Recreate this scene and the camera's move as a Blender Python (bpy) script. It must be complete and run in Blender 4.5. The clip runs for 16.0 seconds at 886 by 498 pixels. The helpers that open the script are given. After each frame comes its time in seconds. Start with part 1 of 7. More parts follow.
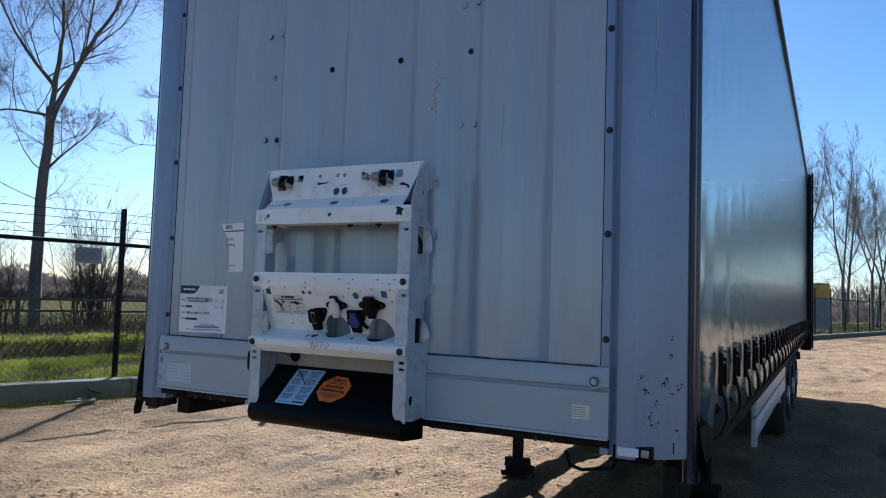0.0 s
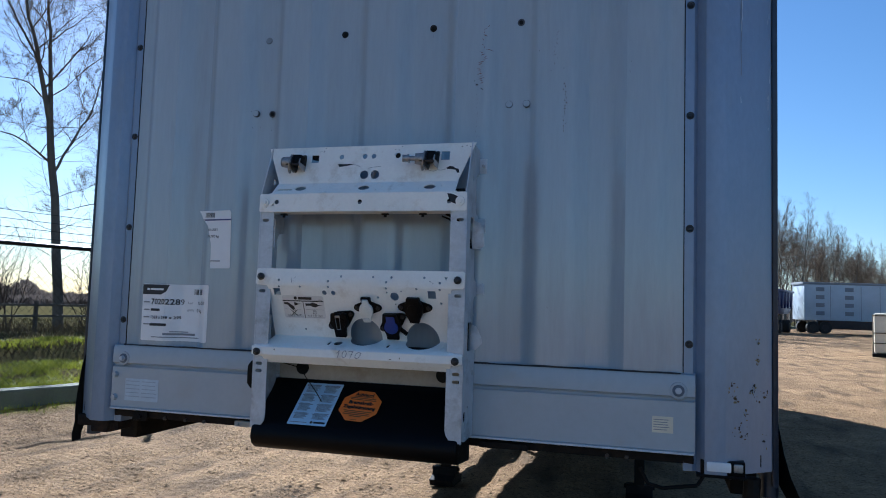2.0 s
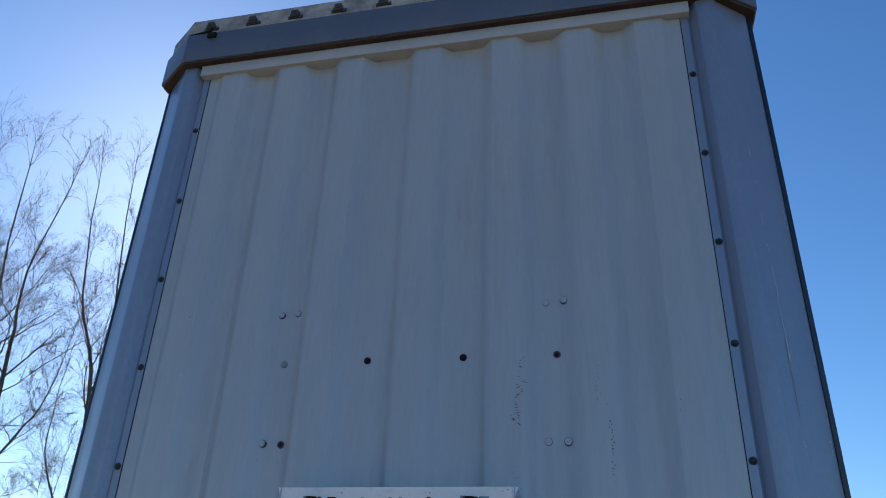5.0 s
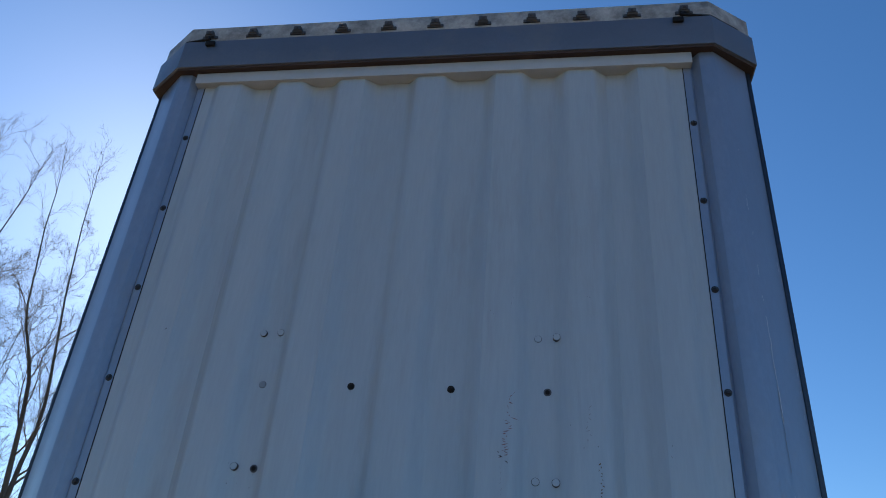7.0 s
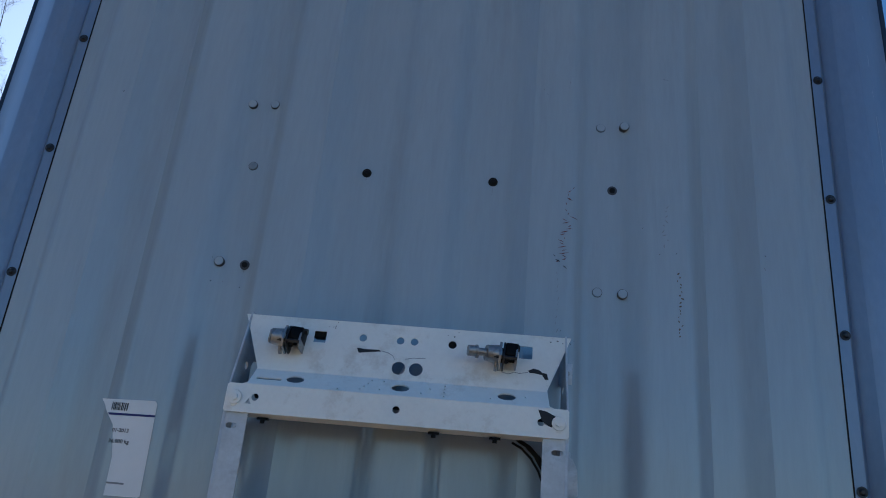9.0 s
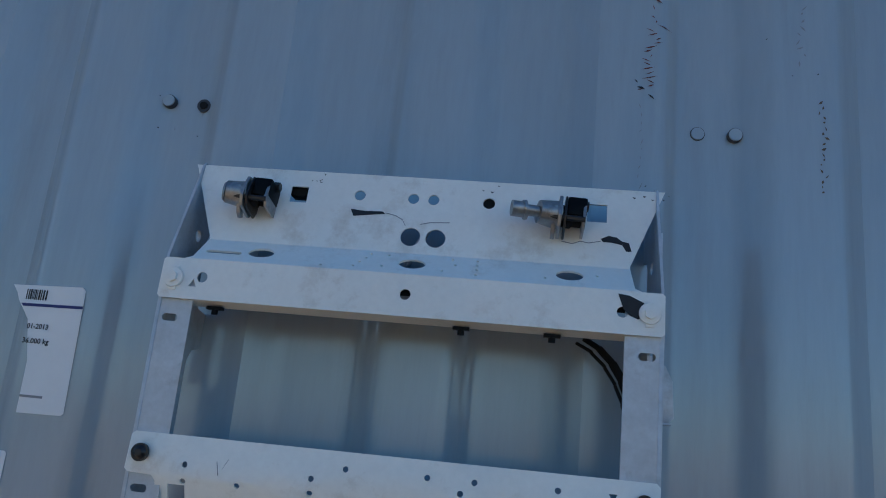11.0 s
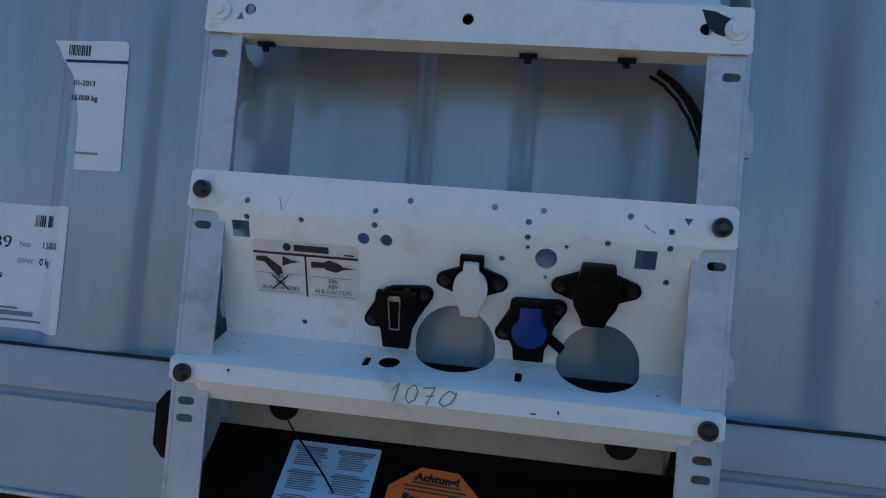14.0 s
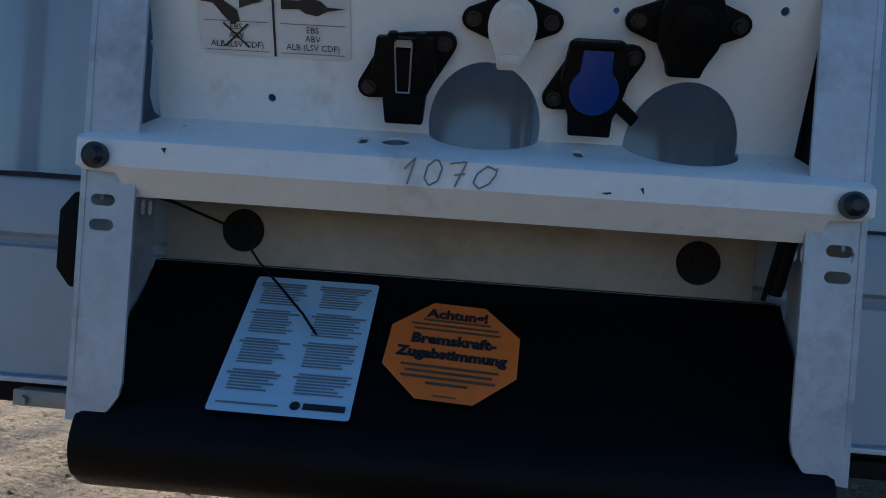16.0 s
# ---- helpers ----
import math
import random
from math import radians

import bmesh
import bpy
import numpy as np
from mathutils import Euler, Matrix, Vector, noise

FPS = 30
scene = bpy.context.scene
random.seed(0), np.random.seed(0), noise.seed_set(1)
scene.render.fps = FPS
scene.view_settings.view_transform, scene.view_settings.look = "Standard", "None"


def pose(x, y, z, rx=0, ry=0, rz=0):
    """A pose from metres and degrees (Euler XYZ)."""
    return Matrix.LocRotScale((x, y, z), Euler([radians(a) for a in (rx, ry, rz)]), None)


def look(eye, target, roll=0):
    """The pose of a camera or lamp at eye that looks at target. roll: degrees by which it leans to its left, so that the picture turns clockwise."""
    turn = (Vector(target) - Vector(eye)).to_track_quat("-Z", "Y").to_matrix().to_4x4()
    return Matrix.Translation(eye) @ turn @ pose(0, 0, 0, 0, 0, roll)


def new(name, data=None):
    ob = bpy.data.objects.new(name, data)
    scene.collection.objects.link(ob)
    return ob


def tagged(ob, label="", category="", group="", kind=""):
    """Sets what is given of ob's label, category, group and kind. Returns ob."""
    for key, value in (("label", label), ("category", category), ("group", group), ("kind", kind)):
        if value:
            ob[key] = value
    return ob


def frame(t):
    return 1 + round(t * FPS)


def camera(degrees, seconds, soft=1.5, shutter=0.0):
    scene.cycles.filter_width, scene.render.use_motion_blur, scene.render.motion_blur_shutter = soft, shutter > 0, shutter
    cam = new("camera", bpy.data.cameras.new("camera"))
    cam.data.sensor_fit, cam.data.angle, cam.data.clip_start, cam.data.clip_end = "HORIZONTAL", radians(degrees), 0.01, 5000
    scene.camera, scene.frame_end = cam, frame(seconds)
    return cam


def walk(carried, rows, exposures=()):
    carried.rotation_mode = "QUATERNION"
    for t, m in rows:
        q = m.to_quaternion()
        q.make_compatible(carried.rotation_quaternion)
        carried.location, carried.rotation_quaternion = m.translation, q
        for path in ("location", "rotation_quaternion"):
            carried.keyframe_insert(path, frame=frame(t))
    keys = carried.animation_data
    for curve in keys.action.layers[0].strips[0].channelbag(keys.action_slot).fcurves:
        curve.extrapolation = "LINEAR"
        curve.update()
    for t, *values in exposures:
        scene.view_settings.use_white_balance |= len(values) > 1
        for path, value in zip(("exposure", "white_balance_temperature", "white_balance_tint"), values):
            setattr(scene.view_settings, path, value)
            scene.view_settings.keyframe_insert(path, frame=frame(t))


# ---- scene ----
cam = camera(61.8, 16.0, soft=1.0)
METRES, TURN = 3.29, 27.7
ORIGIN = (1.72, -2.505, 1.58)
ROWS = [
    (0.0, 0.0, 0.0, 0.0, -0.12, 3.75, -1.86),
    (0.5, -0.047, 0.0535, -0.0034, -2.18, 3.87, -1.85),
    (1.0, -0.0968, 0.0857, -0.0091, -5.25, 4.05, -1.77),
    (1.5, -0.1571, 0.1103, -0.0049, -8.13, 4.12, -1.82),
    (2.0, -0.1982, 0.127, -0.0071, -11.6, 4.25, -1.74),
    (2.5, -0.2241, 0.1704, -0.0079, -12.95, 4.59, -1.76),
    (3.0, -0.2388, 0.2009, 0.0023, -13.91, 8.73, -1.81),
    (3.5, -0.2505, 0.2025, 0.0133, -14.05, 15.27, -1.66),
    (4.0, -0.2511, 0.2006, 0.025, -13.93, 17.99, -1.54),
    (4.5, -0.2575, 0.2021, 0.0312, -14.48, 19.99, -1.79),
    (5.0, -0.2611, 0.1953, 0.037, -15.06, 27.43, -1.97),
    (7.5, -0.3069, 0.2457, 0.0311, -22.2, 30.67, -5.03),
    (8.0, -0.3044, 0.3074, 0.0258, -24.48, 25.32, -4.98),
    (8.5, -0.3068, 0.363, 0.0167, -25.54, 23.23, -4.94),
    (9.0, -0.3138, 0.4164, 0.0233, -26.0, 20.77, -4.96),
    (11.5, -0.2319, 0.5733, 0.0368, -21.05, 12.2, -5.6),
    (12.0, -0.2331, 0.5682, 0.0313, -19.93, 10.3, -5.64),
    (12.5, -0.2321, 0.5719, 0.0217, -19.84, 7.77, -5.46),
    (13.0, -0.2308, 0.5751, 0.0116, -19.54, 3.44, -5.43),
    (13.5, -0.2324, 0.58, 0.0021, -19.32, 2.47, -5.17),
    (14.0, -0.2373, 0.5873, -0.01, -19.91, 1.73, -4.99),
    (14.5, -0.2477, 0.5969, -0.0188, -23.29, 1.58, -4.71),
    (15.0, -0.2599, 0.6091, -0.031, -24.41, -0.28, -4.52),
    (15.5, -0.2548, 0.6302, -0.0539, -24.94, -0.59, -4.35),
    (16.0, -0.2257, 0.6786, -0.0791, -24.39, -0.45, -4.1),
]
EXPOSURES = [(0.0, 1.6, 5020, 8), (2.0, 1.54, 4960, 7), (3.5, 1.56, 4950, 6), (5.0, 1.6, 4980, 5), (9.0, 1.5, 4900, 4), (11.5, 1.72, 4800, 2), (14.0, 1.7, 4700, 3), (15.0, 1.72, 4800, 4), (15.5, 1.68, 4850, 5), (16.0, 1.3, 4600, 4)]
walk(cam, [(t, pose(*ORIGIN, 0, 0, TURN) @ pose(METRES * x, METRES * y, METRES * z, 90 + pitch, roll, yaw)) for t, x, y, z, yaw, pitch, roll in ROWS], EXPOSURES)


# ---- world, sun, exposure ----
SUN_AZ, SUN_EL = -35.0, 30.0          # degrees, from +y towards +x; above the horizon
world = bpy.data.worlds.new("sky")
scene.world = world
world.use_nodes = True
wn = world.node_tree.nodes
sky = wn.new("ShaderNodeTexSky")
sky.sky_type = 'NISHITA'
sky.sun_disc = False
sky.sun_elevation = radians(SUN_EL)
sky.sun_rotation = radians(SUN_AZ)
sky.air_density, sky.dust_density, sky.ozone_density = 1.0, 0.3, 2.0
deep = wn.new("ShaderNodeHueSaturation")      # a clear, deep winter blue
deep.inputs["Saturation"].default_value = 1.1
world.node_tree.links.new(sky.outputs[0], deep.inputs["Color"])
world.node_tree.links.new(deep.outputs[0], wn["Background"].inputs[0])
wn["Background"].inputs[1].default_value = 0.037
sun_data = bpy.data.lights.new("sun", 'SUN')
sun_data.energy, sun_data.angle, sun_data.color = 4.7, radians(0.55), (1.0, 0.89, 0.76)
sun_dir = Vector((math.sin(radians(SUN_AZ)) * math.cos(radians(SUN_EL)), math.cos(radians(SUN_AZ)) * math.cos(radians(SUN_EL)), math.sin(radians(SUN_EL))))
sun = new("sun", sun_data)
sun.matrix_world = look(sun_dir * 50, (0, 0, 0))


# ---- helpers for meshes ----
def part(name, bm, mat, parent=None, label="", smooth=False):
    me = bpy.data.meshes.new(name)
    bm.normal_update()
    if len(bm.faces) < 30000:                 # rounded forms shade softly, folds stay crisp
        for f in bm.faces:
            f.smooth = True
        for e in bm.edges:
            if len(e.link_faces) != 2 or e.calc_face_angle(0.0) > 0.55:
                e.smooth = False
    bm.to_mesh(me)
    bm.free()
    for m in (mat if isinstance(mat, (list, tuple)) else [mat]):
        me.materials.append(m)
    if smooth:
        me.polygons.foreach_set("use_smooth", [True] * len(me.polygons))
    ob = new(name, me)
    ob.parent = parent
    if label:
        ob["label"] = label
    return ob


def shared(name, source, parent, m):
    """Another piece on the mesh of source, at the pose m."""
    ob = new(name, source.data)
    ob.parent = parent
    ob.matrix_basis = m
    return ob


def thing(name, label, category, group="", kind="", at=None):
    ob = new(name)
    ob.empty_display_size = 0.1
    if at is not None:
        ob.matrix_basis = at
    return tagged(ob, label, category, group, kind)


def box(bm, lo, hi, bevel=0.0, m=None):
    c = [(a + b) / 2 for a, b in zip(lo, hi)]
    d = [abs(b - a) for a, b in zip(lo, hi)]
    r = bmesh.ops.create_cube(bm, size=1.0, matrix=(m or Matrix()) @ Matrix.LocRotScale(c, None, d))
    if bevel:
        es = list({e for v in r["verts"] for e in v.link_edges})
        bmesh.ops.bevel(bm, geom=es, offset=bevel, segments=2, affect='EDGES', profile=0.6)
    return bm


def tube(bm, p0, p1, r0, r1=None, n=12, caps=True):
    p0, p1 = Vector(p0), Vector(p1)
    r1 = r0 if r1 is None else r1
    d = p1 - p0
    m = Matrix.Translation((p0 + p1) / 2) @ d.to_track_quat('Z', 'Y').to_matrix().to_4x4()
    bmesh.ops.create_cone(bm, cap_ends=caps, segments=n, radius1=r0, radius2=r1, depth=d.length, matrix=m)
    return bm


def prism(bm, pts, a, b, along="x", bevel=0.0):
    """Extrudes the outline pts (two coordinates) from a to b along an axis."""
    def at(p, k):
        return {"x": (k, p[0], p[1]), "y": (p[0], k, p[1]), "z": (p[0], p[1], k)}[along]
    lo = [bm.verts.new(at(p, a)) for p in pts]
    hi = [bm.verts.new(at(p, b)) for p in pts]
    n = len(pts)
    fs = [bm.faces.new(lo), bm.faces.new(hi[::-1])]
    for i in range(n):
        fs.append(bm.faces.new((lo[i], hi[i], hi[(i + 1) % n], lo[(i + 1) % n])))
    bmesh.ops.recalc_face_normals(bm, faces=fs)
    if bevel:
        bmesh.ops.bevel(bm, geom=list({e for f in fs for e in f.edges}), offset=bevel, segments=2, affect='EDGES', profile=0.6)
    return bm


def circle_pts(x, y, r, n=20, ry=None):
    ry = r if ry is None else ry
    return [(x + r * math.cos(2 * math.pi * i / n), y + ry * math.sin(2 * math.pi * i / n)) for i in range(n)]


def round_rect(x0, y0, x1, y1, r, n=4):
    pts = []
    for cx, cy, a in ((x1 - r, y1 - r, 0), (x0 + r, y1 - r, 90), (x0 + r, y0 + r, 180), (x1 - r, y0 + r, 270)):
        pts += [(cx + r * math.cos(radians(a + 90 * i / n)), cy + r * math.sin(radians(a + 90 * i / n))) for i in range(n + 1)]
    return pts


def sheet(outer, holes, profile, thick, along=None):
    """Flat sheet metal with holes, folded along a profile of (y, z) points; u is x and v the length along the profile."""
    bm = bmesh.new()
    edges = []
    for loop in [outer] + holes:
        vs = [bm.verts.new((p[0], p[1], 0)) for p in loop]
        edges += [bm.edges.new((vs[i], vs[(i + 1) % len(vs)])) for i in range(len(vs))]
    bmesh.ops.triangle_fill(bm, use_beauty=True, use_dissolve=False, edges=edges, normal=(0, 0, 1))
    lens = [0.0]
    for p, q in zip(profile, profile[1:]):
        lens.append(lens[-1] + math.hypot(q[0] - p[0], q[1] - p[1]))
    for v in lens[1:-1]:
        bmesh.ops.bisect_plane(bm, geom=bm.verts[:] + bm.edges[:] + bm.faces[:], plane_co=(0, v, 0), plane_no=(0, 1, 0), dist=1e-6)
    for w in bm.verts:
        v = min(max(w.co.y, 0.0), lens[-1])
        k = max(i for i in range(len(lens) - 1) if lens[i] <= v + 1e-7)
        f = (v - lens[k]) / (lens[k + 1] - lens[k])
        w.co = (w.co.x, profile[k][0] + (profile[k + 1][0] - profile[k][0]) * f, profile[k][1] + (profile[k + 1][1] - profile[k][1]) * f)
    bmesh.ops.recalc_face_normals(bm, faces=bm.faces[:])
    bm.normal_update()
    if sum(f.normal.y * f.calc_area() for f in bm.faces) > 0:
        bmesh.ops.reverse_faces(bm, faces=bm.faces[:])
    bmesh.ops.solidify(bm, geom=bm.faces[:], thickness=thick)
    return bm


def text_mesh(body, size, align='LEFT', bold=0.0):
    """A mesh of letters in the x-y plane, from Blender's own font."""
    cu = bpy.data.curves.new("letters", 'FONT')
    cu.body, cu.size, cu.align_x, cu.align_y, cu.offset, cu.resolution_u = body, size, align, 'CENTER', bold, 2
    ob = bpy.data.objects.new("letters", cu)
    me = bpy.data.meshes.new_from_object(ob)
    bpy.data.objects.remove(ob)
    bpy.data.curves.remove(cu)
    return me


# ---- materials ----
def mat(name, color, rough=0.5, metal=0.0, vary=0.12, scale=6.0, fine=60.0, bump=0.1, bump_scale=40.0, dirt=None, dirt_amount=0.0,
        dirt_scale=3.0, stretch=(1, 1, 1), spec=0.5, coat=0.0, per_object=0.0, bump_dist=0.01, rough_vary=0.15):
    m = bpy.data.materials.new(name)
    m.use_nodes = True
    t = m.node_tree
    n, l = t.nodes, t.links
    b = n["Principled BSDF"]
    geo = n.new("ShaderNodeNewGeometry")
    mp = n.new("ShaderNodeMapping")
    mp.inputs["Scale"].default_value = stretch
    l.new(geo.outputs["Position"], mp.inputs[0])

    def noise_tex(s, detail=6, rgh=0.6):
        k = n.new("ShaderNodeTexNoise")
        k.inputs["Scale"].default_value, k.inputs["Detail"].default_value, k.inputs["Roughness"].default_value = s, detail, rgh
        l.new(mp.outputs[0], k.inputs["Vector"])
        return k.outputs["Fac"]

    def ramp(src, lo, hi, a, c):
        r = n.new("ShaderNodeMapRange")
        r.inputs[1].default_value, r.inputs[2].default_value, r.inputs[3].default_value, r.inputs[4].default_value = lo, hi, a, c
        l.new(src, r.inputs[0])
        return r.outputs[0]
    big, small = noise_tex(scale), noise_tex(fine, 3)
    v1 = ramp(big, 0.3, 0.7, 1 - vary, 1 + vary)
    v2 = ramp(small, 0.3, 0.7, 1 - vary * 0.6, 1 + vary * 0.6)
    mul = n.new("ShaderNodeMath")
    mul.operation = 'MULTIPLY'
    l.new(v1, mul.inputs[0]), l.new(v2, mul.inputs[1])
    val = mul.outputs[0]
    if per_object:
        oi = n.new("ShaderNodeObjectInfo")
        r = ramp(oi.outputs["Random"], 0, 1, 1 - per_object, 1 + per_object)
        m2 = n.new("ShaderNodeMath")
        m2.operation = 'MULTIPLY'
        l.new(val, m2.inputs[0]), l.new(r, m2.inputs[1])
        val = m2.outputs[0]
    sc = n.new("ShaderNodeVectorMath")
    sc.operation = 'SCALE'
    sc.inputs[0].default_value = color
    l.new(val, sc.inputs["Scale"])
    col = sc.outputs[0]
    if dirt:
        mix = n.new("ShaderNodeMix")
        mix.data_type = 'RGBA'
        f = ramp(noise_tex(dirt_scale, 8, 0.7), 0.62 - 0.35 * dirt_amount, 0.75, 0, min(1.0, 0.4 + dirt_amount))
        l.new(f, mix.inputs["Factor"]), l.new(col, mix.inputs["A"])
        mix.inputs["B"].default_value = (*dirt, 1)
        col = mix.outputs["Result"]
    l.new(col, b.inputs["Base Color"])
    b.inputs["Metallic"].default_value = metal
    l.new(ramp(small, 0.25, 0.75, max(0.02, rough - rough_vary * rough), min(1, rough + rough_vary * rough)), b.inputs["Roughness"])
    b.inputs["Specular IOR Level"].default_value = spec
    b.inputs["Coat Weight"].default_value = coat
    if bump:
        bp = n.new("ShaderNodeBump")
        bp.inputs["Strength"].default_value, bp.inputs["Distance"].default_value = bump, bump_dist
        l.new(noise_tex(bump_scale, 5), bp.inputs["Height"])
        l.new(bp.outputs[0], b.inputs["Normal"])
    return m


M = {}
M["panel"] = mat("painted_panel", (0.35, 0.405, 0.45), 0.2, 0.0, 0.05, 2.0, 30, 0.05, 3.0, dirt=(0.28, 0.305, 0.315), dirt_amount=0.2, dirt_scale=2.4, stretch=(3, 1, 0.35), bump_dist=0.02, coat=0.5, spec=0.6)
M["panel"].node_tree.nodes["Principled BSDF"].inputs["Coat Roughness"].default_value = 0.12
M["beam"] = mat("painted_beam", (0.38, 0.42, 0.455), 0.36, 0.0, 0.05, 3.0, 40, 0.05, 12.0, dirt=(0.33, 0.31, 0.27), dirt_amount=0.18, dirt_scale=5)
M["post"] = mat("anodised_post", (0.225, 0.28, 0.38), 0.34, 0.3, 0.08, 3.0, 80, 0.05, 30.0, dirt=(0.25, 0.26, 0.26), dirt_amount=0.12, dirt_scale=4, stretch=(1, 1, 0.4))
M["header"] = mat("header_metal", (0.125, 0.145, 0.185), 0.42, 0.3, 0.08, 4.0, 80, 0.05, 30.0, dirt=(0.2, 0.2, 0.19), dirt_amount=0.2)
M["roof_strip"] = mat("dirty_roof_strip", (0.40, 0.40, 0.385), 0.6, 0.0, 0.22, 6.0, 60, 0.2, 30.0, dirt=(0.06, 0.06, 0.056), dirt_amount=0.62, dirt_scale=9)
M["rack"] = mat("rack_white_paint", (0.84, 0.84, 0.80), 0.4, 0.0, 0.04, 6.0, 90, 0.04, 60.0, dirt=(0.45, 0.39, 0.30), dirt_amount=0.18, dirt_scale=11)
M["galv"] = mat("galvanised_steel", (0.50, 0.53, 0.57), 0.45, 0.2, 0.12, 14.0, 90, 0.05, 60.0, dirt=(0.15, 0.135, 0.12), dirt_amount=0.3, dirt_scale=9)
M["black"] = mat("black_plastic", (0.003, 0.003, 0.0035), 0.45, 0.0, 0.2, 12.0, 120, 0.08, 150.0, spec=0.12)
M["rubber"] = mat("black_rubber", (0.007, 0.0068, 0.0065), 0.7, 0.0, 0.2, 12.0, 120, 0.1, 150.0, spec=0.25)
M["skirt"] = mat("brown_skirt", (0.04, 0.026, 0.022), 0.7, 0.0, 0.2, 3, 30, 0)
M["foot"] = mat("muddy_steel", (0.016, 0.013, 0.011), 0.85, 0.0, 0.3, 14, 80, 0.2, 60, dirt=(0.06, 0.038, 0.022), dirt_amount=0.3, dirt_scale=9, spec=0.12)
M["washer"] = mat("dusty_rubber", (0.11, 0.13, 0.165), 0.6, 0.0, 0.2, 20, 90, 0.05)
M["faded"] = mat("faded_label", (0.47, 0.55, 0.62), 0.45, 0.0, 0.06, 20, 90, 0)
M["chassis"] = mat("dark_chassis", (0.010, 0.0095, 0.009), 0.7, 0.0, 0.25, 8.0, 60, 0.15, 60.0, dirt=(0.05, 0.034, 0.022), dirt_amount=0.22, dirt_scale=6, spec=0.1)
M["steel"] = mat("worn_steel", (0.34, 0.34, 0.34), 0.4, 0.7, 0.2, 30.0, 150, 0.08, 120.0, dirt=(0.07, 0.055, 0.045), dirt_amount=0.3, dirt_scale=40)
M["dark_steel"] = mat("dark_bolt_steel", (0.028, 0.028, 0.03), 0.35, 0.4, 0.2, 30.0, 150, 0.1, 120.0)
M["curtain"] = mat("glossy_curtain", (0.80, 0.88, 0.92), 0.13, 0.9, 0.06, 3.0, 60, 0.03, 2.2, stretch=(1, 1.6, 0.35), bump_dist=0.01, spec=0.8, rough_vary=0.1)
M["white_pl"] = mat("white_plastic", (0.72, 0.71, 0.66), 0.4, 0.0, 0.05, 20.0, 150, 0.05, 100.0)
M["blue_pl"] = mat("blue_plastic", (0.008, 0.035, 0.22), 0.4, 0.0, 0.08, 20.0, 150, 0.05, 100.0)
M["paper"] = mat("white_label", (0.78, 0.79, 0.80), 0.4, 0.0, 0.02, 8.0, 60, 0.05, 12.0)
M["sticker"] = mat("pale_blue_sticker", (0.52, 0.67, 0.80), 0.35, 0.0, 0.03, 8.0, 60, 0.03, 20.0)
M["silver_st"] = mat("silver_sticker", (0.70, 0.70, 0.69), 0.35, 0.1, 0.04, 8.0, 60, 0.03, 20.0)
M["orange"] = mat("orange_sticker", (0.85, 0.20, 0.025), 0.45, 0.0, 0.06, 10.0, 80, 0.03, 20.0)
M["ink"] = mat("black_ink", (0.02, 0.02, 0.022), 0.5, 0.0, 0.1, 10, 60, 0)
M["ink_blue"] = mat("blue_ink", (0.02, 0.025, 0.15), 0.5, 0.0, 0.1, 10, 60, 0)
M["ink_grey"] = mat("grey_ink", (0.22, 0.23, 0.25), 0.5, 0.0, 0.1, 10, 60, 0)
M["chip"] = mat("bare_primer", (0.012, 0.012, 0.014), 0.6, 0.0, 0.2, 40, 160, 0)
M["moss"] = mat("yellow_stain", (0.20, 0.17, 0.09), 0.8, 0.0, 0.3, 60, 160, 0)
M["rust"] = mat("rusty_chip", (0.10, 0.07, 0.04), 0.8, 0.0, 0.3, 60, 160, 0)
M["scrape"] = mat("reddish_scrape", (0.14, 0.05, 0.045), 0.8, 0.0, 0.3, 60, 160, 0)
# cream with the shade under the tray put into its base colour, plus dirt
M["plate"] = mat("shaded_cream_paint", (0.36, 0.335, 0.28), 0.6, 0.0, 0.1, 9, 80, 0.04, 60, dirt=(0.25, 0.2, 0.14), dirt_amount=0.25, dirt_scale=12)
M["filler"] = mat("grey_filler", (0.18, 0.22, 0.26), 0.5, 0.0, 0.1, 30, 100, 0)
M["faint_ink"] = mat("faint_ink", (0.33, 0.39, 0.45), 0.5, 0.0, 0.1, 10, 60, 0)
M["pole"] = mat("dark_blue_pole", (0.03, 0.04, 0.06), 0.35, 0.3, 0.2, 8, 60, 0.05, 60)
M["field_blade"] = mat("field_grass", (0.12, 0.105, 0.04), 0.8, 0.0, 0.35, 0.6, 8, 0, spec=0.1)
M["far_blade"] = mat("faded_grass", (0.13, 0.125, 0.045), 0.8, 0.0, 0.35, 0.6, 8, 0, spec=0.1)
M["rim_dark"] = mat("dark_rim", (0.05, 0.055, 0.065), 0.7, 0.0, 0.2, 30, 100, 0)
M["worn_edge"] = mat("worn_edge", (0.55, 0.57, 0.60), 0.5, 0.2, 0.1, 30, 100, 0)
M["kerb"] = mat("mossy_concrete", (0.105, 0.108, 0.072), 0.9, 0.0, 0.18, 2.0, 30, 0.4, 25.0, dirt=(0.10, 0.13, 0.045), dirt_amount=0.32, dirt_scale=1.6)
M["bark"] = mat("grey_bark", (0.11, 0.10, 0.085), 0.9, 0.0, 0.3, 3.0, 20, 0.5, 14.0, stretch=(1, 1, 0.25))
M["twig"] = mat("twigs", (0.13, 0.10, 0.072), 1.0, 0.0, 0.25, 2.0, 20, 0, spec=0.1)
M["fence"] = mat("black_fence_paint", (0.006, 0.0062, 0.0065), 0.5, 0.0, 0.2, 8, 60, 0.1, spec=0.12)
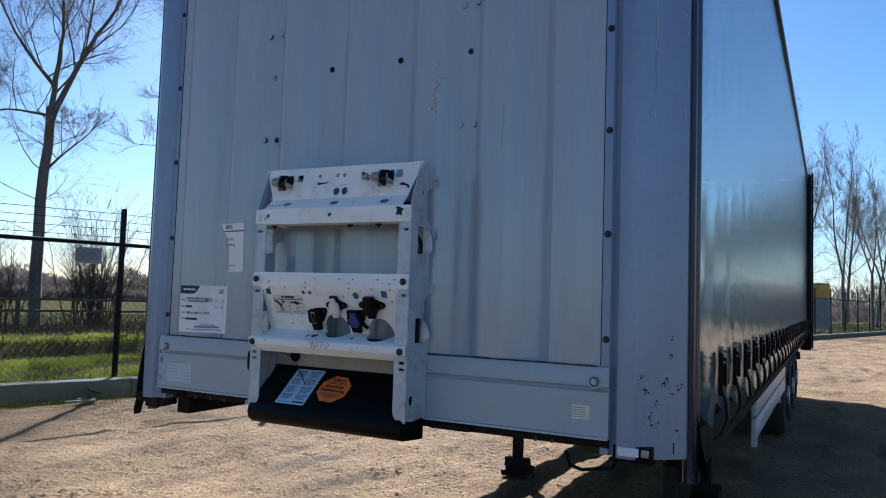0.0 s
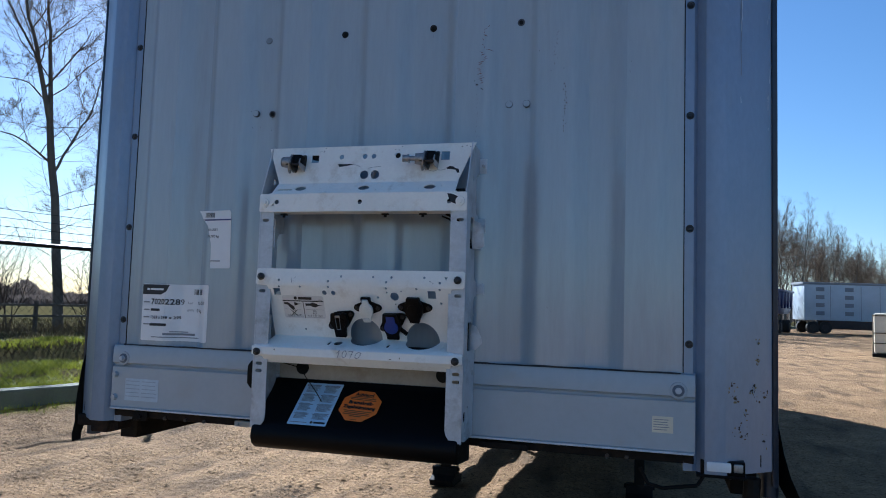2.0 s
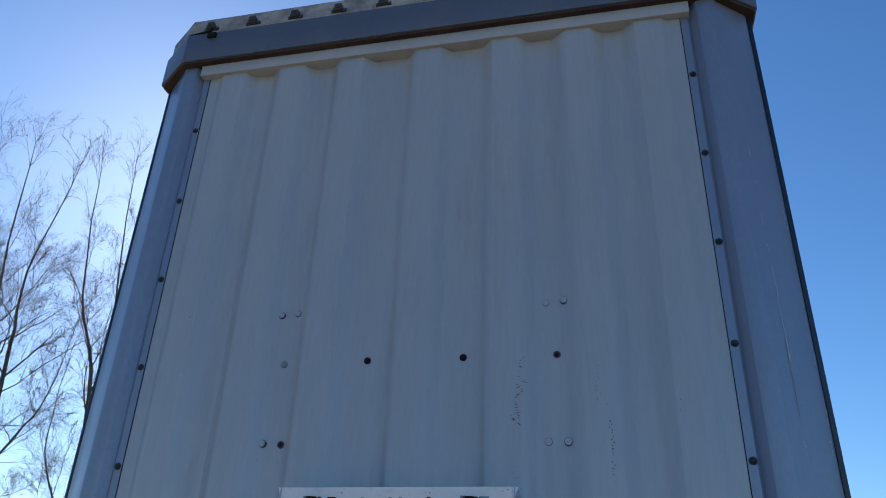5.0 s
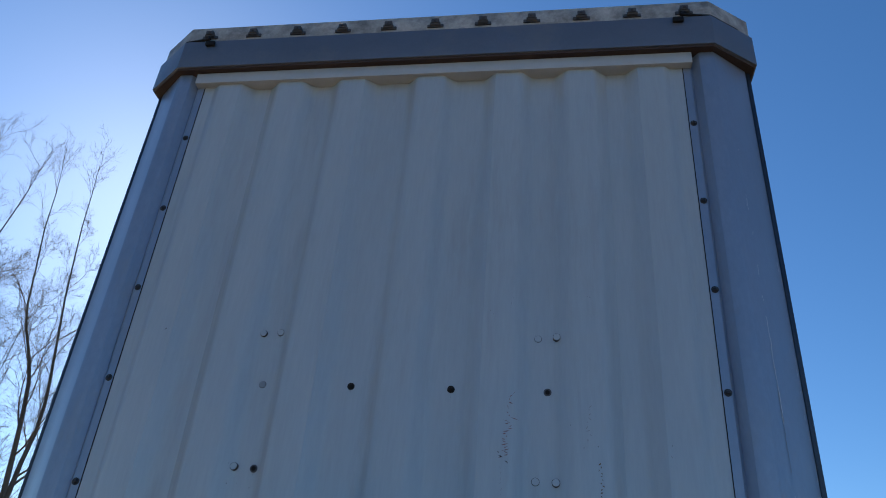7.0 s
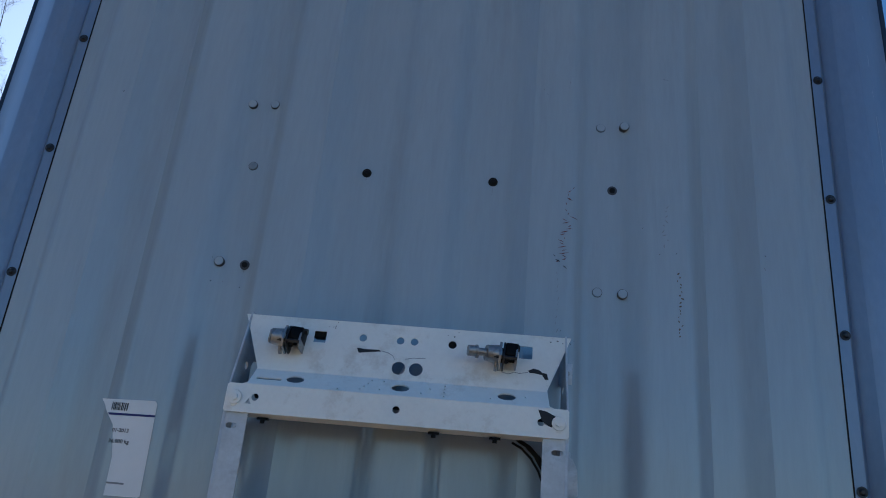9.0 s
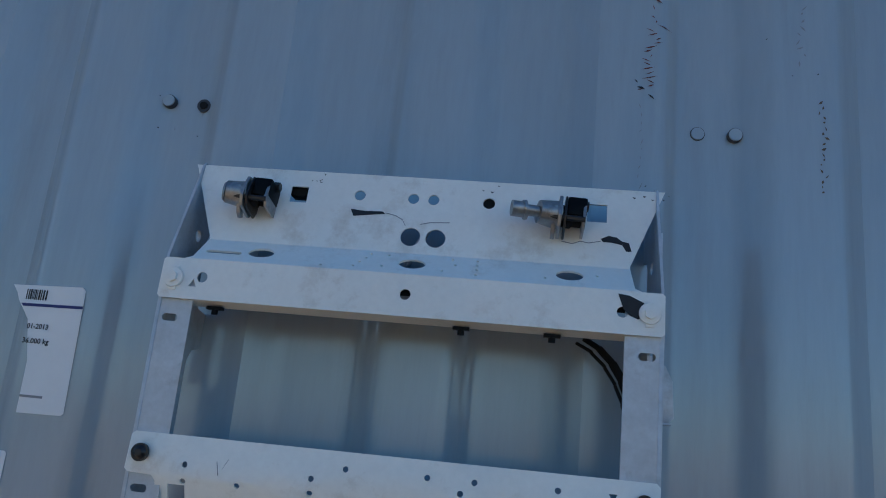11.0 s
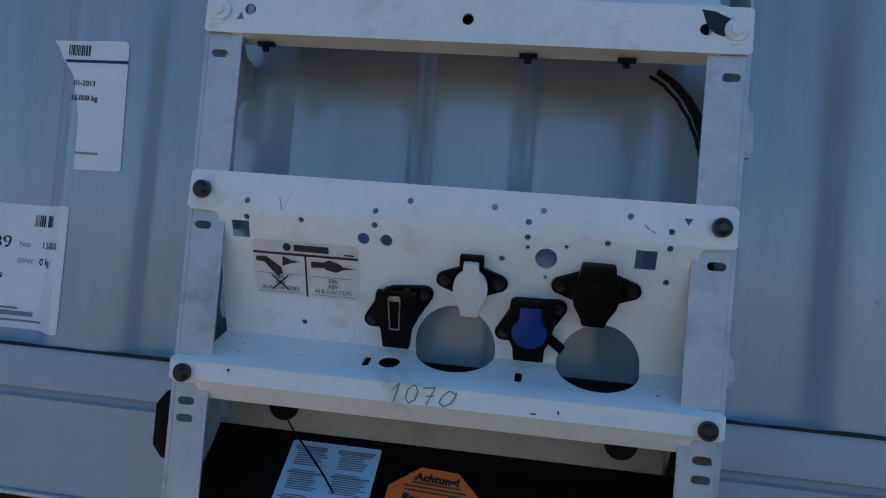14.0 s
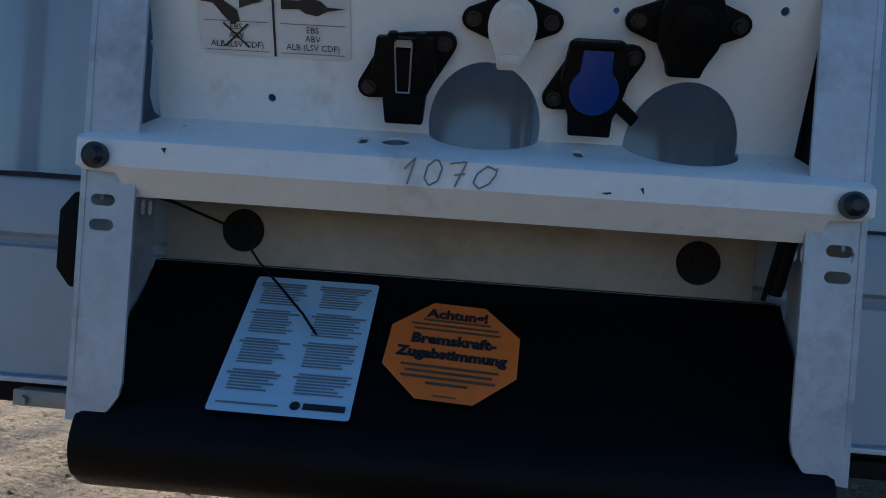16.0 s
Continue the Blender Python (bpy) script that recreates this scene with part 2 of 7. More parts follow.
M["bush_stem"] = mat("bush_stems", (0.07, 0.056, 0.045), 1.0, 0.0, 0.25, 2.0, 20, 0, spec=0.1)
M["wire"] = mat("wire", (0.035, 0.038, 0.038), 0.8, 0.0, 0.1, 8, 60, 0, spec=0.05)
M["rail_wood"] = mat("weathered_rail", (0.09, 0.075, 0.055), 0.9, 0.0, 0.25, 5, 40, 0.3, 30)
M["blade"] = mat("grass_blades", (0.165, 0.17, 0.025), 0.7, 0.0, 0.55, 1.2, 12, 0, spec=0.3)
M["brush"] = mat("dead_brush", (0.13, 0.095, 0.055), 1.0, 0.0, 0.35, 1.5, 12, 0, spec=0.0)
M["far_wood"] = mat("far_wood", (0.15, 0.128, 0.115), 1.0, 0.0, 0.3, 0.4, 4, 0, spec=0.0)
M["stone"] = mat("clods", (0.25, 0.165, 0.09), 1.0, 0.0, 0.4, 9, 60, 0.2, spec=0.05)
M["tipper_blue"] = mat("tipper_blue_paint", (0.007, 0.015, 0.09), 0.4, 0.0, 0.12, 2, 20, 0.05)
M["tyre"] = mat("tyre", (0.02, 0.02, 0.02), 0.85, 0.0, 0.2, 8, 60, 0.2)
M["white_box"] = mat("white_box_body", (0.40, 0.47, 0.54), 0.5, 0.0, 0.08, 1.0, 12, 0.05)
M["grey_slot"] = mat("grey_slot", (0.18, 0.20, 0.23), 0.6, 0.0, 0.08, 2, 12, 0)
M["tank"] = mat("cream_tank", (0.70, 0.64, 0.50), 0.5, 0.0, 0.08, 2, 20, 0.05, dirt=(0.45, 0.38, 0.25), dirt_amount=0.2)
M["yellow"] = mat("yellow_paint", (0.45, 0.30, 0.03), 0.5, 0.0, 0.1, 2, 20, 0)
M["lamp_lens"] = mat("lamp_lens", (0.75, 0.76, 0.78), 0.15, 0.0, 0.05, 20, 90, 0.1, 200)


def ground_material():
    m = mat("packed_dirt", (0.40, 0.258, 0.134), 0.95, 0.0, 0.36, 0.9, 26.0, 0.0)
    n, l = m.node_tree.nodes, m.node_tree.links
    b = n["Principled BSDF"]
    geo = n.new("ShaderNodeNewGeometry")
    mp = n.new("ShaderNodeMapping")
    mp.inputs["Rotation"].default_value = (0, 0, radians(52))
    mp.inputs["Scale"].default_value = (1.0, 0.28, 1.0)
    l.new(geo.outputs["Position"], mp.inputs[0])
    ruts = n.new("ShaderNodeTexNoise")
    ruts.inputs["Scale"].default_value, ruts.inputs["Detail"].default_value = 2.2, 7
    l.new(mp.outputs[0], ruts.inputs["Vector"])
    clods = n.new("ShaderNodeTexNoise")
    clods.inputs["Scale"].default_value, clods.inputs["Detail"].default_value, clods.inputs["Roughness"].default_value = 22.0, 9, 0.75
    l.new(geo.outputs["Position"], clods.inputs["Vector"])
    add = n.new("ShaderNodeMath")
    add.operation = 'ADD'
    crust = n.new("ShaderNodeTexVoronoi")
    crust.feature = 'SMOOTH_F1'
    crust.inputs["Scale"].default_value, crust.inputs["Detail"].default_value, crust.inputs["Roughness"].default_value = 13.0, 2.0, 0.6
    l.new(geo.outputs["Position"], crust.inputs["Vector"])
    lumps = n.new("ShaderNodeMath")
    lumps.operation = 'MULTIPLY_ADD'
    lumps.inputs[1].default_value = 0.55
    l.new(crust.outputs["Distance"], lumps.inputs[0]), l.new(clods.outputs["Fac"], lumps.inputs[2])
    l.new(ruts.outputs["Fac"], add.inputs[0]), l.new(lumps.outputs[0], add.inputs[1])
    bp = n.new("ShaderNodeBump")
    bp.inputs["Strength"].default_value, bp.inputs["Distance"].default_value = 0.9, 0.12
    l.new(add.outputs[0], bp.inputs["Height"])
    l.new(bp.outputs[0], b.inputs["Normal"])
    old = b.inputs["Base Color"].links[0].from_socket
    mix = n.new("ShaderNodeMix")
    mix.data_type = 'RGBA'
    mr = n.new("ShaderNodeMapRange")
    mr.inputs[1].default_value, mr.inputs[2].default_value = 0.52, 0.72
    l.new(ruts.outputs["Fac"], mr.inputs[0])
    l.new(mr.outputs[0], mix.inputs["Factor"]), l.new(old, mix.inputs["A"])
    mix.inputs["B"].default_value = (0.145, 0.097, 0.058, 1)
    # dark crumbs and damp specks
    specks = n.new("ShaderNodeTexNoise")
    specks.inputs["Scale"].default_value, specks.inputs["Detail"].default_value, specks.inputs["Roughness"].default_value = 34.0, 5, 0.7
    l.new(geo.outputs["Position"], specks.inputs["Vector"])
    ms = n.new("ShaderNodeMapRange")
    ms.inputs[1].default_value, ms.inputs[2].default_value, ms.inputs[4].default_value = 0.54, 0.63, 0.85
    l.new(specks.outputs["Fac"], ms.inputs[0])
    mix2 = n.new("ShaderNodeMix")
    mix2.data_type = 'RGBA'
    l.new(ms.outputs[0], mix2.inputs["Factor"]), l.new(mix.outputs["Result"], mix2.inputs["A"])
    mix2.inputs["B"].default_value = (0.095, 0.064, 0.038, 1)
    # yellow-green moss in a ragged band along the kerb's foot
    dot = n.new("ShaderNodeVectorMath")
    dot.operation = 'DOT_PRODUCT'
    dot.inputs[1].default_value = (0.954, -0.300, 0.0)
    l.new(geo.outputs["Position"], dot.inputs[0])
    away = n.new("ShaderNodeMath")                      # distance from the kerb's face
    away.operation = 'ADD'
    away.inputs[1].default_value = 8.732
    l.new(dot.outputs["Value"], away.inputs[0])
    band = n.new("ShaderNodeMapRange")
    band.inputs[1].default_value, band.inputs[2].default_value, band.inputs[3].default_value, band.inputs[4].default_value = 0.1, 1.25, 0.34, -0.25
    l.new(away.outputs[0], band.inputs[0])
    ragged = n.new("ShaderNodeMath")
    ragged.operation = 'ADD'
    l.new(band.outputs[0], ragged.inputs[0]), l.new(ruts.outputs["Fac"], ragged.inputs[1])
    cover = n.new("ShaderNodeMapRange")
    cover.inputs[1].default_value, cover.inputs[2].default_value, cover.inputs[4].default_value = 0.52, 0.75, 0.8
    sep = n.new("ShaderNodeSeparateXYZ")
    l.new(geo.outputs["Position"], sep.inputs[0])
    ends = n.new("ShaderNodeMapRange")
    ends.inputs[1].default_value, ends.inputs[2].default_value, ends.inputs[3].default_value, ends.inputs[4].default_value = 7.6, 12.4, 0.0, -0.6
    l.new(sep.outputs["Y"], ends.inputs[0])
    upto = n.new("ShaderNodeMath")
    upto.operation = 'ADD'
    l.new(ragged.outputs[0], upto.inputs[0]), l.new(ends.outputs[0], upto.inputs[1])
    l.new(upto.outputs[0], cover.inputs[0])
    mix3 = n.new("ShaderNodeMix")
    mix3.data_type = 'RGBA'
    l.new(cover.outputs[0], mix3.inputs["Factor"]), l.new(mix2.outputs["Result"], mix3.inputs["A"])
    mix3.inputs["B"].default_value = (0.24, 0.185, 0.045, 1)
    # churned damp mud in front of the landing gear
    off = n.new("ShaderNodeVectorMath")
    off.operation = 'DISTANCE'
    off.inputs[1].default_value = (-1.87, 3.25, 0.0)
    l.new(geo.outputs["Position"], off.inputs[0])
    mr4 = n.new("ShaderNodeMapRange")
    mr4.inputs[1].default_value, mr4.inputs[2].default_value, mr4.inputs[3].default_value, mr4.inputs[4].default_value = 0.05, 0.62, 0.24, -0.2
    l.new(off.outputs["Value"], mr4.inputs[0])
    wet = n.new("ShaderNodeMath")
    wet.operation = 'ADD'
    l.new(mr4.outputs[0], wet.inputs[0]), l.new(clods.outputs["Fac"], wet.inputs[1])
    mr5 = n.new("ShaderNodeMapRange")
    mr5.inputs[1].default_value, mr5.inputs[2].default_value, mr5.inputs[4].default_value = 0.60, 0.80, 0.9
    l.new(wet.outputs[0], mr5.inputs[0])
    mix4 = n.new("ShaderNodeMix")
    mix4.data_type = 'RGBA'
    l.new(mr5.outputs[0], mix4.inputs["Factor"]), l.new(mix3.outputs["Result"], mix4.inputs["A"])
    mix4.inputs["B"].default_value = (0.05, 0.037, 0.026, 1)
    l.new(mix4.outputs["Result"], b.inputs["Base Color"])
    b.inputs["Specular IOR Level"].default_value = 0.06
    return m


def thin_leaf(m, color, share):
    """Lets light through a thin blade, so that grass glows against the sun."""
    n, l = m.node_tree.nodes, m.node_tree.links
    tr = n.new("ShaderNodeBsdfTranslucent")
    tr.inputs["Color"].default_value = (*color, 1)
    mix = n.new("ShaderNodeMixShader")
    mix.inputs[0].default_value = share
    l.new(n["Principled BSDF"].outputs[0], mix.inputs[1]), l.new(tr.outputs[0], mix.inputs[2])
    l.new(mix.outputs[0], n["Material Output"].inputs["Surface"])


thin_leaf(M["blade"], (0.27, 0.30, 0.025), 0.38)
thin_leaf(M["far_wood"], (0.15, 0.125, 0.11), 0.3)
M["dirt"] = ground_material()
M["turf"] = mat("turf", (0.085, 0.078, 0.036), 0.95, 0.0, 0.35, 0.5, 8.0, 0.6, 12.0, dirt=(0.085, 0.06, 0.032), dirt_amount=0.5, dirt_scale=0.5, spec=0.0, bump_dist=0.05)


# The yard and all round it are laid out on a plan whose unit is 1.197 m, centred under the walk.
FIELD = Matrix.Translation((1.5, -2.3, 0)) @ Matrix.Scale(1.197, 4) @ Matrix.Translation((-1.5, 2.3, 0))


def afield(ob, scale=1.0):
    """Sets a thing of the surroundings from the plan into the world."""
    ob.matrix_basis = FIELD @ ob.matrix_basis @ Matrix.Scale(scale, 4)
    return ob


# ---- ground, kerb, verge ----
KERB = [(-30.0, -50.0), (-17.0, -24.0), (-10.6, -9.5), (-7.6, -0.8), (-6.46, 2.61), (-5.73, 4.93), (-4.5, 9.6), (-2.1, 20.0), (0.85, 33.4), (4.6, 48.6), (10.5, 66.0), (26.0, 104.0), (55.0, 170.0), (150.0, 400.0), (225.0, 575.0)]


def kerb_x(y):
    """The line of the kerb, smooth between its bends."""
    def raw(v):
        for (x0, y0), (x1, y1) in zip(KERB, KERB[1:]):
            if v <= y1 or (x1, y1) == KERB[-1]:
                return x0 + (x1 - x0) * (v - y0) / (y1 - y0)
    return sum(raw(y + d) for d in (-0.8, 0.0, 0.8)) / 3


def soft_noise(x, y, s):
    return noise.noise(Vector((x * s, y * s, 0.37)))


def verge_z(u):
    """Height of the grass, by the distance behind the kerb: a shallow ditch, then the field."""
    def ramp(a, b):
        f = min(1.0, max(0.0, (u - a) / (b - a)))
        return f * f * (3 - 2 * f)
    return 0.15 - 1.0 * ramp(3.3, 4.7) + 1.0 * ramp(6.6, 7.7) - 0.10 * ramp(9.5, 18)


def build_ground():
    us = [-900, -420, -200, -110, -70, -45, -30, -22, -16, -12, -9.5, -8, -7] + [-6.5 + 0.2 * i for i in range(31)] + [-0.4] + [-0.2, -0.1]
    ys = [-900, -400, -200, -110, -60, -35, -20, -14, -10, -8, -6.5, -5.5, -5] + [-4.5 + 0.25 * i for i in range(18)] + [0.0 + 0.05 * i for i in range(160)] + [8.0 + 0.1 * i for i in range(30)] + [11.0 + 0.25 * i for i in range(29)] + [18.5, 19.5, 21, 23, 26, 30, 35, 41, 48, 58, 70, 85, 105, 130, 165, 220, 300, 420, 600, 900]
    vs = [0.0] + [0.05 * i for i in range(1, 180)] + [9.2, 9.6, 10.1, 10.8, 11.5] + [12.5 + i for i in range(0, 10)] + [24, 30, 40, 55, 75, 110, 170, 280, 460, 900]
    cols = us + vs
    bm = bmesh.new()
    grid = []
    for y in ys:
        k = kerb_x(min(max(y, -50), 575))
        row = []
        for u in cols:
            x = k + u
            if u < 0:
                z = verge_z(-u) + 0.05 * soft_noise(x, y, 0.9)
            else:
                z = 0.018 * soft_noise(x, y, 0.8) + 0.014 * soft_noise(x + 7, y, 2.3) - 0.018
                near = max(0.0, min(1.0, (14 - y) / 3)) * max(0.0, min(1.0, (9.5 - u) / 1.5))
                clod = max(0.0, soft_noise(x - 4, y + 2, 9.0) - 0.12)
                z += near * (0.014 * soft_noise(x, y, 4.5) + 0.008 * soft_noise(x + 3, y - 5, 9.5) + 0.040 * clod * max(0.15, 0.5 + soft_noise(x, y + 8, 1.3)))
                w = 0.3 * soft_noise(x, y, 0.3)
                for rut in (3.6, 4.15, 5.3):
                    z += -0.026 * math.exp(-((u - rut + w) / 0.11) ** 2) + 0.012 * math.exp(-((u - rut - 0.2 + w) / 0.09) ** 2)
            row.append(bm.verts.new((x, y, z)))
        grid.append(row)
    split = len(us)
    for a, b in zip(grid, grid[1:]):
        for i in range(len(cols) - 1):
            f = bm.faces.new((a[i], a[i + 1], b[i + 1], b[i]))
            f.material_index = 1 if i < split else 0
            f.smooth = True
    return tagged(afield(part("ground", bm, [M["dirt"], M["turf"]])), "rutted beige dirt yard with grass verge beyond the kerb", "ground", kind="structure")


build_ground()


def build_kerb():
    kerb = afield(thing("kerb", "low mossy concrete kerb wall along the yard's edge", "kerb", kind="structure"))
    y = -8.0
    src = None
    while y < 90:
        step = 2.0 if y < 30 else 4.0
        x0, x1 = kerb_x(y), kerb_x(y + step)
        bm = bmesh.new()
        n = 4
        for i in range(n + 1):
            yy = y + (step - 0.012) * i / n
            xx = kerb_x(yy)
            w = 0.006 * soft_noise(xx, yy, 3)
            for (dx, z) in ((0.012, -0.06), (w, 0.165), (-0.02, 0.185 + w), (-0.24, 0.188 + w), (-0.25, -0.06)):
                bm.verts.new((xx + dx, yy, z))
        bm.verts.ensure_lookup_table()
        for i in range(n):
            for j in range(5):
                a, b = i * 5 + j, i * 5 + (j + 1) % 5
                bm.faces.new((bm.verts[a], bm.verts[b], bm.verts[b + 5], bm.verts[a + 5]))
        bm.faces.new([bm.verts[j] for j in range(5)][::-1])
        bm.faces.new([bm.verts[n * 5 + j] for j in range(5)])
        bmesh.ops.recalc_face_normals(bm, faces=bm.faces[:])
        part("kerb_block", bm, M["kerb"], kerb)
        y += step


build_kerb()


# ---- fence on the kerb ----
def build_fence():
    fence = afield(thing("chain_link_fence", "black steel chain-link fence with barbed wire strands on top", "fence"))
    off = -0.33
    ys, y = [4.0 - 2.6 * k for k in range(4, 0, -1)], 4.0
    while y < 92:
        ys.append(y)
        y += 2.7 * (1 / math.hypot(1, (kerb_x(y + 1) - kerb_x(y))))
    pts = [Vector((kerb_x(v) + off, v, 0.0)) for v in ys]
    src = None
    for i, p in enumerate(pts):
        if src is None:
            bm = bmesh.new()
            box(bm, (-0.026, -0.026, 0.05), (0.026, 0.026, 2.32), 0.005)
            for k in range(15):
                box(bm, (0.024, -0.010, 0.3 + 0.135 * k), (0.040, 0.010, 0.325 + 0.135 * k))
            src = part("post", bm, M["fence"], fence)
            src.matrix_basis = Matrix.Translation(p)
        else:
            shared("post", src, fence, Matrix.Translation(p))
    for a, b in zip(pts, pts[1:]):
        bm = bmesh.new()
        tube(bm, a + Vector((0, 0, 1.86)), b + Vector((0, 0, 1.86)), 0.026, n=8)
        part("top_rail", bm, M["fence"], fence)
    bm = bmesh.new()
    for a, b in zip(pts, pts[1:]):
        for h in (1.95, 2.05, 2.15, 2.25):
            m = (a + b) / 2 + Vector((0, 0, h - 0.012))
            tube(bm, a + Vector((0, 0, h)), m, 0.0035, n=4, caps=False)
            tube(bm, m, b + Vector((0, 0, h)), 0.0035, n=4, caps=False)
    part("barbed_wire", bm, M["wire"], fence, "thin strands of barbed wire")
    # woven wire: diagonal strands both ways, near stretch fine, far stretch coarse
    verts, faces = [], []

    def strand(p, q, r):
        d = (q - p).normalized()
        s = Vector((-d.y, d.x, 0))
        s = s.normalized() if s.length > 1e-6 else Vector((1, 0, 0))
        t = d.cross(s)
        k = len(verts)
        for c in (p, q):
            for a in (0, 2.094, 4.189):
                verts.append(tuple(c + r * (math.cos(a) * s + math.sin(a) * t)))
        for i in range(3):
            j = (i + 1) % 3
            faces.append((k + i, k + j, k + 3 + j, k + 3 + i))
    for a, b in zip(pts, pts[1:]):
        near = -8 < a.y < 12
        pitch, r = (0.085, 0.0018) if near else (0.24, 0.0022)
        along = (b - a)
        L = along.length
        along = along / L
        lo, hi = 0.2, 1.85
        H = hi - lo
        s = -H
        while s < L:
            for sign in (1, -1):
                s0, s1 = s, s + H
                c0, c1 = max(0.0, s0), min(L, s1)
                if c1 - c0 > 0.02:
                    z0, z1 = lo + (c0 - s0), lo + (c1 - s0)
                    if sign < 0:
                        z0, z1 = hi - (c0 - s0), hi - (c1 - s0)
                    strand(a + along * c0 + Vector((0.0, 0, z0)), a + along * c1 + Vector((0.0, 0, z1)), r)
            s += pitch
    me = bpy.data.meshes.new("wire_mesh")
    me.from_pydata(verts, [], faces)
    me.materials.append(M["wire"])
    ob = new("wire_mesh", me)
    ob.parent = fence
    ob["kind"] = "stuff"
    ob["label"] = "woven diamond chain-link mesh"
    # small plate hung on the mesh
    p = pts[3] + (pts[4] - pts[3]) * 0.86
    d = (pts[4] - pts[3]).normalized()
    bm = bmesh.new()
    box(bm, (-0.16, -0.004, 1.60), (0.16, 0.004, 1.80), 0.003, m=Matrix.Translation(p + Vector((-0.03, 0, 0))) @ d.to_track_quat('X', 'Z').to_matrix().to_4x4())
    part("sign_plate", bm, M["grey_slot"], fence, "small blank grey sign plate")


build_fence()


# ---- trees ----
def grow_tree(name, seed, height, r0, first, spread=0.5, fork=None, levels=4, side=16, droop=0.0, fan=(0, 9, 6, 5, 4), stems=(), thin=0.0035):
    """A bare tree: a tapered trunk (forked at a height if given), ascending limbs, and a crown of thin branches and twigs."""
    rnd = random.Random(seed)
    store = {"trunk": ([], []), "crown": ([], [])}

    def limb(where, p, d, length, r, n, wob, r_end, lift):
        verts, faces = store[where]
        segs = 7 if r > 0.06 else (4 if r > 0.014 else 3)
        pts, dirs = [p.copy()], [d.copy()]
        for i in range(n):
            d = (d + Vector((rnd.gauss(0, wob), rnd.gauss(0, wob), rnd.gauss(0, wob) + lift))).normalized()
            p = p + d * (length / n)
            pts.append(p.copy())
            dirs.append(d.copy())
        base = len(verts)
        for i, (q, e) in enumerate(zip(pts, dirs)):
            s = e.orthogonal().normalized()
            t = e.cross(s)
            rr = r + (r_end - r) * i / n
            for k in range(segs):
                a = 2 * math.pi * k / segs
                verts.append(tuple(q + rr * (math.cos(a) * s + math.sin(a) * t)))
        for i in range(n):
            for k in range(segs):
                j = (k + 1) % segs
                faces.append((base + i * segs + k, base + i * segs + j, base + (i + 1) * segs + j, base + (i + 1) * segs + k))
        return pts, dirs

    def branch(p, d, length, r, level, sag=1.0):
        n = max(3, 7 - level)
        pts, dirs = limb("crown", p, d, length, r, n, 0.07 + 0.05 * level, max(thin * 0.6, r * 0.3), 0.06 if level < 3 else 0.03 - droop * sag)
        if level >= levels:
            return
        kids = fan[level]
        for i in range(kids):
            f = 0.18 + 0.8 * (i + rnd.random()) / kids
            k = min(n - 1, int(f * n))
            base = pts[k].lerp(pts[k + 1], f * n - k)
            e = dirs[k + 1]
            sd = Vector((rnd.gauss(0, 1), rnd.gauss(0, 1), rnd.gauss(0, 0.7)))
            sd = (sd - e * sd.dot(e)).normalized()
            nd = (e * 0.72 + sd * spread * 1.2 + Vector((0, 0, 0.22 - (0.1 + droop) * sag))).normalized()
            branch(base, nd, length * rnd.uniform(0.40, 0.66) * (1.15 - 0.5 * f), max(thin, r * rnd.uniform(0.36, 0.55) * (1.0 - 0.35 * f)), level + 1, sag)

    def leader(pts, dirs, r_at, lo, count, reach):
        """Side limbs up a trunk, long below and short at the top."""
        n = len(pts) - 1
        for i in range(count):
            f = lo + (1 - lo) * ((i + rnd.random() * 0.8) / count) ** 0.9
            k = min(n - 1, int(f * n))
            base = pts[k].lerp(pts[k + 1], f * n - k)
            a = i * 2.4 + rnd.uniform(-0.6, 0.6)
            rise = rnd.uniform(0.75, 1.5) + 0.8 * f
            nd = Vector((math.cos(a), math.sin(a), rise)).normalized()
            branch(base, nd, reach * (1.05 - 0.75 * f) * rnd.uniform(0.7, 1.1), r_at(f) * rnd.uniform(0.28, 0.45), 1 if f < 0.8 else 2, 1.0 - f)
        for i in range(5):
            a = i * 1.26 + rnd.uniform(-0.4, 0.4)
            branch(pts[-1 - i % 2], (dirs[-1] + 0.28 * Vector((math.cos(a), math.sin(a), 0.3))).normalized(), reach * rnd.uniform(0.3, 0.5), 0.010, 2, 0.0)
    up = Vector((rnd.gauss(0, 0.02), rnd.gauss(0, 0.02), 1)).normalized()
    for q, (r_a, r_b, count, reach, bends) in enumerate(stems):
        # a stem bends through a few heights; the first one is the trunk
        pts, yy = [], rnd.uniform(-0.5, 0.5) * (q > 0)
        n = 4 * (len(bends) - 1)
        for i in range(n + 1):
            f = i / 4
            k = min(len(bends) - 2, int(f))
            (x0, z0), (x1, z1) = bends[k], bends[k + 1]
            xa, za = bends[max(0, k - 1)]
            xb, zb = bends[min(len(bends) - 1, k + 2)]
            u = f - k
            h1, h2 = u * u * (3 - 2 * u), u * (1 - u)
            x = x0 + (x1 - x0) * h1 + h2 * ((1 - u) * (x1 - xa) / 2 - u * (xb - x0) / 2)
            z = z0 + (z1 - z0) * h1 + h2 * ((1 - u) * (z1 - za) / 2 - u * (zb - z0) / 2)
            pts.append(Vector((x + rnd.gauss(0, 0.02), yy * i / n + rnd.gauss(0, 0.03), z)))
        dirs = [(b - a).normalized() for a, b in zip(pts, pts[1:])]
        dirs.append(dirs[-1])
        verts, faces = store["trunk" if r_a > 0.045 else "crown"]
        base = len(verts)
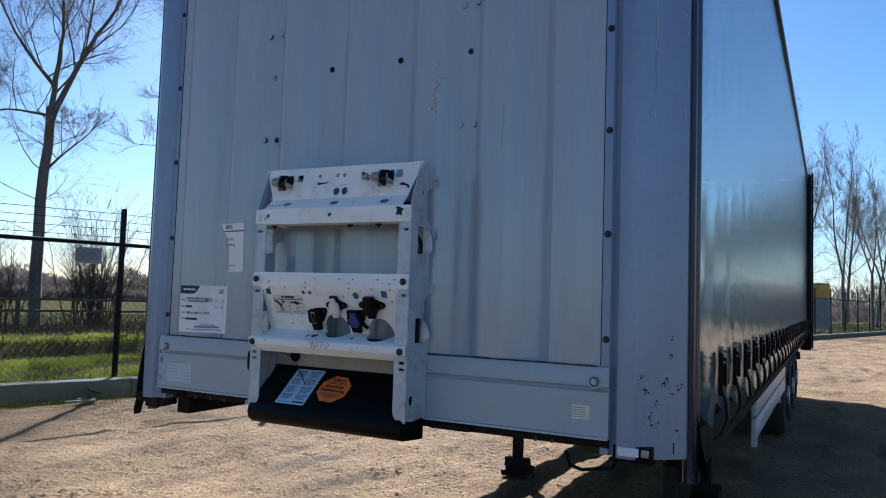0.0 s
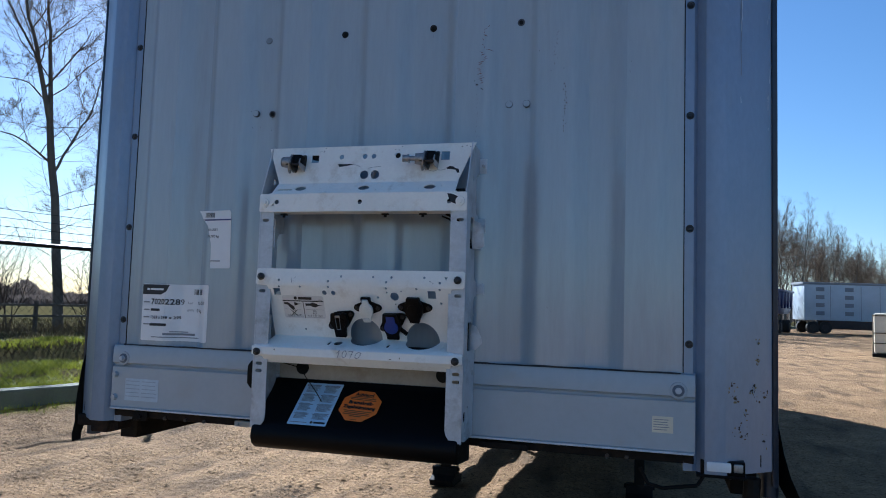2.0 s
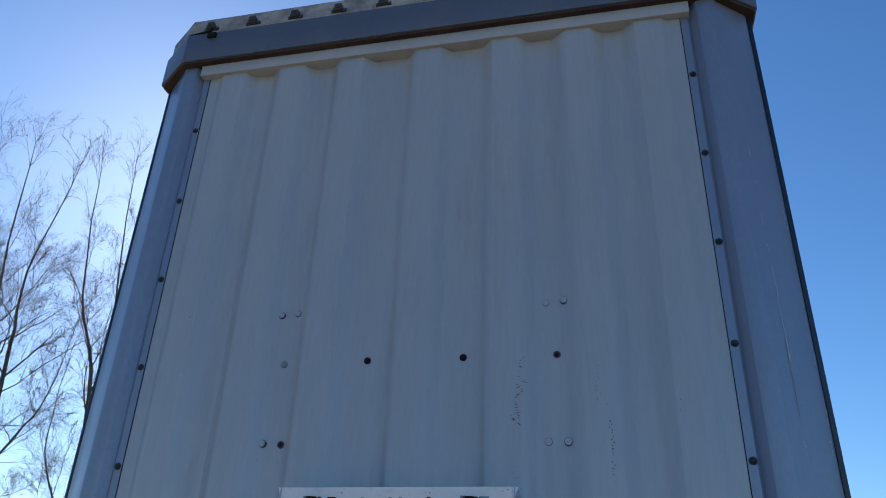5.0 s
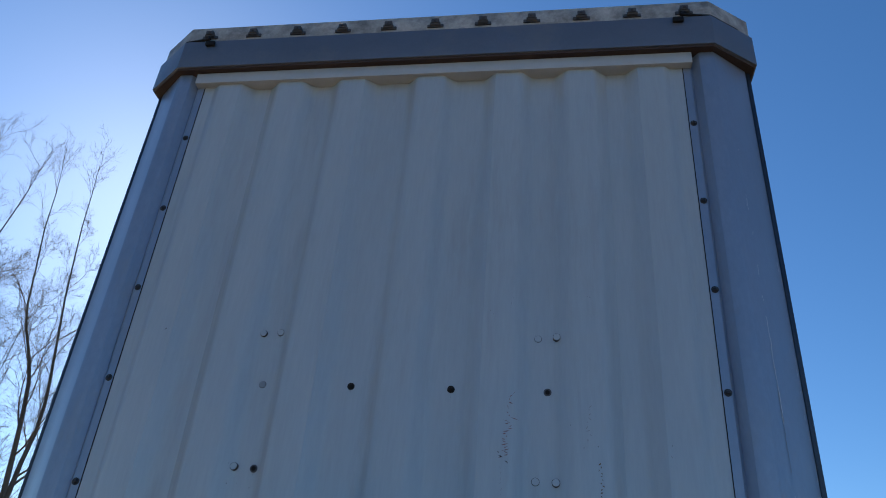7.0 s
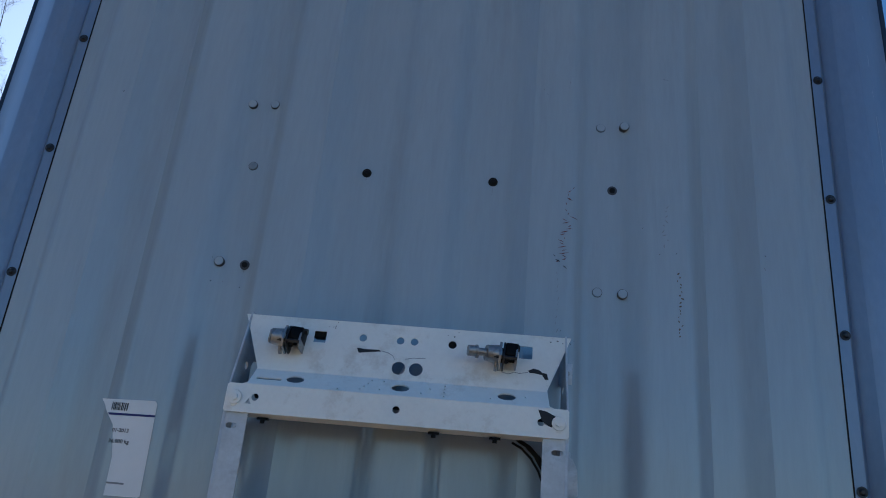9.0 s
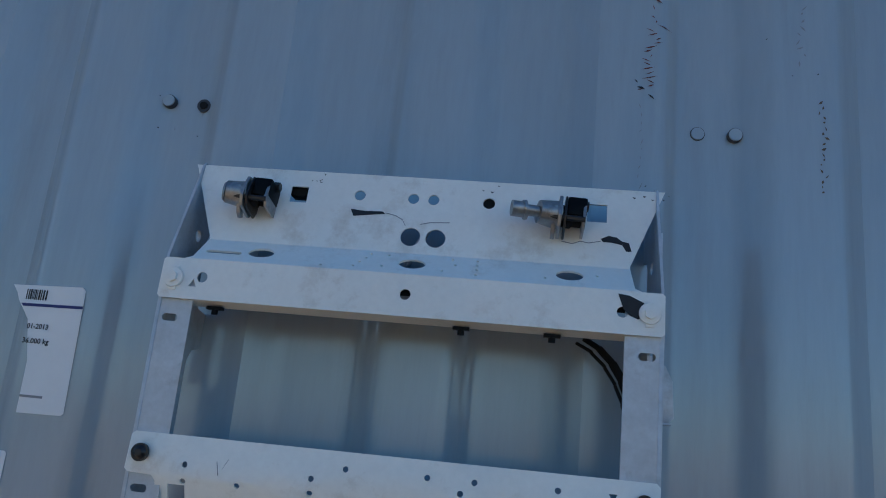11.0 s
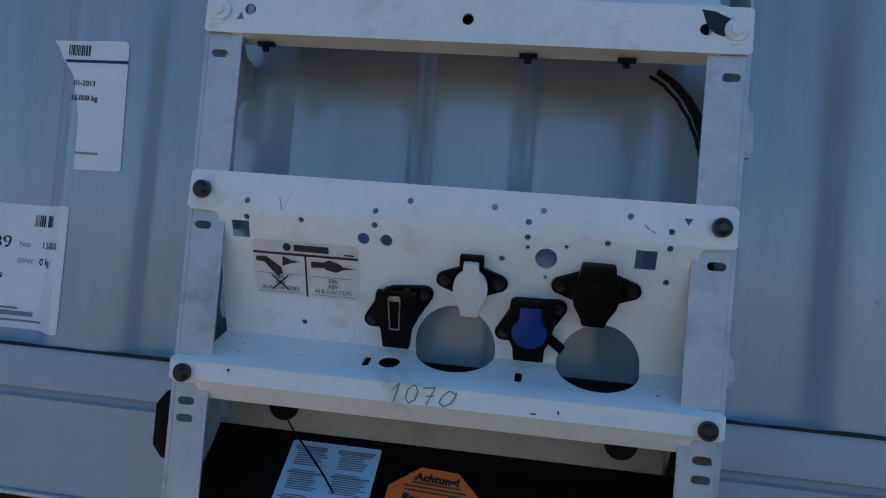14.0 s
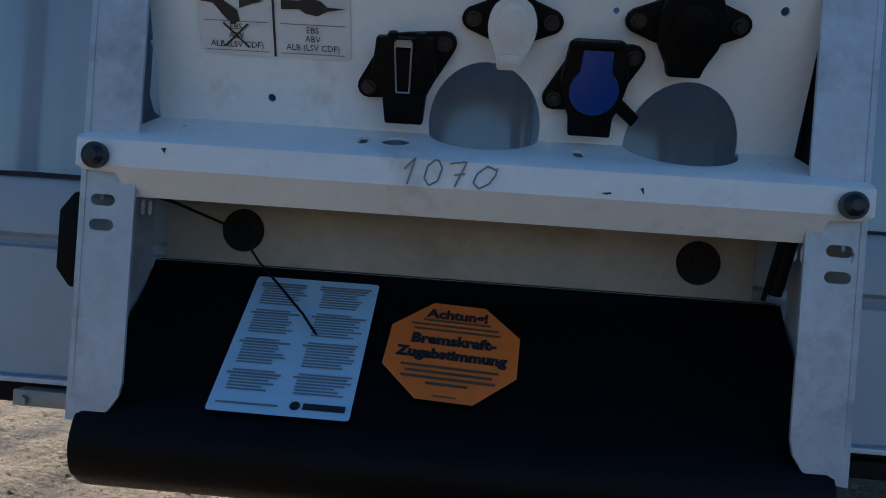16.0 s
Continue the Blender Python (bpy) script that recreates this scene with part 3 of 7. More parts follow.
        for i, (c, e) in enumerate(zip(pts, dirs)):
            s = e.orthogonal().normalized()
            t = e.cross(s)
            rr = r_a + (r_b - r_a) * (i / n) ** 0.8
            verts.extend(tuple(c + rr * (math.cos(0.785 * k) * s + math.sin(0.785 * k) * t)) for k in range(8))
        for i in range(n):
            faces.extend((base + i * 8 + k, base + i * 8 + (k + 1) % 8, base + i * 8 + 8 + (k + 1) % 8, base + i * 8 + 8 + k) for k in range(8))
        if q == 0:
            for i in range(count):
                a = i * 2.4 + rnd.uniform(-0.5, 0.5)
                k = max(2, n - 1 - i // 3)
                branch(pts[k], Vector((math.cos(a), math.sin(a), rnd.uniform(0.0, 0.5))).normalized(), reach * rnd.uniform(0.5, 1.0), r_b * rnd.uniform(0.08, 0.16), 2)
        else:
            leader(pts, dirs, lambda f: r_a * (1 - f) + 0.012, 0.1, count, reach)
    if stems:
        pass
    elif fork:
        pts, dirs = limb("trunk", Vector((0, 0, -0.3)), up, fork + 0.3, r0, 8, 0.022, r0 * 0.75, 0.0)
        for i in range(11):
            a = i * 2.1
            branch(pts[min(8, 3 + i // 2)], Vector((math.cos(a), math.sin(a), rnd.uniform(0.2, 0.7))).normalized(), (height - fork) * rnd.uniform(0.14, 0.34), r0 * rnd.uniform(0.07, 0.15), 2)
        for i, tilt in enumerate((0.10, 0.42)):
            a = 0.6 + 3.1 * i
            p2, d2 = limb("trunk", pts[-1], (dirs[-1] + Vector((math.cos(a), math.sin(a), 0)) * tilt).normalized(), (height - fork) * (1.0 - 0.12 * i), r0 * 0.55, 9, 0.06, 0.012, 0.03)
            leader(p2, d2, lambda f: r0 * 0.52 * (1 - f) + 0.012, 0.12, side * 2 // 3, height * 0.30)
    else:
        pts, dirs = limb("trunk", Vector((0, 0, -0.3)), up, height + 0.3, r0, 12, 0.020, 0.012, 0.01)
        leader(pts, dirs, lambda f: r0 * (1 - f) + 0.012, first / height, side, height * 0.34)
    out = {}
    for w, (v, f) in store.items():
        me = bpy.data.meshes.new(name + "_" + w)
        me.from_pydata(v, [], f)
        me.materials.append(M["bark"] if w == "trunk" else M["twig"])
        me.polygons.foreach_set("use_smooth", [True] * len(me.polygons))
        out[w] = me
    return out


def plant(meshes, x, y, z, turn, scale, label, group):
    t = thing("tree", label, "tree", group, at=Matrix.Translation((x, y, z)) @ pose(0, 0, 0, 0, 0, turn) @ Matrix.Diagonal((scale, scale, scale, 1)))
    for w in ("trunk", "crown"):
        ob = new(w, meshes[w])
        ob.parent = t
    return afield(t)


near_a = grow_tree("near_a", 11, 15.0, 0.23, 3.0, 0.55, fan=(0, 8, 6, 4, 3), droop=0.06, stems=(
    (0.185, 0.118, 14, 2.4, [(0.0, -0.3), (-0.06, 3.6), (0.04, 6.35)]),
    (0.10, 0.010, 13, 4.2, [(0.03, 5.95), (0.92, 8.2), (1.70, 10.0), (2.3, 13.4)]),
    (0.10, 0.010, 14, 4.2, [(0.03, 5.95), (0.16, 7.8), (0.15, 9.7), (-0.4, 14.2)]),
    (0.05, 0.008, 7, 1.9, [(0.0, 4.5), (0.55, 5.1), (1.2, 5.8)]),
    (0.05, 0.008, 9, 3.0, [(0.04, 6.1), (-1.1, 6.1), (-2.4, 5.5)]),
    (0.07, 0.010, 10, 3.2, [(0.1, 7.0), (-1.0, 8.4), (-2.2, 11.0)])))
near_b = grow_tree("near_b", 23, 15.0, 0.2, 3.2, 0.5, fan=(0, 8, 6, 4, 3), droop=0.04, stems=(
    (0.18, 0.10, 14, 2.4, [(0.1, -0.3), (-0.2, 3.2), (-0.66, 7.35)]),
    (0.10, 0.010, 15, 3.6, [(-0.60, 6.85), (-1.15, 9.2), (-1.6, 11.4), (-1.9, 16.6)]),
    (0.09, 0.010, 14, 3.4, [(-0.60, 6.9), (-0.72, 9.2), (-0.9, 11.8), (-0.3, 16.2)]),
    (0.05, 0.008, 10, 2.6, [(-0.40, 5.1), (0.2, 6.5), (0.75, 7.8), (1.1, 11.0)]),
    (0.045, 0.006, 9, 2.2, [(-0.42, 5.4), (-1.6, 6.2), (-3.0, 6.2)]),
    (0.04, 0.006, 7, 1.8, [(-0.64, 7.3), (-1.3, 8.0), (-2.3, 8.0)]),
    (0.05, 0.008, 9, 2.8, [(-1.0, 8.8), (-2.0, 10.6), (-3.1, 13.6)])))
near_c = grow_tree("near_c", 37, 17.0, 0.22, 2.8, 0.5, fan=(0, 8, 6, 4, 3), droop=0.03, stems=(
    (0.18, 0.11, 12, 2.4, [(0.0, -0.3), (0.05, 3.0), (-0.1, 5.75)]),
    (0.11, 0.010, 16, 4.0, [(-0.08, 5.3), (-0.65, 9.7), (-1.65, 12.7), (-2.3, 18.8)]),
    (0.10, 0.010, 14, 3.6, [(-0.08, 5.3), (0.1, 9.0), (-0.5, 13.0), (-1.0, 18.8)]),
    (0.05, 0.008, 11, 3.0, [(-0.05, 4.0), (-0.9, 5.2), (-1.5, 7.1), (-1.45, 10.2)]),
    (0.04, 0.006, 8, 2.4, [(-0.1, 4.6), (-1.4, 4.6), (-2.7, 4.2)]),
    (0.05, 0.008, 9, 2.8, [(-0.1, 6.0), (1.2, 8.0), (2.2, 12.0)])))
LB = "tall bare winter tree with grey bark on the grass verge"
plant(near_a, -18.36, 10.9, 0.1, 55, 1.0, LB, "trees on the verge")
plant(near_c, -18.9, 5.4, 0.1, 62, 0.86, LB, "trees on the verge")
plant(near_b, -17.88, 17.5, 0.1, 43, 1.0, LB, "trees on the verge")
plant(near_c, -17.8, 21.3, 0.1, 40, 1.0, LB, "trees on the verge")
plant(near_a, -17.5, 33.5, 0.1, 260, 0.85, LB, "trees on the verge")
far_a = grow_tree("far_a", 5, 12.5, 0.15, 3.0, 0.40, levels=4, side=22, fan=(0, 6, 5, 3, 2), thin=0.007)
far_b = grow_tree("far_b", 8, 13.0, 0.15, 3.2, 0.38, levels=4, side=22, fork=3.6, fan=(0, 6, 5, 3, 2), thin=0.007)
far_c = grow_tree("far_c", 15, 12.0, 0.15, 2.6, 0.42, levels=4, side=22, fork=4.6, fan=(0, 6, 5, 3, 2), thin=0.007)
rt = random.Random(4)
LF = "slim bare poplar in the row behind the far fence"
for i in range(42):
    s = 50 + i * 2.7 + 0.018 * i * i
    for lane in range(2 if i > 20 else 1):
        y = s + rt.uniform(-1.2, 1.2) + 2 * lane
        x = -3.4 + (y - 52) * 0.405 + rt.uniform(-1.0, 1.0) - 5.0 * lane
        plant(rt.choice((far_a, far_b, far_c)), x, y, 0.05, rt.uniform(0, 360), rt.uniform(0.95, 1.2), LF, "far row of trees")


# ---- brush, grass, distance ----
def scatter_blades(name, label, mat_, n, where, hmin, hmax, width, lean, seed, curl=0.3):
    """Many thin tapering blades or stalks in one mesh."""
    rnd = np.random.RandomState(seed)
    verts, faces = [], []
    for i in range(n):
        x, y, z = where(rnd)
        h = rnd.uniform(hmin, hmax)
        a = rnd.uniform(0, 6.283)
        dx, dy = math.cos(a), math.sin(a)
        lx, ly = rnd.normal(0, lean) * h, rnd.normal(0, lean) * h
        w = width * rnd.uniform(0.6, 1.3)
        k = len(verts)
        verts += [(x - dx * w, y - dy * w, z - 0.02), (x + dx * w, y + dy * w, z - 0.02), (x + lx * 0.5 + dx * w * 0.7, y + ly * 0.5 + dy * w * 0.7, z + h * 0.6), (x + lx * 0.5 - dx * w * 0.7, y + ly * 0.5 - dy * w * 0.7, z + h * 0.6), (x + lx * (1 + curl), y + ly * (1 + curl), z + h)]
        faces += [(k, k + 1, k + 2, k + 3), (k + 3, k + 2, k + 4)]
    me = bpy.data.meshes.new(name)
    me.from_pydata(verts, [], faces)
    me.materials.append(mat_)
    return tagged(afield(new(name, me)), label, name, kind="stuff")


def on_verge(u0, u1, y0, y1, patchy=0.0):
    def f(rnd):
        for _ in range(6):
            y, u = rnd.uniform(y0, y1), rnd.uniform(u0, u1)
            x = kerb_x(y) - u
            if soft_noise(x, y, 1.1) + 0.7 * soft_noise(x + 5, y, 3.1) > patchy * rnd.uniform(-0.6, 0.9) - 9 * (patchy == 0):
                break
        return x, y, verge_z(u) + 0.05 * soft_noise(x, y, 0.9)
    return f


scatter_blades("verge_grass", "bright green rough grass behind the kerb", M["blade"], 52000, on_verge(0.26, 3.9, -2, 15, 0.6), 0.03, 0.11, 0.005, 0.8, 1)
scatter_blades("ditch_brush", "dead brown stalks and brush in the ditch", M["brush"], 20000, on_verge(4.4, 7.7, -3, 26), 0.05, 0.22, 0.009, 0.7, 2)
scatter_blades("field_grass", "rough green field grass beyond the ditch", M["blade"], 16000, on_verge(7.5, 9.2, -3, 30, 0.7), 0.03, 0.10, 0.010, 0.7, 3)
scatter_blades("far_field_grass", "olive winter grass in the field", M["field_blade"], 26000, on_verge(9.4, 26.0, -3, 40), 0.03, 0.13, 0.012, 0.7, 13)
scatter_blades("field_brush", "brown dead weeds standing in the field", M["brush"], 9000, on_verge(10.0, 15.0, -3, 34), 0.1, 0.5, 0.007, 0.5, 8)
scatter_blades("kerb_foot_grass", "sparse grass tufts and moss at the kerb's foot", M["blade"], 1600, lambda r: (lambda y, u: (kerb_x(y) + u, y, 0.0))(r.uniform(-2, 14), abs(r.normal(0, 0.22)) + 0.02), 0.015, 0.06, 0.004, 0.6, 4)
scatter_blades("far_grass", "grass beyond the far fence", M["far_blade"], 9000, on_verge(0.3, 9.0, 36, 80), 0.04, 0.18, 0.02, 0.6, 5)


def build_bush(seed, x, y, h, n, label):
    rnd = random.Random(seed)
    verts, faces = [], []

    def stick(p, q, r0, r1):
        d = (q - p).normalized()
        s = d.orthogonal().normalized()
        t = d.cross(s)
        k = len(verts)
        for c, r in ((p, r0), (q, r1)):
            for a in (0, 2.094, 4.189):
                verts.append(tuple(c + r * (math.cos(a) * s + math.sin(a) * t)))
        for i in range(3):
            j = (i + 1) % 3
            faces.append((k + i, k + j, k + 3 + j, k + 3 + i))
    for i in range(n):
        a, lean = rnd.uniform(0, 6.28), rnd.uniform(0.05, 0.5)
        p = Vector((rnd.gauss(0, 0.2), rnd.gauss(0, 0.2), -0.05))
        d = Vector((math.cos(a) * lean, math.sin(a) * lean, 1)).normalized()
        L = h * rnd.uniform(0.6, 1.0)
        r = rnd.uniform(0.018, 0.036)
        for k in range(6):
            q = p + d * L / 6
            stick(p, q, r, r * 0.8)
            r *= 0.8
            if k > 0:
                for b in range(3):
                    e = (d + Vector((rnd.gauss(0, 0.5), rnd.gauss(0, 0.5), rnd.gauss(0.1, 0.3)))).normalized()
                    m1 = q + e * L * rnd.uniform(0.12, 0.24)
                    stick(q, m1, r * 0.5, r * 0.3)
                    for c in range(2):
                        g = (e + Vector((rnd.gauss(0, 0.4), rnd.gauss(0, 0.4), rnd.gauss(0.1, 0.3)))).normalized()
                        stick(m1, m1 + g * L * rnd.uniform(0.08, 0.17), max(0.004, r * 0.3), 0.003)
            d = (d + Vector((rnd.gauss(0, 0.08), rnd.gauss(0, 0.08), 0.03))).normalized()
            p = q
    me = bpy.data.meshes.new("bush")
    me.from_pydata(verts, [], faces)
    me.materials.append(M["bush_stem"])
    ob = new("bush", me)
    ob.matrix_basis = Matrix.Translation((x, y, 0.05))
    return tagged(afield(ob), label, "bush", "bushes on the verge")


BL = "leafless thin-stemmed bush growing beyond the ditch"
for k, (bx, by, bh, bn) in enumerate(((-18.0, 12.7, 3.6, 34), (-18.6, 10.0, 2.5, 12), (-17.6, 15.0, 3.0, 14), (-16.4, 17.4, 2.6, 14), (-19.2, 8.4, 2.4, 12), (-15.8, 20.4, 2.6, 12), (-20.2, 13.6, 2.8, 12), (-17.0, 19.0, 3.0, 12), (-15.2, 23.6, 2.4, 12))):
    build_bush(50 + k, bx, by, bh, bn, BL)


def build_ranch_fence():
    fence = afield(thing("ranch_fence", "weathered dark wooden post-and-rail fence in the field", "fence"))
    p0, d = Vector((-22.2, -5.0, 0.0)), Vector((0.29, 0.957, 0))
    pb, rb = None, None
    for i in range(22):
        a = p0 + d * (2.6 * i)
        if pb is None:
            bm = bmesh.new()
            box(bm, (-0.045, -0.045, -0.2), (0.045, 0.045, 1.04), 0.01)
            pb = part("post", bm, M["rail_wood"], fence)
            pb.matrix_basis = Matrix.Translation(a)
        else:
            shared("post", pb, fence, Matrix.Translation(a))
        for h in (0.60, 0.92):
            if rb is None:
                bm = bmesh.new()
                box(bm, (-0.02, 0, -0.034), (0.02, 2.6, 0.034), 0.006)
                rb = part("rail", bm, M["rail_wood"], fence)
            r = rb if (i == 0 and h == 0.60) else shared("rail", rb, fence, Matrix())
            r.matrix_basis = Matrix.Translation(a + Vector((0.08, 0, h))) @ pose(0, 0, 0, 0, 0, math.degrees(math.atan2(-d.x, d.y)))


build_ranch_fence()


def build_far_wood():
    """A belt of leafless woodland and hedges far behind the field."""
    rnd = np.random.RandomState(9)
    verts, faces = [], []

    def belt(cx, cy, tx, ty, length, depth, h, n):
        for i in range(n):
            s, w = rnd.uniform(-length / 2, length / 2), rnd.uniform(-depth / 2, depth / 2)
            x, y = cx + tx * s - ty * w, cy + ty * s + tx * w
            hh = h * max(0.1, 0.42 + 0.8 * noise.noise(Vector((s * 0.05, cx, 2.0))) + 0.3 * noise.noise(Vector((s * 0.3, cx, 5.0))))
            z = rnd.uniform(0, max(0.4, hh))
            sz = rnd.uniform(0.09, 0.24) * max(1.0, h / 4)
            k = len(verts)
            a, b = rnd.uniform(0, 6.28), rnd.uniform(-0.6, 0.6)
            ex, ey = math.cos(a), math.sin(a)
            verts.extend([(x - ex * sz * 0.35, y - ey * sz * 0.35, z), (x + ex * sz * 0.35, y + ey * sz * 0.35, z + b * sz), (x + rnd.normal(0, sz * 0.9), y, z + sz * 3.0)])
            faces.append((k, k + 1, k + 2))
    belt(-105, 100, 0.72, 0.69, 190, 14, 5.6, 60000)
    belt(-60, 52, 0.66, 0.75, 60, 5, 1.5, 22000)
    belt(-160, 40, 0.35, 0.94, 150, 12, 6.0, 30000)
    belt(40, 190, 0.40, 0.92, 230, 12, 5.0, 40000)
    belt(10, 250, 1.0, 0.0, 300, 12, 6.0, 30000)
    me = bpy.data.meshes.new("far_wood")
    me.from_pydata(verts, [], faces)
    me.materials.append(M["far_wood"])
    tagged(afield(new("far_wood", me)), "brown leafless woodland belt on the horizon", "woodland", kind="stuff")


build_far_wood()


# ---- gravel and litter on the yard ----
def build_gravel():
    rnd = np.random.RandomState(12)
    verts, faces = [], []
    while len(faces) < 40000 * 4:
        x, y = rnd.uniform(-7, 4), -1.0 + 13 * rnd.rand() ** 1.3
        if x < kerb_x(y) + 0.05 or rnd.rand() > 0.12 + 1.1 * max(0.0, soft_noise(x, y, 1.1) + 0.6 * soft_noise(x + 9, y, 3.7)):
            continue
        s = 0.002 + 0.015 * rnd.rand() ** 4
        k = len(verts)
        j = lambda: rnd.uniform(0.45, 1.7)
        h = 0.012 * soft_noise(x, y, 4.5) - 0.004
        verts.extend([(x + s * j(), y, h), (x, y + s * j(), h), (x - s * j(), y, h), (x, y - s * j(), h), (x + s * rnd.normal(0, 0.4), y + s * rnd.normal(0, 0.4), h + s * 0.3 * j()), (x, y, h - s * 0.7)])
        for a in range(4):
            b = (a + 1) % 4
            faces.append((k + a, k + b, k + 4))
    me = bpy.data.meshes.new("gravel")
    me.from_pydata(verts, [], faces)
    me.materials.append(M["stone"])
    tagged(afield(new("gravel", me)), "small loose stones and clods on the dirt", "gravel", kind="stuff")


build_gravel()
for k, (px, py, rot, ln) in enumerate(((-6.0, 3.42, 120, 0.36), (-5.78, 3.12, 80, 0.34), (-5.86, 3.25, 60, 0.2))):
    bm = bmesh.new()
    box(bm, (-ln / 2, -0.03, 0.0), (ln / 2, 0.03, 0.022), 0.005)
    w = part("wood_offcut", bm, M["rail_wood"])
    w.matrix_basis = pose(px, py, 0.0, 0, 16 if k == 0 else 2, rot) @ Matrix.Translation((0, 0, 0.09 if k == 0 else 0.012))
    tagged(afield(w), "weathered grey wooden offcut lying at the kerb", "wood", "wood scraps")


# ---- the curtain-sided trailer ----
trailer = thing("semi_trailer", "parked curtain-sided semi-trailer with white corrugated front wall and grey corner posts", "trailer", at=Matrix())
WALL_LOW, WALL_TOP, HALF = 1.366, 3.92, 1.0255
CRESTS = (-0.90, -0.62, -0.34, 0.0, 0.325, 0.62, 0.90)


def panel_y(x):
    """Depth of the front wall's corrugation across its width."""
    d = min(abs(x - c) for c in CRESTS)
    f = min(1.0, max(0.0, (d - 0.052) / 0.052))
    f = 0.7 * f + 0.3 * f * f * (3 - 2 * f)
    if abs(x) > 0.92:                  # the outer flanks end level with the posts
        f = min(f, 0.46)
    return -0.022 + 0.040 * f


def build_front_wall():
    bm = bmesh.new()
    xs = sorted({round(-HALF + 2 * HALF * i / 150, 4) for i in range(151)})
    zs = [WALL_LOW - 0.02, 1.9, 2.4, 2.9, 3.4, WALL_TOP]
    front, back = [], []
    for z in zs:
        front.append([bm.verts.new((x, panel_y(x), z)) for x in xs])
        back.append([bm.verts.new((x, panel_y(x) + 0.025, z)) for x in xs])
    for i in range(len(zs) - 1):
        for j in range(len(xs) - 1):
            bm.faces.new((front[i][j], front[i][j + 1], front[i + 1][j + 1], front[i + 1][j])).smooth = True
            bm.faces.new((back[i][j], back[i + 1][j], back[i + 1][j + 1], back[i][j + 1])).smooth = True
    for j in range(len(xs) - 1):
        bm.faces.new((front[0][j], back[0][j], back[0][j + 1], front[0][j + 1]))
        bm.faces.new((front[-1][j], front[-1][j + 1], back[-1][j + 1], back[-1][j]))
    part("front_wall", bm, M["panel"], trailer, "white painted corrugated steel front wall")


build_front_wall()


def post_outline(s):
    """Plan outline of a corner post; s is -1 or 1."""
    pts = [(1.0285, 0.06), (1.0285, -0.005), (1.056, -0.004), (1.066, 0.004), (1.078, -0.012), (1.090, -0.028), (1.098, -0.031), (1.145, -0.031), (1.152, -0.027), (1.292, 0.090), (1.296, 0.100), (1.296, 0.13), (1.20, 0.14)]
    pts = [(s * x, y) for x, y in pts]
    return pts if s > 0 else pts[::-1]


for s in (-1, 1):
    bm = bmesh.new()
    prism(bm, post_outline(s), 1.07, 3.985, "z")
    part("corner_post", bm, M["post"], trailer, "blue-grey metal corner post with a bevelled outer face")
    # dome-headed bolts in the groove of the post
    src = None
    for k in range(8):
        z = (1.459 if s < 0 else 1.455) + 0.3605 * k
        if z > 3.9:
            continue
        if src is None:
            bm = bmesh.new()
            tube(bm, (0, 0, 0), (0, -0.004, 0), 0.0125, n=14)
            tube(bm, (0, -0.004, 0), (0, -0.010, 0), 0.009, 0.005, n=10)
            src = part("bolt", bm, M["dark_steel"], trailer, "dark bolt head", smooth=False)
            src.matrix_basis = Matrix.Translation((s * 1.044, -0.003, z))
        else:
            shared("bolt", src, trailer, Matrix.Translation((s * 1.044, -0.003, z)))
    # black seam between wall and post
    bm = bmesh.new()
    box(bm, (s * 1.027 - 0.0014, -0.0056, WALL_LOW), (s * 1.027 + 0.0014, 0.02, WALL_TOP))
    part("seam", bm, M["rubber"], trailer, "dark sealing seam")
    # upright of the curtain's tensioner behind the post
    bm = bmesh.new()
    tube(bm, (s * 1.296, 0.165, 0.98), (s * 1.296, 0.165, 3.96), 0.027, n=14)
    box(bm, (s * 1.2975, 0.100, 1.02), (s * 1.314, 0.205, 3.97), 0.003)
    tube(bm, (s * 1.308, 0.142, 1.02), (s * 1.308, 0.142, 3.96), 0.011, n=10)
    part("tension_pole", bm, M["pole"], trailer, "black curtain tension pole")
    if s > 0:
        continue
    bm = bmesh.new()
    box(bm, (s * 1.17, 0.03, 1.035), (s * 1.262, 0.15, 1.078), 0.006)
    box(bm, (s * 1.10, 0.01, 1.018), (s * 1.18, 0.10, 1.07), 0.008)
    box(bm, (s * 1.06, 0.02, 1.03), (s * 1.12, 0.10, 1.068), 0.006)
    part("post_foot", bm, M["foot"], trailer, "dirty dark steel foot of the post")


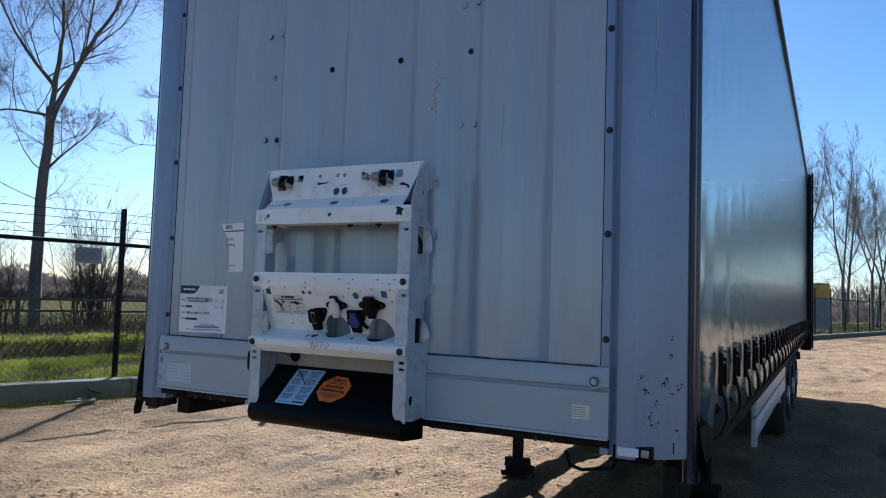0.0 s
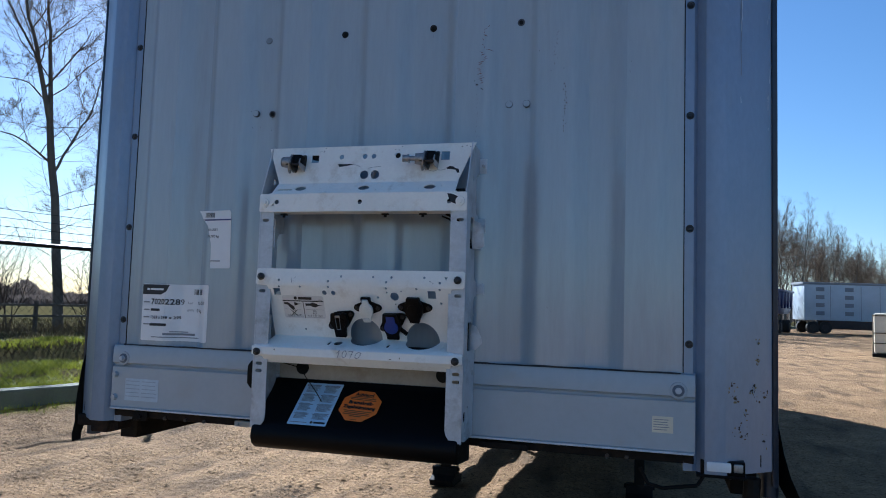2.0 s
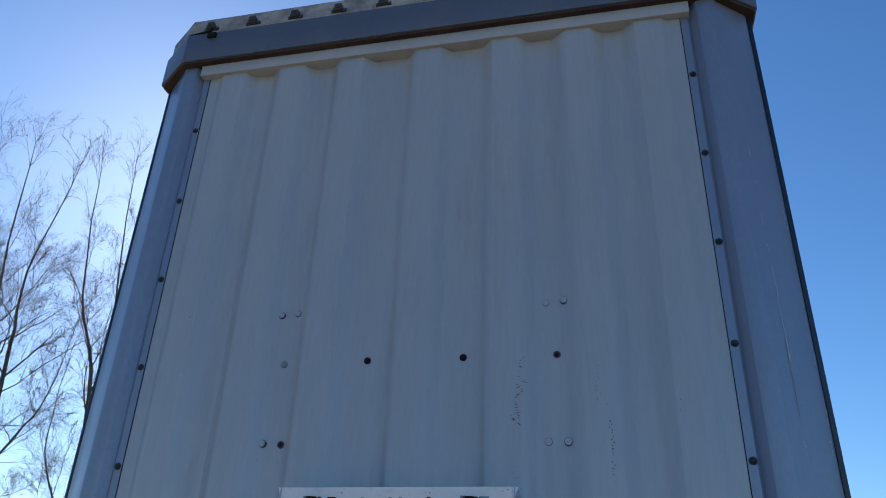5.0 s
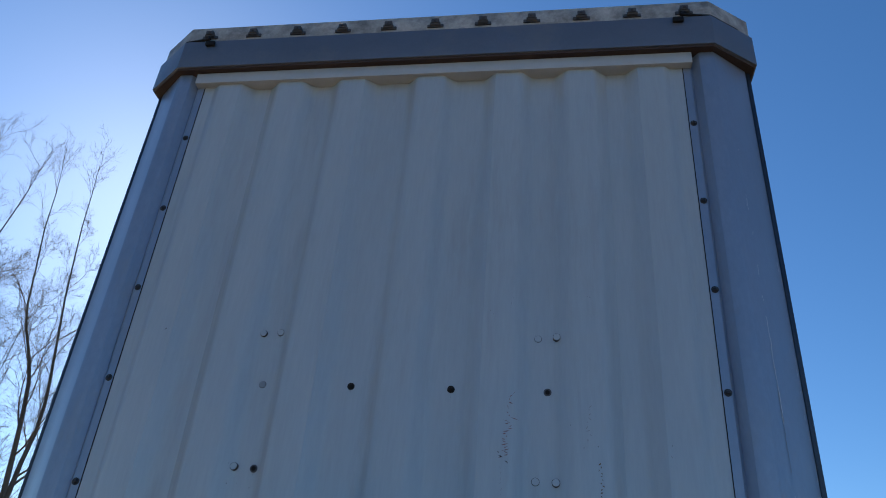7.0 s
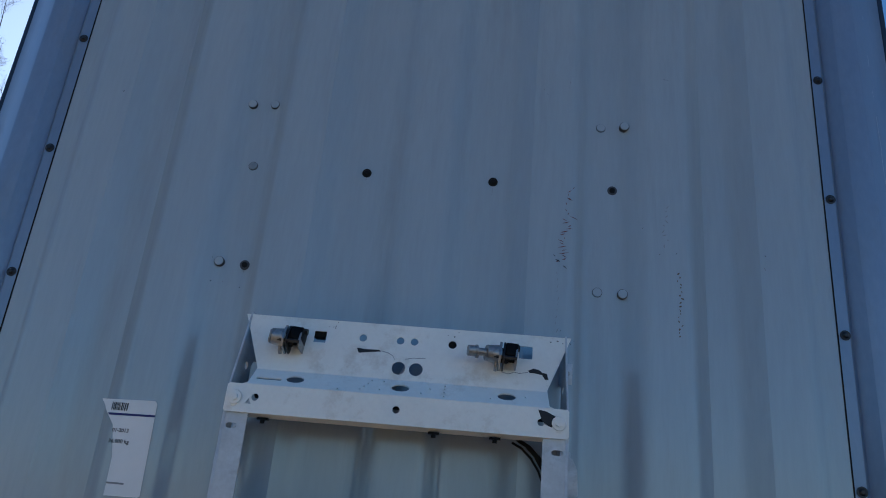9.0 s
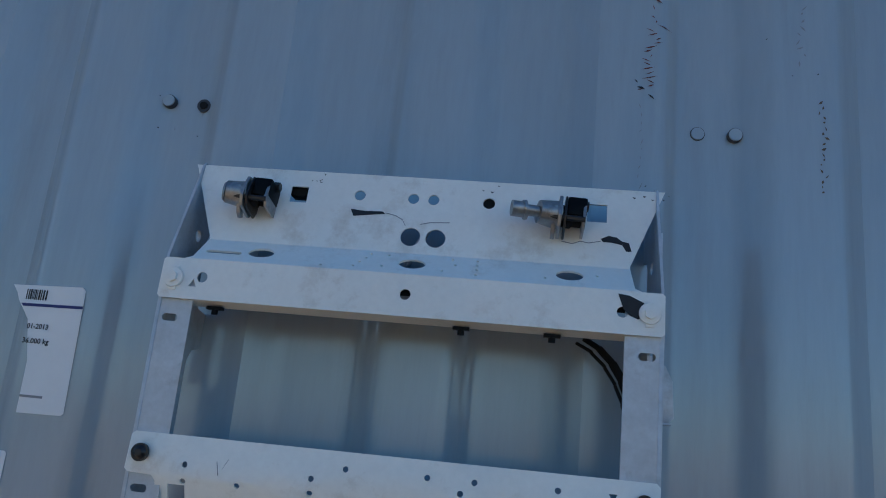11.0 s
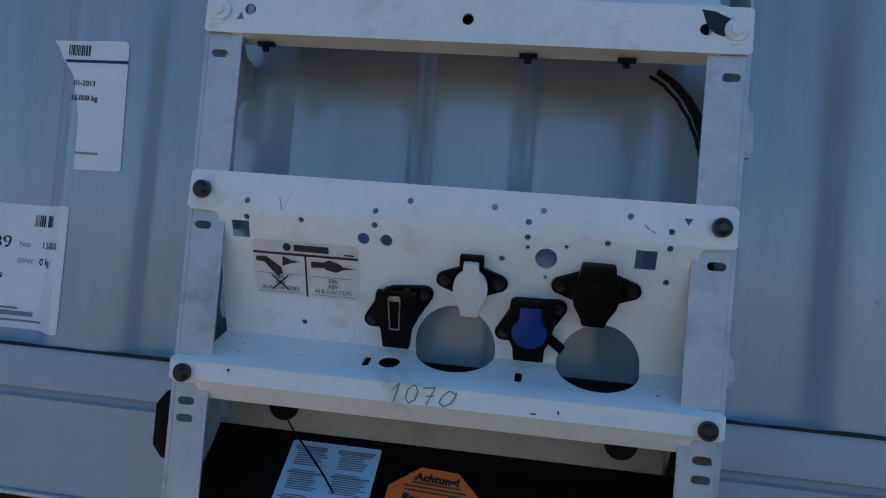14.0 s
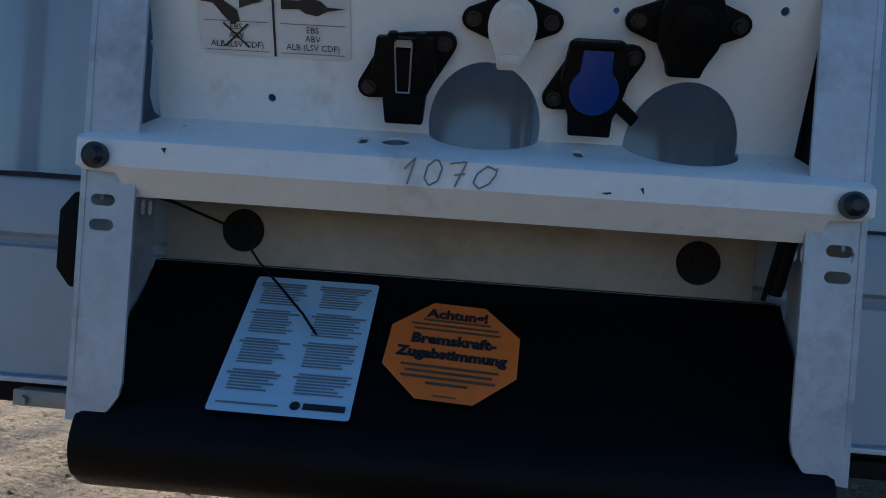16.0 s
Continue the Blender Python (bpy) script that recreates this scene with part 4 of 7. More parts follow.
def build_front_beam():
    pts = [(0.10, 1.126), (-0.022, 1.126), (-0.026, 1.131), (-0.026, 1.262), (-0.026, 1.2795), (-0.016, 1.283), (-0.013, 1.2875), (-0.016, 1.292), (-0.029, 1.297), (-0.029, 1.310), (-0.026, 1.352), (-0.022, 1.362), (0.0, 1.3665), (0.1, 1.3665)]
    bm = bmesh.new()
    prism(bm, pts, -1.062, 1.062, "x")
    part("front_beam", bm, M["beam"], trailer, "white painted lower beam with a pressed groove")
    # ragged dark sealing bead under the wall
    bm = bmesh.new()
    rnd = random.Random(3)
    top, low = [], []
    for i in range(60):
        x = -1.02 + 2.04 * i / 59
        top.append(bm.verts.new((x, -0.0235 - rnd.uniform(0, 0.004), 1.3672 + rnd.uniform(0, 0.0025))))
        low.append(bm.verts.new((x, -0.026, 1.363)))
    for i in range(59):
        bm.faces.new((low[i], low[i + 1], top[i + 1], top[i]))
    bmesh.ops.solidify(bm, geom=bm.faces[:], thickness=0.004)
    part("sealing_bead", bm, M["rim_dark"], trailer, "ragged dark sealant bead")
    for s in (-1, 1):
        bm = bmesh.new()
        tube(bm, (s * 1.013, -0.022, 1.313), (s * 1.013, -0.031, 1.313), 0.029, 0.025, n=24)
        dish = part("pressed_boss", bm, M["beam"], trailer)
        bm = bmesh.new()
        tube(bm, (s * 1.013, -0.029, 1.313), (s * 1.013, -0.0335, 1.313), 0.019, 0.017, n=22)
        part("rubber_washer", bm, M["washer"], dish, "round dark rubber washer")
        bm = bmesh.new()
        tube(bm, (s * 1.013, -0.033, 1.313), (s * 1.013, -0.036, 1.313), 0.010, n=18)
        tube(bm, (s * 1.013, -0.035, 1.313), (s * 1.013, -0.046, 1.313), 0.008, n=6)
        part("hex_bolt", bm, M["galv"], dish, "bright hex bolt")
    for z in (1.25, 1.165):
        bm = bmesh.new()
        tube(bm, (-1.045, -0.026, z), (-1.045, -0.040, z), 0.013, 0.009, n=10)
        part("bolt", bm, M["beam"], trailer)
    # dark cross member and brackets beneath
    bm = bmesh.new()
    box(bm, (-1.06, -0.005, 1.090), (1.06, 0.06, 1.122), 0.004)
    part("front_cross_member", bm, M["foot"], trailer, "rusty dark cross member")
    for x in (-0.93,):
        bm = bmesh.new()
        box(bm, (x - 0.03, -0.022, 1.082), (x + 0.03, -0.012, 1.118), 0.003)
        tube(bm, (x, -0.022, 1.098), (x, -0.03, 1.098), 0.009, n=6)
        part("bracket", bm, M["chassis"], trailer)
    bm = bmesh.new()
    box(bm, (-1.06, -0.034, 1.121), (1.06, -0.020, 1.1275), 0.002)
    part("drip_edge", bm, M["worn_edge"], trailer, "pale folded lower edge of the beam")
    for x, w in ((-0.47, 0.05), (0.47, 0.08)):
        bm = bmesh.new()
        box(bm, (x - w, -0.03, 1.092), (x + w, -0.006, 1.112), 0.003)
        tube(bm, (x - w + 0.015, -0.03, 1.10), (x - w + 0.015, -0.036, 1.10), 0.006, n=6)
        part("frame_clamp", bm, M["plate"] if x < 0 else M["foot"], trailer, "small steel clamp under the beam")
    for x in (-0.83, -0.74, -0.66, 0.80, 0.86):
        bm = bmesh.new()
        tube(bm, (x, -0.004, 1.095), (x, -0.012, 1.095), 0.007, n=8)
        part("bolt", bm, M["dark_steel"], trailer)


build_front_beam()


def build_header():
    def plan(half, y_front, cut_x, cut_y, back):
        return [(-half, back), (-half, cut_y), (-cut_x, y_front), (cut_x, y_front), (half, cut_y), (half, back)]
    bm = bmesh.new()
    box(bm, (-1.062, -0.038, 3.906), (1.062, 0.06, 3.963), 0.003)
    part("wall_top_rail", bm, M["beam"], trailer, "white rail over the front wall")
    bm = bmesh.new()
    prism(bm, plan(1.338, -0.070, 1.150, 0.065, 0.5), 3.975, 4.132, "z", 0.004)
    part("header", bm, M["header"], trailer, "slate-grey metal header band")
    # dark brown slab that paints the shade under the header
    bm = bmesh.new()
    prism(bm, plan(1.328, -0.062, 1.146, 0.070, 0.45), 3.964, 3.9745, "z")
    part("header_seal", bm, M["skirt"], trailer, "dark strip standing for the shadow gap under the header")
    bm = bmesh.new()
    prism(bm, plan(1.332, -0.045, 1.155, 0.08, 0.5), 4.134, 4.245, "z", 0.006)
    part("roof_strip", bm, M["roof_strip"], trailer, "weathered grey-white roof edge strip stained black")
    src = None
    for k in range(11):
        x = -1.05 + 0.21 * k
        if src is None:
            bm = bmesh.new()
            box(bm, (-0.017, -0.024, -0.011), (0.017, -0.003, 0.013), 0.004)
            box(bm, (-0.036, -0.008, -0.022), (0.036, 0.0, -0.006), 0.003)
            tube(bm, (-0.022, -0.010, -0.010), (0.022, -0.010, -0.010), 0.009, n=8)
            tube(bm, (0, -0.024, 0.0), (0, -0.029, 0.0), 0.006, n=6)
            src = part("roof_eyelet", bm, M["rim_dark"], trailer, "black tarpaulin eyelet fastener")
            src.matrix_basis = Matrix.Translation((x, -0.045, 4.19))
        else:
            shared("roof_eyelet", src, trailer, Matrix.Translation((x, -0.045, 4.19)))
    for s in (-1, 1):
        bm = bmesh.new()
        pts = [(s * 1.05, -0.06, 4.17), (s * 1.03, -0.078, 4.135), (s * 1.15, -0.056, 4.142), (s * 1.27, 0.03, 4.142), (s * 1.325, 0.09, 4.12)]
        for a, b in zip(pts, pts[1:]):
            tube(bm, a, b, 0.006, n=6)
        box(bm, (s * 1.02 - 0.024, -0.084, 4.095), (s * 1.02 + 0.020, -0.070, 4.122), 0.006)
        part("roof_lashing", bm, M["rubber"], trailer, "black lashing cord with hook")
    bm = bmesh.new()
    prism(bm, plan(1.29, 0.1, 1.25, 0.2, 13.58), 4.15, 4.25, "z", 0.01)
    part("roof", bm, M["roof_strip"], trailer, "tarpaulin roof")


build_header()


def build_curtain(s):
    """Side curtain with soft folds, lower hem sagging between its buckles."""
    bm = bmesh.new()
    ny, nz = 300, 26
    rows = []
    for j in range(nz + 1):
        f = j / nz
        row = []
        for i in range(ny + 1):
            y = 0.17 + 13.2 * (i / ny)
            near = math.exp(-(y - 0.17) / 1.2)
            low = max(0.0, 1 - f * 8)
            pull = math.cos(2 * math.pi * (y - 0.61) / 0.475)
            zb = 1.105 - 0.035 * pull * low + 0.05 * near * low
            z = zb + (4.14 - zb) * f
            x = 1.318 + 0.012 * max(0.0, 1 - f * 5) * pull - 0.02 * max(0.0, 1 - f * 14) + 0.0010 * noise.noise(Vector((y * 1.2, z * 0.6, 1))) + 0.010 * near * noise.noise(Vector((y * 5, z * 1.2, 3)))
            x += 0.0002 * math.sin(y * 2 * math.pi / 0.62) * (0.3 + 0.7 * f)
            x += 0.010 * near * math.sin(9 * (z - 1.1 * y)) * max(0.0, f - 0.35)
            row.append(bm.verts.new((s * x, y, z)))
        rows.append(row)
    fs = []
    for a, b in zip(rows, rows[1:]):
        for i in range(ny):
            fs.append(bm.faces.new((a[i], a[i + 1], b[i + 1], b[i]) if s > 0 else (a[i], b[i], b[i + 1], a[i + 1])))
    bmesh.ops.solidify(bm, geom=fs, thickness=0.004)
    for f in bm.faces:
        f.smooth = True
    return part("side_curtain", bm, M["curtain"], trailer, "glossy dark blue-grey side curtain")


for s in (-1, 1):
    build_curtain(s)
    buckle = None
    for k in range(27):
        y = 0.61 + 0.475 * k
        mtx = Matrix.Translation((s * 1.336, y, 0.03)) @ Matrix.Diagonal((s, 1, 1, 1))
        if buckle is None:
            bm = bmesh.new()
            box(bm, (-0.006, -0.026, 1.20), (0.012, 0.026, 1.37), 0.006)
            box(bm, (0.012, -0.018, 1.24), (0.026, 0.018, 1.33), 0.006)
            tube(bm, (0.016, -0.024, 1.345), (0.016, 0.024, 1.345), 0.008, n=8)
            buckle = part("buckle", bm, M["black"], trailer, "black over-centre curtain buckle")
            buckle.matrix_basis = mtx
            bm = bmesh.new()
            prism(bm, [(0.008, 1.24), (0.030, 1.17), (0.034, 1.11), (0.012, 1.06), (-0.020, 1.03), (-0.024, 1.035), (0.006, 1.065), (0.020, 1.11), (0.016, 1.17), (0.0, 1.24)], -0.024, 0.024, "y")
            strap = part("strap", bm, M["rubber"], trailer, "black webbing strap")
            strap.matrix_basis = mtx
        else:
            shared("buckle", buckle, trailer, mtx)
            shared("strap", strap, trailer, mtx)
    bm = bmesh.new()
    box(bm, (s * 1.19, 0.3, 0.945), (s * 1.275, 13.5, 1.11), 0.006)
    part("side_rail", bm, M["chassis"], trailer, "dark steel side rail")
    # black roof gutter over the curtain
    bm = bmesh.new()
    prism(bm, [(s * 1.29, 4.09), (s * 1.338, 4.10), (s * 1.342, 4.15), (s * 1.29, 4.17)], 0.5, 13.5, "y", 0.004)
    part("roof_gutter", bm, M["black"], trailer, "black roof gutter over the curtain")
    # rear corner post with door gear
    bm = bmesh.new()
    box(bm, (s * 1.2, 13.38, 0.8), (s * 1.39, 13.58, 4.2), 0.02)
    tube(bm, (s * 1.41, 13.40, 0.84), (s * 1.41, 13.40, 4.22), 0.018, n=10)
    for z in (1.2, 2.1, 3.0, 3.9):
        box(bm, (s * 1.38, 13.36, z), (s * 1.42, 13.42, z + 0.08), 0.006)
    part("rear_post", bm, M["black"], trailer, "black rear corner post")
    # side guard planks between the axles and the legs
    bm = bmesh.new()
    for z, h in (((0.62, 0.15), (0.785, 0.15)) if s > 0 else ((0.41, 0.31),)):
        box(bm, (s * 1.21, 3.4, z), (s * 1.24, 7.3, z + h), 0.008)
    for y in (3.8, 6.9):
        box(bm, (s * 1.17, y, 0.5), (s * 1.21, y + 0.08, 1.06))
    part("side_guard", bm, M["beam"], trailer, "pale aluminium side guard planks")
    # main chassis beam
    bm = bmesh.new()
    box(bm, (s * 0.60, 0.5, 1.03), (s * 0.70, 3.7, 1.085), 0.006)
    box(bm, (s * 0.60, 3.6, 0.92), (s * 0.70, 13.4, 1.085), 0.006)
    box(bm, (s * 0.62, 3.6, 0.72), (s * 0.68, 13.4, 0.93), 0.006)
    part("chassis_beam", bm, M["chassis"], trailer, "dark steel chassis beam")

bm = bmesh.new()
box(bm, (-1.26, 0.06, 1.085), (1.26, 13.5, 1.125), 0.004)
part("load_floor", bm, M["chassis"], trailer, "dark underside of the load floor")
bm = bmesh.new()
box(bm, (-1.27, 13.5, 0.95), (1.27, 13.56, 4.14), 0.006)
part("rear_door", bm, M["beam"], trailer, "white rear doors")
bm = bmesh.new()
box(bm, (-1.2, 13.3, 0.62), (1.2, 13.42, 0.76), 0.01)
part("rear_bumper", bm, M["chassis"], trailer)


def build_leg(x):
    g = 0.0
    bm = bmesh.new()
    box(bm, (x - 0.06, 3.885, 0.52), (x + 0.055, 3.995, 1.06), 0.008)
    box(bm, (x - 0.040, 3.90, g + 0.10), (x + 0.040, 3.98, 0.55), 0.006)
    leg = part("landing_leg", bm, M["chassis"], trailer, "dark telescopic landing leg")
    bm = bmesh.new()
    prism(bm, [(3.81, g - 0.005), (4.07, g - 0.005), (4.10, g + 0.05), (4.01, g + 0.075), (3.99, g + 0.14), (3.89, g + 0.14), (3.87, g + 0.075), (3.78, g + 0.05)], x - 0.105, x + 0.105, "x", 0.006)
    tube(bm, (x - 0.12, 3.94, g + 0.12), (x + 0.12, 3.94, g + 0.12), 0.018, n=10)
    part("foot_shoe", bm, M["chassis"], leg, "swivelling foot shoe")
    bm = bmesh.new()
    tube(bm, (x - 0.02, 3.97, 0.62), (x - 0.02, 4.36, 1.05), 0.018, n=8)
    part("brace", bm, M["chassis"], leg)
    return leg


build_leg(-0.82)
build_leg(0.82)
bm = bmesh.new()
tube(bm, (-0.78, 3.94, 0.86), (0.78, 3.94, 0.86), 0.016, n=8)
tube(bm, (-0.90, 3.91, 0.95), (-0.96, 3.83, 0.58), 0.012, n=8)
part("crank_rod", bm, M["chassis"], trailer, "landing gear crank rod")


def build_wheel(x, y, s):
    R, w, g = 0.50, 0.36, 0.0
    prof = [(0.29, 0.0), (0.30, 0.03), (0.40, 0.01), (0.47, 0.025), (0.495, 0.06), (0.50, 0.10), (0.50, w - 0.1), (0.495, w - 0.06), (0.47, w - 0.025), (0.40, w - 0.01), (0.30, w - 0.03), (0.29, w)]
    bm = bmesh.new()
    n = 40
    rings = [[bm.verts.new((x - s * d, y + r * math.cos(2 * math.pi * i / n), g + R + r * math.sin(2 * math.pi * i / n))) for i in range(n)] for r, d in prof]
    fs = []
    for a, b in zip(rings, rings[1:] + rings[:1]):
        for i in range(n):
            fs.append(bm.faces.new((a[i], a[(i + 1) % n], b[(i + 1) % n], b[i])))
    bmesh.ops.recalc_face_normals(bm, faces=fs)
    wheel = new("wheel")
    wheel.parent = trailer
    part("tyre", bm, M["tyre"], wheel, "black truck tyre", smooth=True)
    bm = bmesh.new()
    tube(bm, (x - s * 0.05, y, g + R), (x - s * 0.30, y, g + R), 0.292, n=32)
    tube(bm, (x - s * 0.10, y, g + R), (x + s * 0.02, y, g + R), 0.13, 0.11, n=20)
    for k in range(10):
        a = 2 * math.pi * k / 10
        c = (y + 0.17 * math.cos(a), g + R + 0.17 * math.sin(a))
        tube(bm, (x - s * 0.06, *c), (x - s * 0.02, *c), 0.018, n=6)
    part("rim", bm, M["steel"], wheel, "grey steel rim")


for y in (7.9, 9.2, 10.5):
    for s in (-1, 1):
        build_wheel(s * 1.24, y, s)
        bm = bmesh.new()
        n = 14
        pts = [(y + 0.58 * math.cos(math.pi * (0.1 + 0.8 * i / n)), 0.50 + 0.58 * math.sin(math.pi * (0.1 + 0.8 * i / n)) * 0.45 + 0.32) for i in range(n + 1)]
        prism(bm, pts + [(a, b - 0.02) for a, b in pts[::-1]], s * 0.86, s * 1.25, "x")
        part("mudguard", bm, M["black"], trailer, "black plastic mudguard")
    bm = bmesh.new()
    tube(bm, (-1.0, y, 0.50), (1.0, y, 0.50), 0.065, n=12)
    part("axle", bm, M["chassis"], trailer)
# marker lamp under the front corner
for s in (-1, 1):
    bm = bmesh.new()
    if s > 0:
        box(bm, (1.078, -0.026, 1.068), (1.205, 0.03, 1.112), 0.004)
        box(bm, (1.066, -0.03, 1.060), (1.210, 0.04, 1.068), 0.002)
        holder = part("marker_lamp", bm, M["black"], trailer, "white front marker lamp in a dark holder")
        bm = bmesh.new()
        box(bm, (1.095, -0.036, 1.079), (1.165, -0.024, 1.108), 0.005)
        part("lens", bm, M["lamp_lens"], holder, "clear white lens")
        bm = bmesh.new()
        box(bm, (1.172, -0.034, 1.081), (1.198, -0.024, 1.106), 0.004)
        part("reflector", bm, M["steel"], holder)
# torn curtain hem at both corners
def hem_strip(bm, edge, wide):
    """A ragged strip of tarpaulin hanging along an edge."""
    rows = [(bm.verts.new(p), bm.verts.new(Vector(p) + Vector(wide) * (1 + 0.25 * math.sin(7 * k)))) for k, p in enumerate(edge)]
    for a, b in zip(rows, rows[1:]):
        bm.faces.new((a[0], a[1], b[1], b[0]))
    bmesh.ops.solidify(bm, geom=bm.faces[:], thickness=0.006)


bm = bmesh.new()
hem_strip(bm, [(-1.298, 0.10, 1.33), (-1.309, 0.09, 1.26), (-1.314, 0.08, 1.17), (-1.312, 0.07, 1.09), (-1.305, 0.065, 1.04), (-1.312, 0.06, 0.99), (-1.304, 0.055, 0.962)], (0.018, 0.04, 0.006))
part("curtain_hem_end", bm, M["rubber"], trailer, "curled black end of the curtain hem")
bm = bmesh.new()
hem_strip(bm, [(1.306, 0.15, 1.40), (1.312, 0.15, 1.30), (1.322, 0.15, 1.20), (1.335, 0.14, 1.12), (1.352, 0.12, 1.05), (1.372, 0.10, 1.00), (1.385, 0.10, 0.965)], (-0.05, 0.10, 0.012))
part("curtain_hem_end", bm, M["rubber"], trailer, "curled black end of the curtain hem")
bm = bmesh.new()
box(bm, (1.2965, 0.128, 1.075), (1.304, 0.134, 1.27), 0.001)
part("pole_guide", bm, M["header"], trailer, "scuffed pale guide strip of the tension pole")
bm = bmesh.new()
tube(bm, (1.24, 0.12, 1.04), (1.232, 0.13, 0.86), 0.026, n=10)
tube(bm, (1.232, 0.13, 0.87), (1.228, 0.14, 0.74), 0.016, n=8)
part("tension_strap", bm, M["rubber"], trailer, "black strap hanging from the corner")
bm = bmesh.new()
for a, b in zip([(0.90, 0.03, 1.06), (0.925, 0.0, 1.02), (0.97, -0.01, 1.012), (1.07, -0.01, 1.03)], [(0.925, 0.0, 1.02), (0.97, -0.01, 1.012), (1.07, -0.01, 1.03), (1.09, 0.0, 1.06)]):
    tube(bm, a, b, 0.006, n=6)
part("bent_rod", bm, M["chassis"], trailer)


# ---- the bracket for the couplings on the front wall ----
LOWER = [(-0.185, 1.66), (-0.19, 1.607), (-0.108, 1.432), (-0.185, 1.403), (-0.195, 1.395), (-0.195, 1.370), (-0.172, 1.343)]
UPPER = [(-0.118, 2.087), (-0.14, 1.957), (-0.187, 1.915), (-0.19, 1.853), (-0.15, 1.848)]


def mirrored(pts):
    """Closes an outline given by its right half, from top to bottom."""
    return pts + [(-x, v) for x, v in pts[::-1]]


def square(x, v, h):
    return [(x - h, v - h), (x + h, v - h), (x + h, v + h), (x - h, v + h)]


def slot(x, v, w, h):
    return round_rect(x - w / 2, v - h / 2, x + w / 2, v + h / 2, min(w, h) * 0.49, 4)


# lower tray: front strip with tabs, back plate, sloping shelf and lip
small = [(-0.281, 0.039), (-0.281, 0.0625), (-0.203, 0.061), (-0.10, 0.040), (-0.10, 0.060), (-0.054, 0.023), (0.059, 0.023), (0.123, 0.023), (0.105, 0.039), (0.105, 0.060), (0.234, 0.022), (0.208, 0.060), (0.286, 0.038), (0.286, 0.0605), (0.287, 0.108), (0.073, 0.093), (-0.206, 0.219)]
tiny = [(0.106, 0.074), (0.156, 0.069), (0.132, 0.115), (-0.287, 0.282), (-0.282, 0.307), (0.292, 0.283), (0.288, 0.307)]
holes = [circle_pts(x, v, 0.0043, 10) for x, v in small] + [circle_pts(x, v, 0.0030, 8) for x, v in tiny]
holes += [circle_pts(-0.116, 0.081, 0.0085, 14), circle_pts(-0.084, 0.081, 0.0085, 14), circle_pts(0.131, 0.088, 0.0145, 20)]
holes += [square(-0.291, 0.081, 0.0125), square(0.258, 0.079, 0.0135), slot(-0.102, 0.294, 0.010, 0.030), circle_pts(-0.071, 0.290, 0.015, 18, 0.018), slot(0.107, 0.294, 0.010, 0.030)]
holes += [circle_pts(0.014, 0.236, 0.057, 40, 0.066), circle_pts(0.213, 0.246, 0.057, 40, 0.068)]
holes += [[(0.300, 0.019), (0.312, 0.019), (0.306, 0.029)]]
right = [(0.362, 0.0), (0.367, 0.005), (0.367, 0.051), (0.362, 0.056), (0.327, 0.058), (0.322, 0.066), (0.330, 0.325), (0.340, 0.331), (0.362, 0.331), (0.367, 0.336), (0.367, 0.367), (0.362, 0.372), (0.33, 0.374), (0.325, 0.4015)]
lower_tray = part("lower_tray", sheet(mirrored(right), holes, LOWER, 0.003), M["rack"], trailer, "white painted folded steel tray with punched holes")

holes = [circle_pts(-0.097, 0.038, 0.009, 16), circle_pts(-0.011, 0.038, 0.009, 16), circle_pts(0.021, 0.038, 0.009, 16), circle_pts(0.108, 0.038, 0.0095, 16), circle_pts(-0.008, 0.104, 0.0155, 22), circle_pts(0.031, 0.104, 0.0155, 22)]
holes += [square(-0.196, 0.043, 0.014), square(0.274, 0.043, 0.015)]
holes += [circle_pts(x, 0.164, 0.020, 20, 0.0135) for x in (-0.228, 0.004, 0.235)] + [slot(-0.285, 0.170, 0.056, 0.008)]
holes += [circle_pts(x, v, 0.0026, 8) for x, v in ((-0.062, 0.142), (-0.068, 0.155), (-0.075, 0.168), (-0.082, 0.181), (0.062, 0.142), (0.068, 0.158), (0.10, 0.142), (0.10, 0.155), (0.10, 0.168), (0.10, 0.183), (-0.035, 0.142), (-0.040, 0.176), (0.05, 0.178), (0.275, 0.160), (-0.13, 0.186), (0.20, 0.176))]
holes += [circle_pts(0.002, 0.225, 0.008, 16), circle_pts(-0.303, 0.223, 0.008, 16), circle_pts(0.309, 0.226, 0.008, 16), [(-0.322, 0.238), (-0.31, 0.238), (-0.316, 0.226)]]
right = [(0.376, 0.0), (0.324, 0.128), (0.326, 0.188), (0.335, 0.1955), (0.363, 0.1955), (0.367, 0.199), (0.367, 0.253), (0.363, 0.257), (0.33, 0.259), (0.325, 0.296)]
upper_tray = part("upper_tray", sheet(mirrored(right), holes, UPPER, 0.003), M["rack"], trailer, "white painted folded steel tray with punched holes")


def plate_yz(outer, cuts, x, thick):
    bm = bmesh.new()
    edges = []
    for loop in [outer] + cuts:
        vs = [bm.verts.new((x, p[0], p[1])) for p in loop]
        edges += [bm.edges.new((vs[i], vs[(i + 1) % len(vs)])) for i in range(len(vs))]
    bmesh.ops.triangle_fill(bm, use_beauty=True, use_dissolve=False, edges=edges, normal=(1, 0, 0))
    bmesh.ops.recalc_face_normals(bm, faces=bm.faces[:])
    bmesh.ops.solidify(bm, geom=bm.faces[:], thickness=thick)
    return bm


